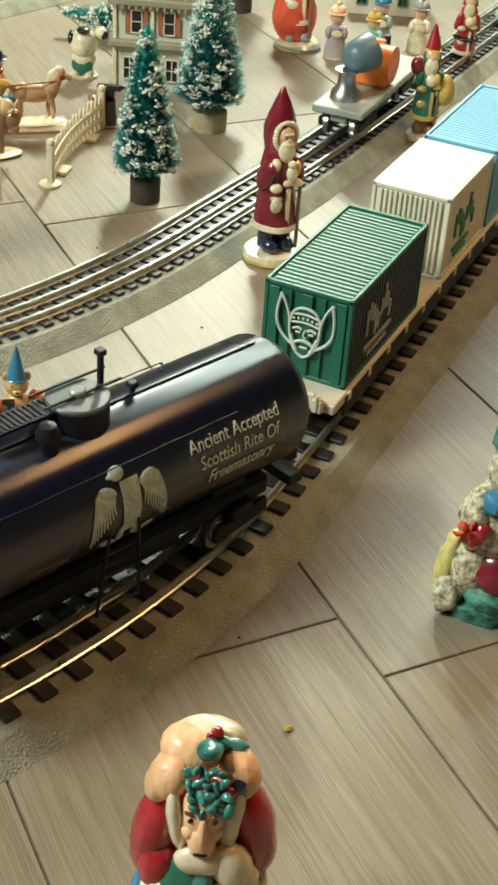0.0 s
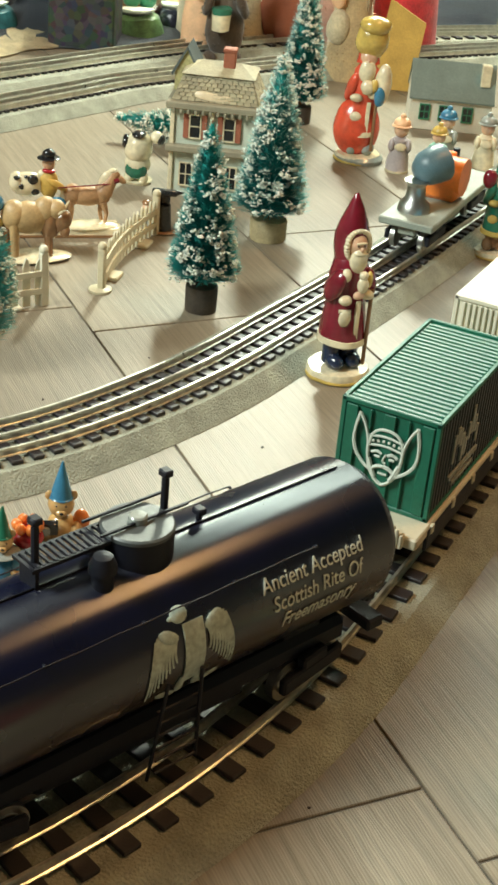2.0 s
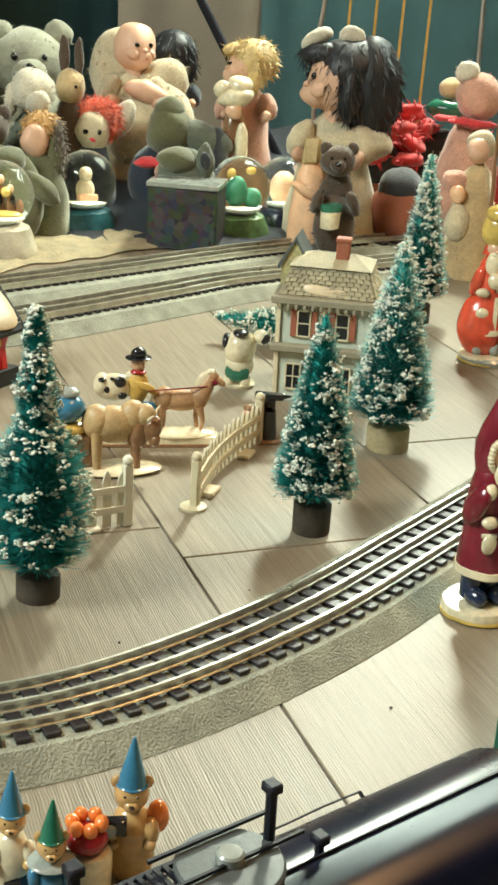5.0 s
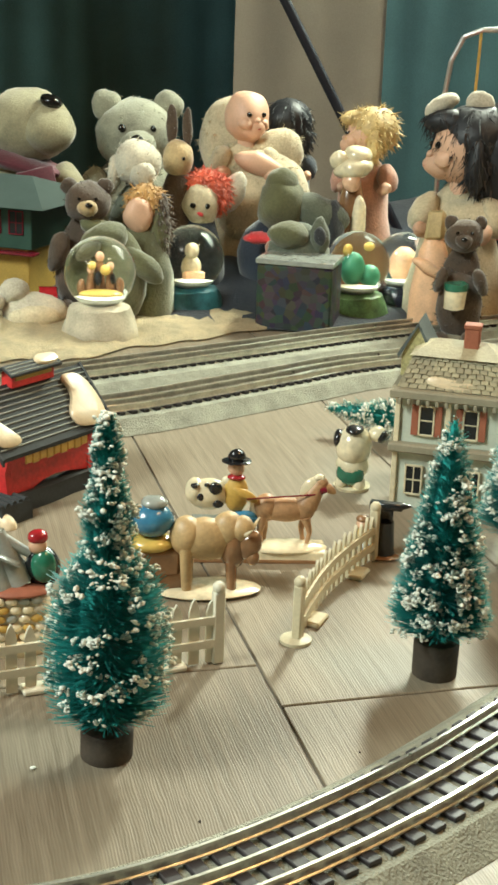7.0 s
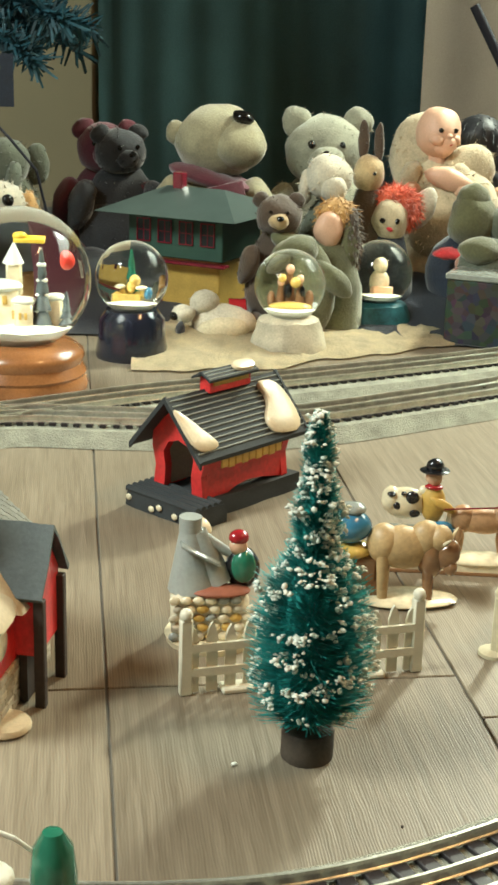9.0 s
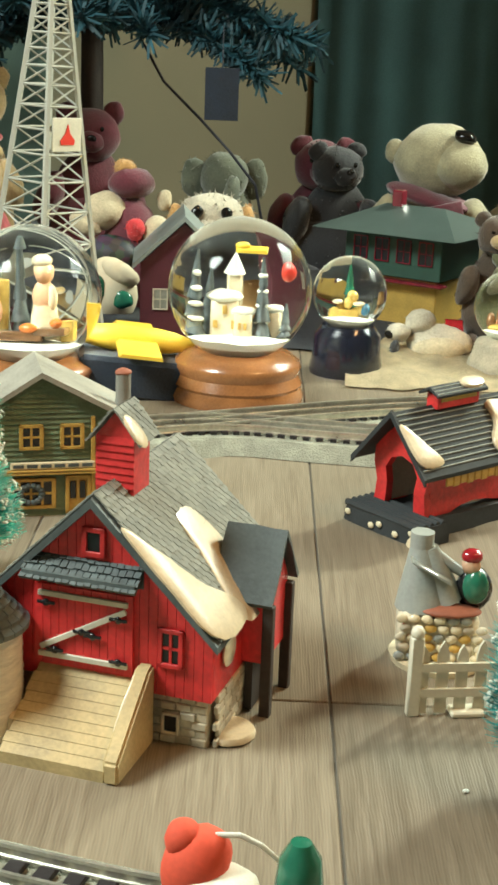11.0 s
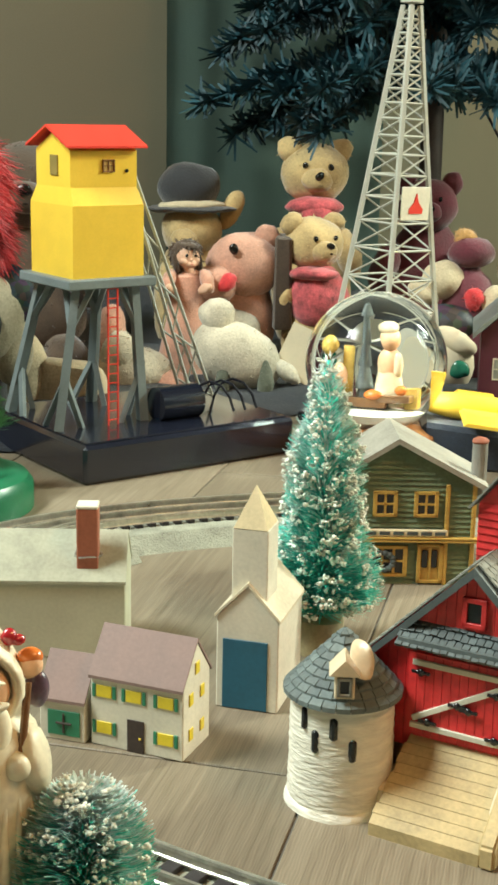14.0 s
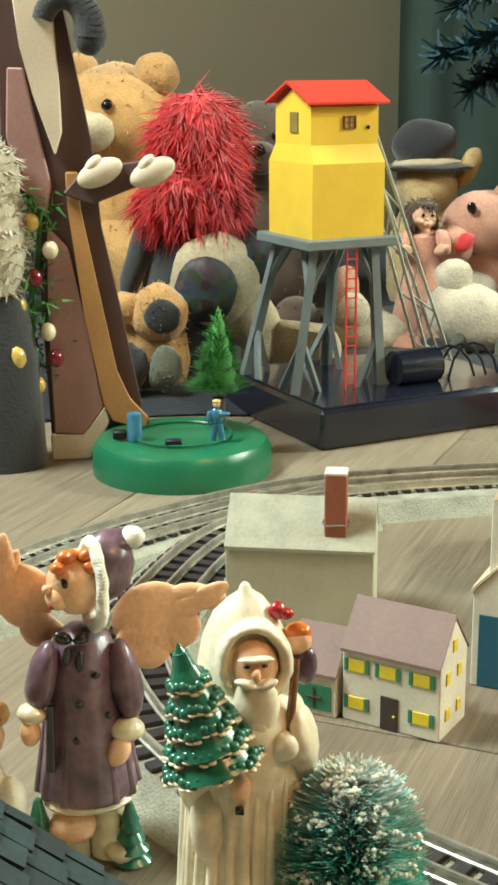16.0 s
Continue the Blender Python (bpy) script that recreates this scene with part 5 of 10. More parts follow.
def fabric_shop():
    t = thing("shop_house", "sage green clapboard shop with ochre window frames", "model house", pose(-0.7622, 0.0262, 0, 0, 0, 66) @ Matrix.Diagonal((1.12, 1, 0.915, 1)))
    w, d, ze, zp = 0.082, 0.05, 0.072, 0.101
    poly = [(0, 0), (w, 0), (w, ze), (w / 2 - 0.004, zp), (0, ze)]
    bm = BM()
    prism(bm, poly, 0.0008, d)
    wall = part("wall", bm, SAGE, t, "sage clapboard wall", smooth=False)
    clap(lambda b: part("clapboard", b, SAGE, wall, smooth=False), poly, 0.0006, -0.0008, 27)
    bm = BM()
    for s in (-1, 1):
        e = -0.007 if s < 0 else w + 0.007
        zz = ze - 0.007 * (zp - ze) / (w / 2)
        prism(bm, [(e, zz), (w / 2 - 0.004, zp), (w / 2 - 0.004, zp + 0.004), (e, zz + 0.004)], -0.006, d + 0.004)
    part("roof", bm, mat("weathered_grey_roof", (0.36, 0.34, 0.28), 0.7, var=0.25, bump=0.4), t, "weathered pale grey roof", smooth=False)
    for x in (0.031, 0.054):
        window(t, x, 0.058, 0.0115, 0.016, -0.0010, OCHRE, GLASSDARK, 1, 1, ft=0.0022)
    window(t, 0.0305, 0.017, 0.026, 0.020, -0.0010, OCHRE, GLASSDARK, 3, 1, ft=0.0024)
    bm = BM()
    for k in range(14):
        a = 2 * math.pi * k / 14
        ell(bm, (0.0305 + 0.0062 * math.cos(a), -0.0032, 0.017 + 0.0062 * math.sin(a)), (0.0021, 0.0016, 0.0021), 7)
    part("wreath", bm, SLATE, t, "dark green wreath in the shop window")
    window(t, 0.0575, 0.0155, 0.0125, 0.026, -0.0010, OCHRE, OCHRE, 1, 0, ft=0.0022)
    for x in (0.0545, 0.0600):
        bm = BM()
        bx(bm, (x, -0.0022, 0.019), (0.0034, 0.001, 0.013), 0.0012)
        part("door_pane", bm, GLASSDARK, t)
    bm = BM()
    bx(bm, (0.043, -0.0022, 0.0375), (0.048, 0.0024, 0.0052), 0.0006)
    sign = part("sign", bm, CREAM, t, "cream shop sign board", smooth=False)
    for k in range(6):
        bm = BM()
        bx(bm, (0.0235 + k * 0.0078, -0.0036, 0.0375), (0.0060, 0.0006, 0.0024))
        part("sign_bar", bm, SLATE, sign, smooth=False)
    bm = BM()
    for z in (0.036, 0.034):
        bx(bm, (0.043, -0.003, z - 0.002), (w + 0.002, 0.004, 0.0014), 0.0003)
    for x in (0.001, w - 0.001, w - 0.016):
        bx(bm, (x, -0.0012, ze / 2), (0.0024, 0.0026, ze), 0.0004)
    part("trim", bm, OCHRE, t, smooth=False)
    bm = BM()
    cyl(bm, (w + 0.003, 0.014, 0.045), (w + 0.003, 0.014, 0.098), 0.0046, 0.0044, 14)
    ell(bm, (w + 0.003, 0.014, 0.099), (0.0050, 0.0050, 0.003), 12, mi=1)
    rough(bm, 0.0005, 300)
    part("chimney", bm, [mat("grey_brick", (0.24, 0.23, 0.20), 0.8, fine=900, bump=0.6), BRICK], t, "round grey brick chimney")


BRIDGEROOF = mat("blackened_slate", (0.030, 0.034, 0.036), 0.8, var=0.3)


def covered_bridge():
    t = thing("covered_bridge", "red covered bridge with a dark ridged roof and snow", "model bridge", pose(-0.627, 0.2455, 0, 0, 0, 2))
    w, d, ze, zp = 0.043, 0.084, 0.0525, 0.0765
    bm = BM()
    prism(bm, [(-0.010, 0), (w + 0.016, 0), (w + 0.014, 0.012), (-0.009, 0.013)], -0.018, 0.008)
    prism(bm, [(-0.006, 0), (w + 0.006, 0), (w + 0.004, 0.0115), (-0.004, 0.0115)], 0.007, d + 0.010)
    bmesh.ops.subdivide_edges(bm, edges=bm.edges[:], cuts=4, use_grid_fill=True)
    rough(bm, 0.0016, 160)
    base = part("base", bm, BRIDGEROOF, t, "dark stony base")
    for x, y, z in ((-0.006, -0.0185, 0.007), (0.016, -0.0190, 0.004), (0.023, -0.0188, 0.0065), (0.037, -0.0185, 0.004), (0.050, -0.0175, 0.008)):
        bm = BM()
        ell(bm, (x, y, z), (0.0026, 0.0012, 0.0022), 9)
        part("stone", bm, CREAM, base)
    for k in range(5):
        bm = BM()
        tube(bm, [(-0.009, -0.0165 + k * 0.0055, 0.0125), (w + 0.013, -0.0165 + k * 0.0055, 0.0120)], 0.0024, 8)
        part("log", bm, BRIDGEROOF, base)
    for y in (0.0, d - 0.006):
        bm = BM()
        out = [(-0.0015, 0.012), (0.0005, 0.028), (-0.0030, 0.040), (-0.0020, ze), (w / 2, zp - 0.003), (w + 0.0020, ze), (w + 0.0030, 0.040), (w - 0.0005, 0.028), (w + 0.0015, 0.012), (w - 0.0085, 0.012), (w - 0.0095, 0.028), (w - 0.0075, 0.038), (w - 0.0120, 0.0455), (w / 2, 0.0485), (0.0120, 0.0455), (0.0075, 0.038), (0.0095, 0.028), (0.0085, 0.012)]
        prism(bm, out, y, y + 0.006)
        part("portal", bm, BARNRED, t, "red arched portal", smooth=False)
    for x in (0.0, w - 0.004):
        bm = BM()
        prof = [(0.005, 0.0115), (0.024, 0.0115), (0.034, 0.0150), (0.046, 0.0165), (0.058, 0.0155), (0.070, 0.0130), (d - 0.005, 0.0115), (d - 0.005, ze + 0.001), (0.005, ze + 0.001)]
        a = [bm.verts.new((x, y, z)) for y, z in prof]
        b = [bm.verts.new((x + 0.004, y, z)) for y, z in prof]
        bm.faces.new(a)
        bm.faces.new(b[::-1])
        for i in range(len(prof)):
            bm.faces.new((a[i], b[i], b[(i + 1) % len(prof)], a[(i + 1) % len(prof)]))
        part("side_wall", bm, BARNRED, t, "red side wall with an arched foot", smooth=False)
    for x in (0.0045, w - 0.0045):
        bm = BM()
        bx(bm, (x, d / 2, 0.0335), (0.0008, d - 0.014, 0.0410))
        part("lining", bm, mat("bare_grey_clay", (0.46, 0.43, 0.35), 0.8, var=0.2), t, "bare grey inner wall", smooth=False)
    ov, k = 0.0105, (zp - ze) / (w / 2)
    zz = lambda x: zp - abs(x - w / 2) * k
    bm = BM()
    for s in (-1, 1):
        e = w / 2 + s * (w / 2 + ov)
        prism(bm, [(e, zz(e)), (w / 2, zp), (w / 2, zp + 0.0026), (e, zz(e) + 0.0026)], -0.012, d + 0.010)
    roof = part("roof", bm, BRIDGEROOF, t, "dark roof", smooth=False)
    for s in (-1, 1):
        for i in range(11):
            x = w / 2 + s * (0.0022 + i * (w / 2 + ov - 0.003) / 11)
            bm = BM()
            tube(bm, [(x, -0.0105, zz(x) + 0.0030), (x, d + 0.0095, zz(x) + 0.0030)], 0.00055, 5)
            # Pale grey paints in the light caught along the shingle edges.
            part("roof_rib", bm, GREYG, roof, "shingle edge painted pale where it catches light")
    for y in (-0.0125, d + 0.0105):
        bm = BM()
        for s in (-1, 1):
            e = w / 2 + s * (w / 2 + ov + 0.001)
            prism(bm, [(e, zz(e) - 0.001), (w / 2, zp - 0.0005), (w / 2, zp + 0.004), (e, zz(e) + 0.0035)], y - 0.001, y + 0.001)
        part("verge_board", bm, BRIDGEROOF, roof, smooth=False)
    P = lambda x, y: (x, y, zz(x) + 0.0030)
    snow_patch(roof, [P(w * 0.60, -0.013), P(w * 0.86, -0.0135), P(w * 1.16, -0.011), P(w * 1.16, 0.010), P(w * 1.02, 0.006), P(w * 0.82, -0.003)], 0.0026)
    snow_patch(roof, [P(w * 0.56, d - 0.016), P(w * 0.80, d - 0.012), P(w * 1.02, d - 0.026), P(w * 1.20, d - 0.022), P(w * 1.22, d + 0.009), P(w * 0.62, d + 0.007)], 0.0028)
    bm = BM()
    bx(bm, (w / 2, 0.044, zp + 0.0050), (0.010, 0.040, 0.010), 0.0006)
    part("cupola", bm, BARNRED, t, "red ridge cupola", smooth=False)
    bm = BM()
    bx(bm, (w / 2 + 0.0052, 0.044, zp + 0.0062), (0.001, 0.034, 0.0030), 0.0002)
    part("cupola_vent", bm, OCHRE, t, "ochre vent strip", smooth=False)
    bm = BM()
    for s in (-1, 1):
        prism(bm, [(w / 2 + s * 0.0085, zp + 0.0085), (w / 2, zp + 0.0132), (w / 2, zp + 0.0150), (w / 2 + s * 0.0085, zp + 0.0102)], 0.020, 0.068)
    cap = part("cupola_roof", bm, BRIDGEROOF, t, smooth=False)
    for i in range(3):
        bm = BM()
        x = w / 2 + 0.0020 + i * 0.0026
        z = zp + 0.0150 - (x - w / 2) * 0.565
        tube(bm, [(x, 0.021, z), (x, 0.067, z)], 0.0005, 5)
        # Lit edges put into the colour, as on the main roof.
        part("roof_rib", bm, GREYG, cap)
    snow_patch(t, [(w / 2 - 0.002, 0.048, zp + 0.0150), (w / 2 + 0.007, 0.048, zp + 0.0112), (w / 2 + 0.007, 0.068, zp + 0.0112), (w / 2 - 0.002, 0.068, zp + 0.0150)], 0.0022)
    for i in range(9):
        bm = BM()
        bx(bm, (w + 0.0090, 0.012 + i * 0.0066, 0.0385 - 0.0010 * (i % 2)), (0.0016, 0.0062, 0.0080), 0.0006)
        part("hanging_board", bm, OCHRE, t, "ochre hanging trim board", smooth=False)
    bm = BM()
    ell(bm, (w + 0.0125, -0.0150, 0.0), (0.0100, 0.0062, 0.0085), 20)
    rough(bm, 0.0005, 120)
    part("snow_mound", bm, CREAM_SNOW, t, "cream snow mound at the base")


def town_house():
    t = thing("town_house", "white town house with a tan mansard roof and red shutters", "model house", pose(-0.408, 0.4345, 0, 0, 0, 22))
    w, d, ze = 0.072, 0.055, 0.080
    WH = mat("pale_green_white_siding", (0.56, 0.60, 0.50), 0.55, var=0.12)
    TAN = mat("tan_shingle", (0.38, 0.33, 0.21), 0.7, var=0.25, bump=0.5, island=0.2)
    bm = BM()
    bx(bm, (w / 2, d / 2, 0.040), (w, d, 0.080))
    wall = part("wall", bm, WH, t, "white siding wall", smooth=False)
    bm = BM()
    bx(bm, (w / 2, d / 2 - 0.002, 0.043), (w + 0.008, d + 0.012, 0.006), 0.001)
    bx(bm, (w / 2, d / 2 - 0.002, ze), (w + 0.010, d + 0.012, 0.006), 0.001)
    for k in range(12):
        bx(bm, (0.002 + k * 0.0062, -0.007, ze - 0.0045), (0.0026, 0.002, 0.004), 0.0006)
    part("cornice", bm, mat("grey_tan_trim", (0.30, 0.27, 0.19), 0.6), t, "grey-tan scalloped cornice", smooth=False)
    bm = BM()
    z1, i = 0.104, 0.008
    q = [((0, 0), (w, 0), (w - i, i), (i, i)), ((w, 0), (w, d), (w - i, d - i), (w - i, i)), ((w, d), (0, d), (i, d - i), (w - i, d - i)), ((0, d), (0, 0), (i, i), (i, d - i))]
    for a, b, c, e in q:
        slope(bm, (*a, ze + 0.003), (*b, ze + 0.003), (*c, z1), (*e, z1), 7, 12, 0.0012, 4)
    bx(bm, (w / 2, d / 2, (ze + z1) / 2), (w - 2 * i, d - 2 * i, z1 - ze))
    roof = part("roof", bm, TAN, t, "tan shingled mansard roof", smooth=False)
    bm = BM()
    for s in (0, 1):
        y0 = i - 0.003 if s == 0 else d - i + 0.003
        vs = [bm.verts.new(p) for p in ((i - 0.003, y0, z1), (w - i + 0.003, y0, z1), (w * 0.72, d / 2, z1 + 0.008), (w * 0.28, d / 2, z1 + 0.008))]
        bm.faces.new(vs)
    for s in (0, 1):
        x0, xr = (i - 0.003, w * 0.28) if s == 0 else (w - i + 0.003, w * 0.72)
        bm.faces.new([bm.verts.new(p) for p in ((x0, i - 0.003, z1), (x0, d - i + 0.003, z1), (xr, d / 2, z1 + 0.008))])
    part("top_roof", bm, TAN, roof, "tan shingled roof top", smooth=False)
    bm = BM()
    bx(bm, (w * 0.60, d * 0.42, z1 + 0.009), (0.010, 0.010, 0.020), 0.0008)
    bx(bm, (w * 0.60, d * 0.42, z1 + 0.019), (0.0115, 0.0115, 0.003), 0.0006)
    part("chimney", bm, BRICK, t, "brick chimney", smooth=False)
    bm = BM()
    prism(bm, [(-0.004, 0.060), (0.016, 0.060), (0.016, 0.098), (0.006, 0.118), (-0.004, 0.098)], 0.030, 0.056)
    part("gable", bm, mat("yellow_green_gable", (0.42, 0.38, 0.18), 0.6, var=0.4, scale=300), t, "mottled yellow gable", smooth=False)
    for s in (-1, 1):
        bm = BM()
        prism(bm, [(0.006, 0.118), (0.006, 0.121), (0.006 + s * 0.013, 0.098), (0.006 + s * 0.012, 0.095)], 0.028, 0.062)
        part("gable_roof", bm, SLATE, t, "dark slate gable roof", smooth=False)
    snow_patch(roof, [(0.018, 0.001, 0.086), (0.034, 0.001, 0.084), (0.052, 0.001, 0.083), (0.052, 0.003, 0.089), (0.034, 0.003, 0.091), (0.018, 0.003, 0.092)], 0.0015)
    for x in (0.020, 0.049):
        window(t, x, 0.062, 0.0095, 0.020, -0.0008, CREAM, GLASSDARK, 0, 1)
        for s in (-1, 1):
            bm = BM()
            bx(bm, (x + s * 0.0078, -0.0014, 0.062), (0.0046, 0.0014, 0.021), 0.0003)
            part("shutter", bm, BRICK, t, "red-brown shutter", smooth=False)
    for x in (0.014, 0.052):
        window(t, x, 0.020, 0.011, 0.020, -0.0008, CREAM, GLASSDARK, 1, 1)
    bm = BM()
    bx(bm, (0.033, -0.0012, 0.016), (0.011, 0.002, 0.030), 0.0004)
    part("door", bm, CRIMSON, t, smooth=False)
    bm = BM()
    for x in (0.0005, w - 0.0005, 0.034):
        bx(bm, (x, -0.0010, 0.040), (0.0036, 0.0026, 0.078), 0.0004)
    part("pilaster", bm, CREAM, t, smooth=False)


def far_cottages():
    t, w = block_house("small brick cottage with a dark roof at the back", pose(-0.455, 0.905, 0, 0, 0, 24), 0.075, 0.05, 0.034, 0.060, BRICK, SLATE, name="cottage")
    for x in (0.015, 0.030, 0.050, 0.064):
        window(t, x, 0.018, 0.009, 0.015, -0.0006, CREAM, WPAINT, 1, 1)
    t, w = block_house("small white cottage with a sage green roof", pose(-0.325, 0.775, 0, 0, 0, 24), 0.085, 0.055, 0.036, 0.066, WPAINT, mat("sage_roof", (0.13, 0.17, 0.15), 0.6, var=0.2), name="cottage", ov=0.004)
    for x in (0.016, 0.036, 0.06):
        window(t, x, 0.019, 0.010, 0.015, -0.0006, GREENP, GLASSDARK, 1, 1)
    bm = BM()
    bx(bm, (0.075, 0.012, 0.058), (0.010, 0.010, 0.022), 0.0008)
    part("chimney", bm, CREAM, t, "cream chimney", smooth=False)


def fence(label, a, b, h, n, material, base_disc, curve=0.0):
    a, b = Vector((*a, 0)), Vector((*b, 0))
    d = b - a
    ang = math.degrees(math.atan2(d.y, d.x))
    t = thing("picket_fence", label, "picket fence", pose(a.x, a.y, 0, 0, 0, ang), "picket fences")
    L = d.length
    yy = lambda x: curve * math.sin(math.pi * x / L)
    bm = BM()
    v = [(-0.5, 0.002), (0.5, 0.002), (0.5, 0.80), (0.28, 0.93), (0, 1.0), (-0.28, 0.93), (-0.5, 0.80)]
    pw = min(0.0055, L / n * 0.62)
    prism(bm, [(x * pw, z * h) for x, z in v], -0.0008, 0.0008)
    picket = mesh_of("picket", bm, material, False)
    for i in range(n):
        x = (i + 0.5) * L / n
        o = new("picket", picket)
        o.parent = t
        o.matrix_local = pose(x, yy(x), 0.001, 0, 0, 0) @ Matrix.Diagonal((1, 1, 0.86 + 0.05 * (i % 2), 1))
    for z in (0.30, 0.62):
        bm = BM()
        rings = [[bm.verts.new((k * L / 8, yy(k * L / 8) + dy, z * h + dz)) for dy, dz in ((-0.0024, -0.0021), (-0.0008, -0.0021), (-0.0008, 0.0021), (-0.0024, 0.0021))] for k in range(9)]
        for p, q in zip(rings, rings[1:]):
            for k in range(4):
                bm.faces.new((p[k], p[(k + 1) % 4], q[(k + 1) % 4], q[k]))
        bm.faces.new(rings[0])
        bm.faces.new(rings[-1][::-1])
        part("fence_rail", bm, material, t, smooth=False)
    for x in (0.001, L - 0.001):
        bm = BM()
        bx(bm, (x, 0, h * 0.50), (0.0062, 0.0050, h), 0.0008)
        ell(bm, (x, 0, h * 1.04), (0.0034, 0.0034, 0.0036), 10)
        part("fence_post", bm, material, t)
    if base_disc:
        bm = BM()
        lathe(bm, [(0.0085, 0), (0.0085, 0.0018), (0.006, 0.0030), (0.0005, 0.0030)], 20, c=(0.001, 0.001, 0))
        part("foot", bm, material, t)
    for x in (L * 0.22, L * 0.78):
        bm = BM()
        bx(bm, (x, 0, 0.0015), (0.016, 0.010, 0.003), 0.0008)
        part("foot", bm, material, t, smooth=False)


PICKET = mat("cream_white_plastic", (0.70, 0.66, 0.52), 0.45, var=0.08)
barn()
silo()
toy_houses()
fabric_shop()
covered_bridge()
town_house()
far_cottages()
fence("white picket fence section beside the tiered tree", (-0.415, 0.0735), (-0.3535, 0.1775), 0.040, 13, PICKET, False)
fence("cream curved picket fence near the anvil", (-0.336, 0.222), (-0.366, 0.345), 0.033, 17, mat("cream_resin", (0.64, 0.56, 0.38), 0.5, var=0.15), True, 0.006)


# ---- figurines: each one plain moulded mesh ----
def figure(name, label, category, x, y, yaw, H, prims, group="", amp=0.006, freq=9.0, z=0.0, lying=None, slim=1.0):
    mats, bm = [], BM()
    for kind, m, *q in prims:
        if m not in mats:
            mats.append(m)
        i = mats.index(m)
        if kind == "e":
            ell(bm, q[0], q[1], 18, i, q[2] if len(q) > 2 else None)
        elif kind == "c":
            cyl(bm, q[0], q[1], q[2], q[3], 16, i)
        elif kind == "b":
            bx(bm, q[0], q[1], min(q[1]) * 0.15, q[2] if len(q) > 2 else None, i)
        elif kind == "l":
            lathe(bm, q[0], 26, i, q[1])
    if amp:
        rough(bm, amp, freq)
        rough(bm, amp * 0.45, freq * 3.1)
    bmesh.ops.scale(bm, vec=(H * slim, H * slim, H), verts=bm.verts[:])
    return solid(name, bm, mats, label, category, lying or pose(x, y, z, 0, 0, yaw), group)


def robed_santa(robe, trim, beard, boots, face=None):
    face = face or SKIN
    return [
        ("l", CREAM, [(0.165, 0), (0.17, 0.02), (0.16, 0.055), (0.01, 0.06)], (0, 0, 0)),
        ("l", GOLD, [(0.172, 0.004), (0.176, 0.012), (0.172, 0.022), (0.01, 0.022)], (0, 0, 0)),
        ("e", boots, (-0.05, -0.03, 0.10), (0.05, 0.075, 0.055)), ("e", boots, (0.06, -0.03, 0.10), (0.05, 0.075, 0.055)),
        ("c", boots, (0, 0.01, 0.08), (0, 0.01, 0.20), 0.075, 0.08),
        ("l", trim, [(0.11, 0.185), (0.128, 0.20), (0.126, 0.235), (0.10, 0.245)], (0, 0, 0)),
        ("l", robe, [(0.12, 0.23), (0.118, 0.32), (0.095, 0.45), (0.10, 0.58), (0.085, 0.66), (0.05, 0.70)], (0, 0, 0)),
        ("e", robe, (-0.095, -0.03, 0.53), (0.045, 0.06, 0.11), (20, 15, 0)), ("e", robe, (0.095, -0.03, 0.53), (0.045, 0.06, 0.11), (20, -15, 0)),
        ("e", trim, (-0.06, -0.10, 0.47), (0.045, 0.03, 0.03)), ("e", trim, (0.06, -0.10, 0.50), (0.045, 0.03, 0.03)),
        ("b", trim, (0.035, -0.108, 0.33), (0.03, 0.02, 0.24)),
        ("e", trim, (-0.05, -0.105, 0.34), (0.045, 0.02, 0.035)),
        ("e", face, (0, -0.035, 0.745), (0.062, 0.058, 0.062)),
        ("e", beard, (0, -0.075, 0.655), (0.062, 0.045, 0.085)), ("e", beard, (0, -0.09, 0.715), (0.045, 0.02, 0.018)),
        ("e", face, (0, -0.096, 0.735), (0.013, 0.014, 0.013)),
        ("e", trim, (0, -0.012, 0.785), (0.078, 0.07, 0.022)),
        ("c", robe, (0, 0.005, 0.70), (0, 0.015, 0.86), 0.085, 0.055), ("c", robe, (0, 0.015, 0.86), (-0.01, 0.03, 1.0), 0.055, 0.006),
        ("e", CREAM, (0.01, -0.12, 0.555), (0.05, 0.035, 0.055)), ("e", GOLD, (0.055, -0.12, 0.57), (0.03, 0.03, 0.05)),
        ("c", BROWNG, (0.085, -0.10, 0.10), (0.085, -0.10, 0.52), 0.012, 0.012),
    ]


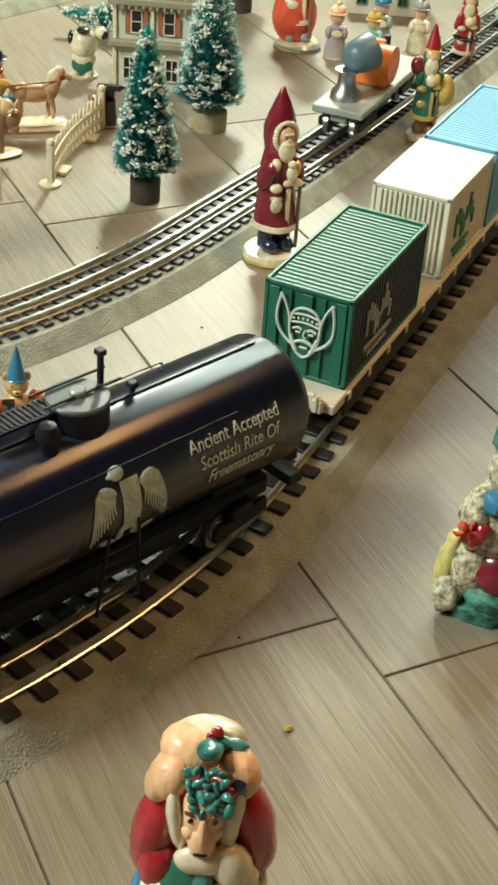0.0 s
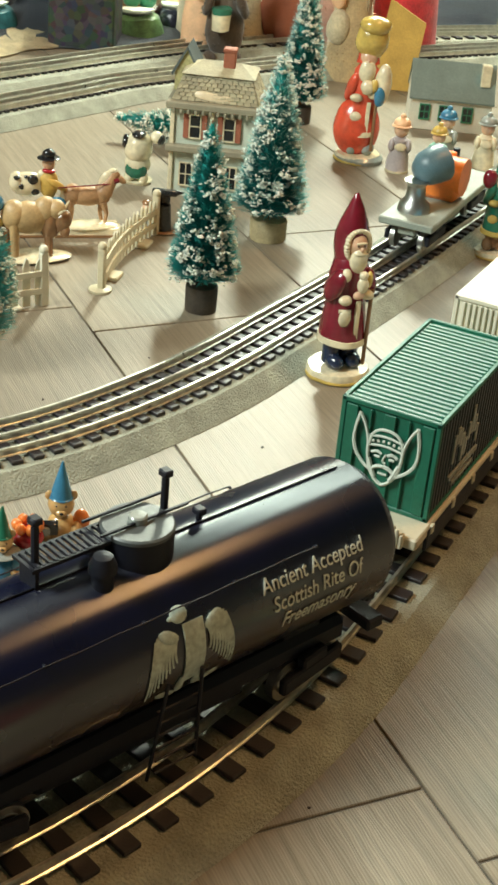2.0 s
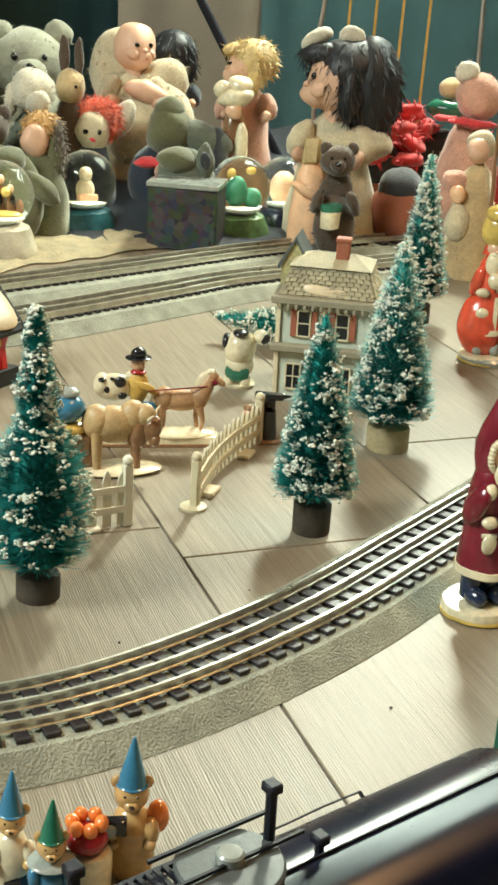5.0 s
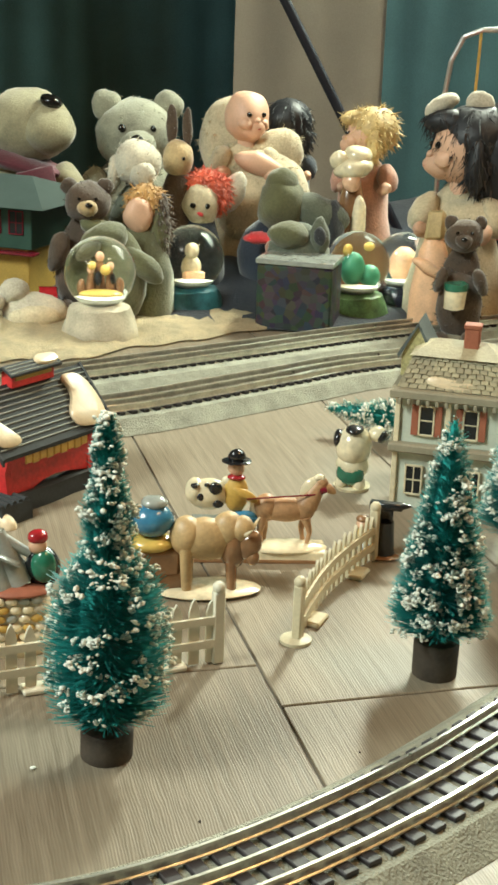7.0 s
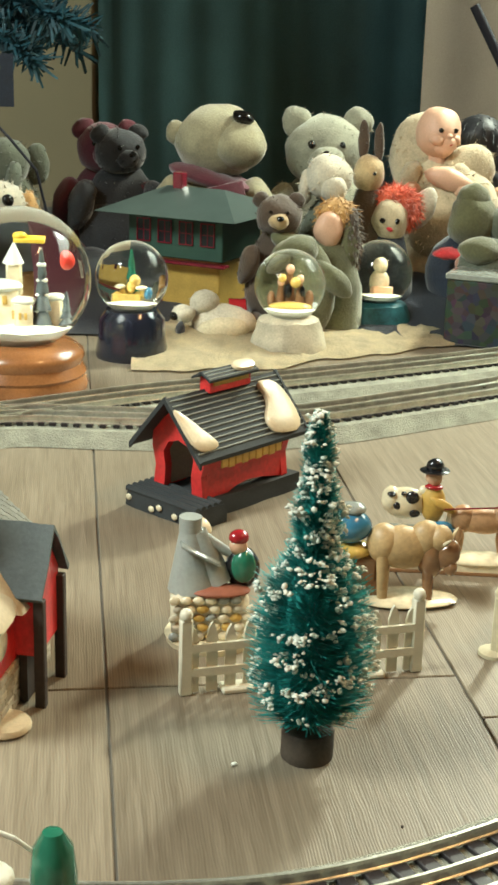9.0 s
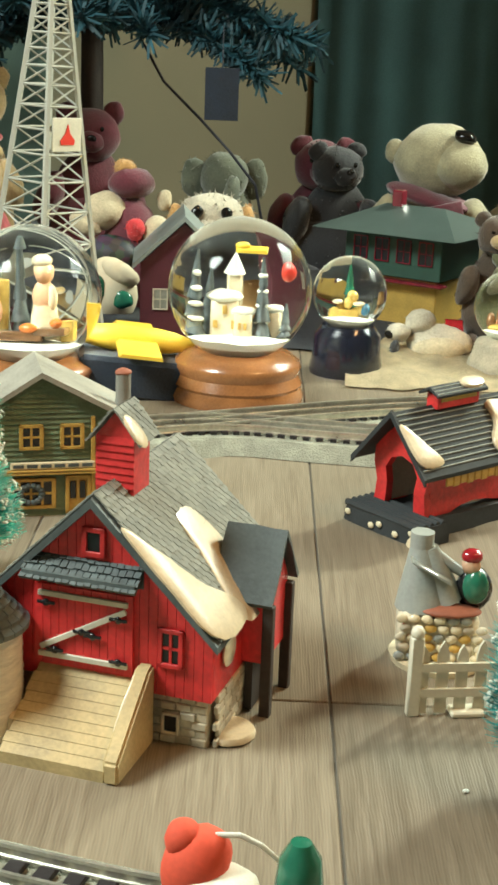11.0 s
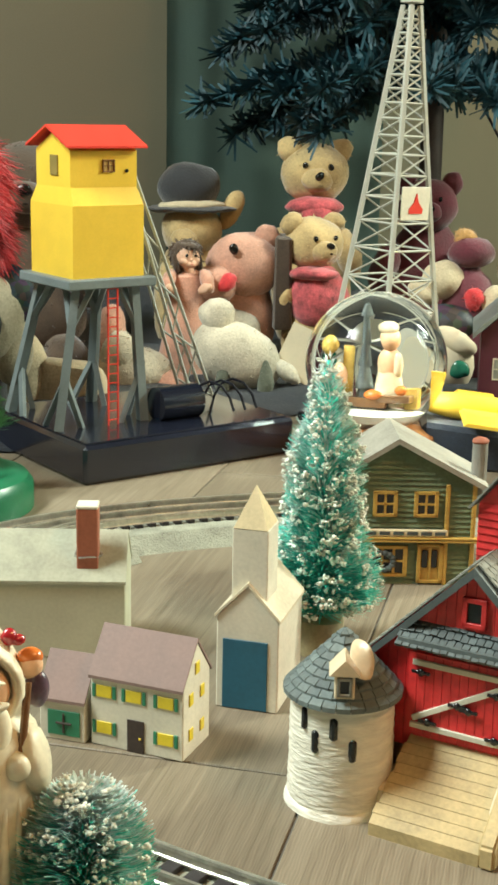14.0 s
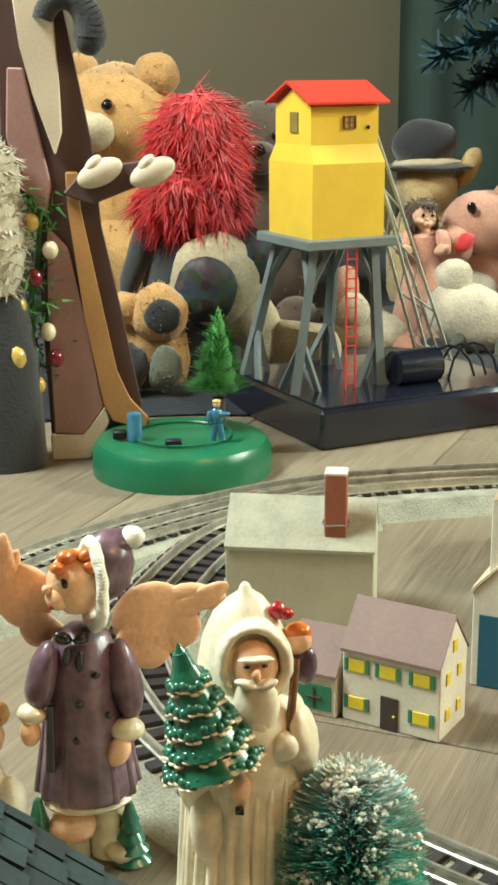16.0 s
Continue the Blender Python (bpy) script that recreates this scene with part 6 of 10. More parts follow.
NAVYB = glazed("navy_boot_glaze", (0.012, 0.022, 0.055))
hs = [("l", CREAM, [(0.165, 0), (0.17, 0.02), (0.16, 0.055), (0.01, 0.06)], (0, 0, 0)), ("l", GOLD, [(0.172, 0.004), (0.176, 0.012), (0.172, 0.022), (0.01, 0.022)], (0, 0, 0)),
      ("e", NAVYB, (-0.045, -0.035, 0.095), (0.045, 0.07, 0.045)), ("e", NAVYB, (0.055, -0.035, 0.095), (0.045, 0.07, 0.045)), ("c", NAVYB, (-0.045, 0.01, 0.08), (-0.04, 0.01, 0.21), 0.05, 0.055), ("c", NAVYB, (0.055, 0.01, 0.08), (0.05, 0.01, 0.21), 0.05, 0.055),
      ("l", CREAM, [(0.118, 0.195), (0.132, 0.205), (0.130, 0.235), (0.11, 0.245)], (0, 0, 0)), ("l", CRIMSON, [(0.126, 0.235), (0.115, 0.34), (0.098, 0.45), (0.102, 0.57), (0.090, 0.65), (0.06, 0.69)], (0, 0, 0)),
      ("e", CRIMSON, (-0.092, -0.035, 0.53), (0.042, 0.065, 0.105), (25, 12, 0)), ("e", CRIMSON, (0.092, -0.035, 0.53), (0.042, 0.065, 0.105), (25, -12, 0)), ("e", CREAM, (-0.062, -0.105, 0.47), (0.038, 0.030, 0.028)), ("e", CREAM, (0.062, -0.105, 0.49), (0.038, 0.030, 0.028)), ("e", SKIN, (0.0, -0.125, 0.50), (0.030, 0.022, 0.022)),
      ("b", CREAM, (0.012, -0.112, 0.34), (0.026, 0.016, 0.24)), ("e", CREAM, (-0.055, -0.108, 0.37), (0.036, 0.016, 0.045)), ("c", CREAM, (-0.085, -0.09, 0.405), (-0.025, -0.11, 0.405), 0.010, 0.010),
      ("l", CRIMSON, [(0.082, 0.645), (0.092, 0.72), (0.090, 0.78), (0.074, 0.85), (0.048, 0.915), (0.026, 0.965), (0.010, 0.995), (0.004, 1.0)], (0, 0.012, 0)),
      *[("e", CREAM, (0.066 * math.cos(radians(a)), -0.058, 0.745 + 0.080 * math.sin(radians(a))), (0.014, 0.018, 0.014)) for a in range(-60, 250, 12)],
      ("e", SKIN, (0, -0.052, 0.745), (0.056, 0.045, 0.064)), ("e", SKIN, (0, -0.100, 0.738), (0.011, 0.014, 0.014)), ("e", CREAM, (0, -0.082, 0.675), (0.048, 0.034, 0.070)), ("e", CREAM, (0, -0.100, 0.712), (0.036, 0.014, 0.011)), ("e", CREAM, (0, -0.095, 0.772), (0.034, 0.010, 0.007)), ("e", BLACKC, (-0.020, -0.096, 0.757), (0.006, 0.004, 0.005)), ("e", BLACKC, (0.020, -0.096, 0.757), (0.006, 0.004, 0.005)),
      ("e", CREAM, (0.015, -0.128, 0.555), (0.032, 0.026, 0.045)), ("e", CREAM, (0.015, -0.128, 0.608), (0.024, 0.022, 0.024)), ("e", GOLD, (0.055, -0.118, 0.58), (0.018, 0.020, 0.045)), ("e", CREAM, (-0.06, -0.085, 0.60), (0.028, 0.022, 0.036)), ("c", BROWNG, (0.088, -0.098, 0.09), (0.090, -0.10, 0.52), 0.011, 0.011)]
figure("santa_figurine", "glazed Santa figurine in a crimson hooded robe on a cream disc", "figurine", -0.1395, 0.207, 52, 0.124, hs, "santa figurines", amp=0.005, freq=13)
ORANGERED = glazed("orange_red_glaze", (0.62, 0.075, 0.035))
rs = robed_santa(ORANGERED, CREAM, CREAM, GREYG)
rs += [("l", GREYG, [(0.17, 0), (0.18, 0.03), (0.16, 0.05), (0.01, 0.05)], (0.01, 0, 0)), ("e", ORANGERED, (-0.03, 0, 0.24), (0.17, 0.13, 0.22)), ("e", GOLD, (0.01, -0.01, 0.86), (0.12, 0.10, 0.13)), ("e", GOLD, (0.02, -0.02, 0.96), (0.11, 0.10, 0.07)), ("e", CREAM, (0.12, -0.08, 0.58), (0.06, 0.06, 0.14)), ("e", BLUEG, (0.10, -0.13, 0.50), (0.04, 0.03, 0.07))]
figure("santa_figurine", "glazed Santa figurine in orange-red robe with golden hat", "figurine", -0.321, 0.640, 25, 0.132, rs, "santa figurines")
gs = robed_santa(GREENG, GOLD, CREAM, BROWNG)
gs += [("e", CRIMSON, (-0.12, -0.06, 0.66), (0.06, 0.05, 0.08)), ("e", GOLD, (0.14, -0.04, 0.45), (0.09, 0.08, 0.14)), ("c", RED, (0, 0.0, 0.80), (0, 0.02, 1.0), 0.07, 0.01)]
figure("soldier_figurine", "gold and green old-world figurine on a cream base", "figurine", -0.129, 0.484, 22, 0.098, gs, "santa figurines")
figure("santa_figurine", "small Santa figurine in a green cap and red coat", "figurine", -0.159, 0.675, 18, 0.090, robed_santa(RED, CREAM, CREAM, BLACKC) + [("c", GREENG, (0, 0.0, 0.78), (0, 0.02, 1.02), 0.09, 0.01), ("e", BLACKC, (0, -0.02, 0.36), (0.14, 0.13, 0.04))], "santa figurines")


def caroler(coat, hat):
    return [("l", CREAM, [(0.20, 0), (0.21, 0.04), (0.01, 0.05)], (0, 0, 0)), ("l", coat, [(0.20, 0.04), (0.19, 0.2), (0.14, 0.45), (0.15, 0.55), (0.06, 0.62)], (0, 0, 0)), ("e", coat, (-0.14, -0.06, 0.46), (0.06, 0.09, 0.12)), ("e", coat, (0.14, -0.06, 0.46), (0.06, 0.09, 0.12)), ("e", CREAM, (0, -0.17, 0.46), (0.10, 0.02, 0.07)), ("e", SKIN, (0, -0.02, 0.72), (0.125, 0.12, 0.13)), ("e", hat, (0, 0.01, 0.82), (0.15, 0.15, 0.11)), ("e", hat, (0, -0.01, 0.79), (0.17, 0.17, 0.03)), ("e", hat, (0.0, 0.0, 0.95), (0.05, 0.05, 0.05))]


figure("caroler_figurine", "small child caroler figurine in a lilac coat and pink cap", "figurine", -0.277, 0.634, 25, 0.055, caroler(mat("lilac_glaze", (0.42, 0.36, 0.36), 0.3), PEACH), "caroler figurines")
figure("caroler_figurine", "small child caroler figurine in a mint coat and yellow cap", "figurine", -0.245, 0.650, 22, 0.050, caroler(mat("mint_glaze", (0.28, 0.55, 0.42), 0.3), GOLD), "caroler figurines")
figure("caroler_figurine", "small child caroler figurine in a grey coat and blue cap", "figurine", -0.252, 0.690, 20, 0.056, caroler(GREYG, BLUEG), "caroler figurines")
figure("caroler_figurine", "small child caroler figurine in a white coat", "figurine", -0.215, 0.700, 20, 0.055, caroler(CREAM, GREYG), "caroler figurines")


CLAY = glazed("honey_clay", (0.55, 0.33, 0.13))


def gnome(coat, hat, extra=()):
    return [("l", coat, [(0.13, 0), (0.16, 0.10), (0.15, 0.30), (0.10, 0.46), (0.04, 0.50)], (0, 0, 0)), ("e", coat, (-0.13, -0.06, 0.34), (0.055, 0.08, 0.11)), ("e", coat, (0.13, -0.06, 0.34), (0.055, 0.08, 0.11)), ("e", CLAY, (-0.12, -0.12, 0.28), (0.045, 0.045, 0.04)), ("e", CLAY, (0.12, -0.12, 0.28), (0.045, 0.045, 0.04)), ("e", CLAY, (0, -0.01, 0.60), (0.115, 0.11, 0.12)), ("e", CLAY, (-0.10, 0.0, 0.68), (0.04, 0.025, 0.045)), ("e", CLAY, (0.10, 0.0, 0.68), (0.04, 0.025, 0.045)), ("e", CLAY, (0, -0.10, 0.56), (0.05, 0.045, 0.04)), ("e", BLACKC, (0, -0.14, 0.575), (0.018, 0.012, 0.012)), ("e", BLACKC, (-0.04, -0.105, 0.63), (0.01, 0.008, 0.01)), ("e", BLACKC, (0.04, -0.105, 0.63), (0.01, 0.008, 0.01)), ("c", hat, (0, 0, 0.66), (0.01, 0.02, 1.0), 0.105, 0.010), ("e", hat, (0, 0, 0.67), (0.11, 0.11, 0.022)), *extra]


figure("bear_figurine", "glazed bear figurine with a blue cap, camera and red pack", "figurine", -0.1625, -0.074, 35, 0.058, gnome(CLAY, BLUEG, (("e", ORANGE, (0.17, 0.02, 0.40), (0.075, 0.08, 0.12)), ("b", BLACKC, (-0.10, -0.16, 0.45), (0.15, 0.08, 0.12)), ("c", GREYG, (-0.13, -0.19, 0.45), (-0.13, -0.225, 0.45), 0.045, 0.04))), "bear figurines")
figure("bear_figurine", "glazed bear figurine with a green cap and ruffled collar", "figurine", -0.172, -0.109, 38, 0.047, gnome(BLUEG, GREENG, (("e", GREYG, (0, -0.02, 0.47), (0.19, 0.17, 0.035)),)), "bear figurines")
figure("drum_figurine", "small glazed cake with a red band and orange top", "figurine", -0.168, -0.094, 37, 0.034, [("l", CREAM, [(0.24, 0), (0.28, 0.06), (0.28, 0.5), (0.25, 0.56), (0.01, 0.58)], (0, 0, 0)), ("e", RED, (0, 0, 0.70), (0.24, 0.24, 0.16)), *[("e", ORANGE, (0.16 * math.cos(a), 0.16 * math.sin(a), 0.90), (0.08, 0.08, 0.09)) for a in range(7)]], "bear figurines")
figure("bear_figurine", "glazed bear figurine with a blue cap in a cream coat", "figurine", -0.192, -0.108, 40, 0.050, gnome(CREAM, BLUEG, (("e", BLACKC, (0.02, -0.06, 0.12), (0.14, 0.11, 0.12)),)), "bear figurines")

VERM = mat("vermilion_felt", (0.72, 0.09, 0.045), 0.8, var=0.15)
# seated figurine with a holly crown
TANFUR = mat("tan_sculpted_fur", (0.74, 0.42, 0.22), 0.45, var=0.3, scale=60, bump=0.9, fine=330, stretch=0.35, coat=0.2)
HOLLY = glazed("teal_holly_glaze", (0.045, 0.20, 0.17), var=0.6, scale=150)
holly = [
    ("l", CREAM, [(0.20, 0), (0.24, 0.05), (0.22, 0.35), (0.15, 0.6), (0.08, 0.68)], (0, 0, 0)),
    ("e", RED, (-0.215, -0.03, 0.62), (0.105, 0.125, 0.20), (8, 16, 0)), ("e", RED, (0.225, -0.02, 0.64), (0.105, 0.130, 0.21), (8, -16, 0)),
    ("e", RED, (-0.185, -0.12, 0.53), (0.10, 0.09, 0.10), (0, 20, 0)), ("e", RED, (0, 0.06, 0.55), (0.23, 0.18, 0.24)),
    ("e", CREAM, (-0.155, -0.185, 0.455), (0.085, 0.075, 0.065), (0, 10, 0)), ("e", GREENG, (-0.03, -0.155, 0.42), (0.20, 0.11, 0.20)), ("e", HOLLY, (0.015, -0.225, 0.52), (0.055, 0.05, 0.10)), ("e", NAVYB, (0.14, -0.14, 0.36), (0.11, 0.10, 0.16)),
    ("e", CREAM, (-0.23, -0.13, 0.36), (0.06, 0.07, 0.13)), ("e", BLUEG, (-0.27, -0.10, 0.34), (0.05, 0.06, 0.14)), ("e", ANTIQ, (0.25, -0.06, 0.38), (0.06, 0.10, 0.18)),
    ("e", PEACH, (0.0, -0.14, 0.775), (0.105, 0.090, 0.135)), ("e", PEACH, (0.0, -0.205, 0.715), (0.062, 0.055, 0.075)), ("e", PEACH, (0.0, -0.235, 0.765), (0.024, 0.028, 0.065)), ("e", PEACH, (-0.055, -0.195, 0.75), (0.035, 0.03, 0.03)), ("e", PEACH, (0.055, -0.195, 0.75), (0.035, 0.03, 0.03)),
    ("e", BROWNG, (-0.052, -0.208, 0.832), (0.034, 0.012, 0.008), (0, 14, 0)), ("e", BROWNG, (0.052, -0.208, 0.832), (0.034, 0.012, 0.008), (0, -14, 0)), ("e", BLACKC, (-0.050, -0.215, 0.812), (0.014, 0.008, 0.009)), ("e", BLACKC, (0.050, -0.215, 0.812), (0.014, 0.008, 0.009)), ("e", BLACKC, (0.0, -0.256, 0.695), (0.034, 0.008, 0.006)),
    ("e", CREAM, (-0.115, -0.145, 0.755), (0.040, 0.055, 0.135), (0, -12, 0)), ("e", CREAM, (0.125, -0.135, 0.760), (0.046, 0.060, 0.140), (0, 12, 0)), ("e", CREAM, (0.0, -0.200, 0.630), (0.125, 0.065, 0.055)), ("e", CREAM, (0.135, -0.190, 0.600), (0.105, 0.080, 0.085), (0, 25, 0)), ("e", CREAM, (0.195, -0.175, 0.535), (0.070, 0.070, 0.070)),
    ("e", PEACH, (0.085, -0.255, 0.505), (0.050, 0.045, 0.055)), *[("e", PEACH, (0.055 + 0.024 * q, -0.288, 0.500 + 0.010 * math.sin(q)), (0.012, 0.020, 0.034)) for q in range(4)],
    ("e", TANFUR, (-0.150, -0.050, 0.880), (0.105, 0.110, 0.075), (0, -18, 0)), ("e", TANFUR, (0.150, -0.045, 0.895), (0.098, 0.105, 0.078), (0, 18, 0)), ("e", TANFUR, (-0.060, 0.045, 0.935), (0.150, 0.130, 0.070)), ("e", CREAM, (0.0, 0.085, 0.945), (0.175, 0.110, 0.062)), ("e", TANFUR, (-0.205, -0.06, 0.845), (0.062, 0.080, 0.062)),
    ("e", HOLLY, (0.010, -0.040, 0.985), (0.062, 0.120, 0.036), (-22, 0, 0)), ("e", HOLLY, (0.110, 0.005, 0.985), (0.070, 0.026, 0.016), (0, 10, 0)),
    *[("e", HOLLY, (-0.075 + 0.036 * (q % 5) + 0.012 * (q // 5), -0.135 - 0.024 * (q // 5), 0.955 - 0.034 * (q // 5) + 0.010 * math.sin(q * 2.3)), (0.032, 0.020, 0.015), (30 * math.cos(q * 1.7), 35 * math.sin(q * 2.9), 60 * q)) for q in range(20)],
    ("e", CRIMSON, (0.105, -0.150, 0.892), (0.040, 0.030, 0.026)), ("e", NAVYB, (0.145, -0.130, 0.905), (0.034, 0.030, 0.030)), ("e", HOLLY, (0.165, -0.115, 0.890), (0.030, 0.034, 0.032)), ("e", RED, (0.035, 0.020, 1.012), (0.030, 0.030, 0.022)), ("e", RED, (0.010, 0.000, 1.006), (0.020, 0.020, 0.018)),
]
figure("holly_figurine", "glazed red-coated figurine with a holly crown and tan curls", "figurine", 0.0815, -0.317, 25, 0.110, holly, amp=0.008, freq=17, slim=0.68)
# patched figurine holding a poinsettia
figure("poinsettia_figurine", "speckled cream figurine in patchwork with a red poinsettia", "figurine", 0.112, -0.077, 20, 0.113, [
    ("l", ANTIQG, [(0.20, 0), (0.21, 0.08), (0.01, 0.10)], (0, 0, 0)), ("e", ANTIQ, (-0.10, -0.02, 0.22), (0.13, 0.14, 0.18)), ("e", CRIMSON, (0.05, -0.08, 0.24), (0.16, 0.13, 0.12)), ("e", ANTIQG, (0.02, -0.12, 0.12), (0.15, 0.10, 0.08)),
    ("e", ANTIQ, (0.0, 0, 0.45), (0.17, 0.15, 0.22)), ("e", ANTIQ, (-0.12, -0.06, 0.48), (0.08, 0.10, 0.16)), ("e", BLUEG, (0.02, -0.10, 0.60), (0.13, 0.09, 0.06)), ("e", ANTIQ, (0.02, -0.02, 0.72), (0.12, 0.12, 0.13)), ("e", ANTIQG, (0.02, 0, 0.86), (0.12, 0.12, 0.10)), ("e", RED, (0, -0.05, 0.95), (0.05, 0.05, 0.045)),
    ("e", RED, (-0.13, -0.14, 0.44), (0.06, 0.03, 0.05)), ("e", RED, (-0.09, -0.16, 0.48), (0.05, 0.03, 0.035)), ("e", mat("yellowed_cream_resin", (0.66, 0.56, 0.20), 0.5, var=0.3, scale=120), (-0.215, -0.03, 0.24), (0.05, 0.07, 0.16), (0, 12, 0)), *[("e", VERM, (-0.165 + 0.035 * math.cos(q * 1.05), -0.165, 0.475 + 0.035 * math.sin(q * 1.05)), (0.026, 0.014, 0.012), (0, -60 * q, 0)) for q in range(6)], ("e", ANTIQ, (-0.2, -0.1, 0.1), (0.07, 0.08, 0.09)),
], amp=0.018, freq=16, slim=0.85)
# red capped Santa head with a hanging loop, and a green topped one
figure("santa_ornament", "small Santa ornament with an orange-red cap and white loop", "figurine", -0.292, -0.1347, 50, 0.0757, [
    ("l", RED, [(0.24, 0), (0.26, 0.2), (0.20, 0.5), (0.1, 0.6)], (0, 0, 0)), ("e", SKIN, (0, -0.04, 0.70), (0.20, 0.18, 0.18)), ("e", SNOW, (0, -0.12, 0.56), (0.22, 0.14, 0.17)), ("e", SNOW, (0.06, -0.05, 0.82), (0.23, 0.19, 0.06)), ("e", VERM, (-0.05, 0.02, 0.88), (0.20, 0.17, 0.14), (0, -25, 0)), ("e", VERM, (-0.12, 0.02, 0.98), (0.10, 0.10, 0.08)),
    *[("c", SNOW, (0.35 * math.cos(radians(a)) + 0.12, 0.0, 0.72 + 0.30 * math.sin(radians(a))), (0.35 * math.cos(radians(a + 20)) + 0.12, 0.0, 0.72 + 0.30 * math.sin(radians(a + 20))), 0.012, 0.012) for a in range(0, 160, 20)]], "santa figurines", amp=0.008, slim=0.74)
figure("bottle_stopper_figurine", "small figurine with a rounded dark green top", "figurine", -0.2747, -0.1129, 50, 0.0762, [("l", GREENG, [(0.14, 0), (0.14, 0.8), (0.12, 0.92), (0.06, 0.99), (0.005, 1.0)], (0, 0, 0)), ("e", CREAM, (0, -0.08, 0.3), (0.13, 0.1, 0.2))], amp=0.004, slim=0.69)
# ivory Santa with a tiered tree
iv = [("l", IVORY, [(0.185, 0), (0.18, 0.10), (0.160, 0.30), (0.155, 0.48), (0.165, 0.60), (0.150, 0.69), (0.10, 0.76), (0.05, 0.80)], (0, 0, 0))]
for k in range(26):
    a = 2 * math.pi * k / 26 + 0.05 * math.sin(k * 5)
    iv.append(("c", IVORY, (0.178 * math.cos(a), 0.178 * math.sin(a), 0.005), (0.152 * math.cos(a + 0.05), 0.152 * math.sin(a + 0.05), 0.55 + 0.06 * math.sin(k * 3)), 0.020, 0.008))
iv += [("l", IVORY, [(0.125, 0.735), (0.122, 0.80), (0.108, 0.87), (0.080, 0.93), (0.045, 0.975), (0.018, 0.995), (0.012, 1.01), (0.004, 1.015)], (0.0, 0.025, 0)), ("e", PEACH, (0.022, -0.075, 0.835), (0.060, 0.048, 0.068)), ("e", PEACH, (0.024, -0.126, 0.832), (0.013, 0.016, 0.018)), ("e", IVORY, (0.022, -0.118, 0.868), (0.046, 0.012, 0.008)),
       ("e", IVORY, (0.024, -0.108, 0.735), (0.056, 0.040, 0.092)), ("e", IVORY, (0.024, -0.118, 0.690), (0.036, 0.030, 0.075)), ("e", IVORY, (0.0, -0.128, 0.806), (0.032, 0.018, 0.013), (0, 18, 0)), ("e", IVORY, (0.048, -0.128, 0.806), (0.032, 0.018, 0.013), (0, -18, 0)),
       ("e", BLACKC, (0.0, -0.120, 0.852), (0.008, 0.005, 0.004)), ("e", BLACKC, (0.045, -0.120, 0.852), (0.008, 0.005, 0.004)),
       ("e", IVORY, (0.135, -0.045, 0.615), (0.050, 0.085, 0.115), (25, -8, 0)), ("e", IVORY, (0.095, -0.125, 0.640), (0.035, 0.038, 0.038)), ("e", IVORY, (-0.125, -0.06, 0.56), (0.055, 0.09, 0.14), (20, 6, 0)), ("e", IVORY, (-0.10, -0.12, 0.42), (0.045, 0.05, 0.10)), ("e", PEACH, (-0.018, -0.165, 0.545), (0.026, 0.028, 0.045)), ("b", BLACKC, (-0.022, -0.185, 0.495), (0.022, 0.014, 0.022)),
       ("c", BROWNG, (0.10, -0.13, 0.62), (0.125, -0.05, 0.84), 0.011, 0.010), ("e", PEACH, (0.135, 0.0, 0.865), (0.032, 0.03, 0.036)), ("e", ORANGE, (0.135, 0.005, 0.885), (0.034, 0.03, 0.024)), ("e", PURPLE, (0.15, 0.0, 0.80), (0.034, 0.036, 0.055)), ("e", RED, (0.082, 0.0, 0.945), (0.022, 0.018, 0.024)), ("e", RED, (0.104, 0.0, 0.938), (0.018, 0.016, 0.016)),
       ("e", RED, (-0.02, -0.155, 0.10), (0.034, 0.04, 0.12))]
for a in range(-60, 244, 4):
    iv.append(("e", IVORY, (0.022 + 0.080 * math.cos(radians(a)), -0.062, 0.838 + 0.096 * math.sin(radians(a))), (0.017, 0.036, 0.017)))
foot, tip = Vector((-0.085, -0.150, 0.612)), Vector((-0.160, -0.145, 0.895))
up = (tip - foot).normalized()
sx, sy = Vector((up.z, 0, -up.x)).normalized(), Vector((0, 1, 0))
for k in range(5):
    c, r = foot + (tip - foot) * (k * 0.185), 0.120 - k * 0.0185
    iv.append(("c", GREENG, tuple(c), tuple(c + up * (0.100 - 0.004 * k)), r * 0.96, r * 0.40))
    n = 34 - 4 * k
    for j in range(n):
        a = 2 * math.pi * j / n
        wave = 0.5 + 0.5 * math.cos(a * (9 - k))
        p = c + (sx * math.cos(a) + sy * 0.8 * math.sin(a)) * r * (0.97 + 0.07 * wave) - up * (0.012 * wave)
        iv.append(("e", CREAM, tuple(p), (0.0135, 0.0135, 0.0062)))
        iv.append(("e", GREENG, tuple(p + up * 0.013 - (p - c) * 0.05), (0.0145, 0.0145, 0.014)))
iv.append(("c", GREENG, tuple(tip - up * 0.060), tuple(tip + up * 0.030), 0.044, 0.003))
figure("santa_figurine", "ivory robed Santa figurine holding a green tiered tree", "figurine", -0.4613, -0.2692, 76, 0.1265, iv, "santa figurines", amp=0.005, freq=14)
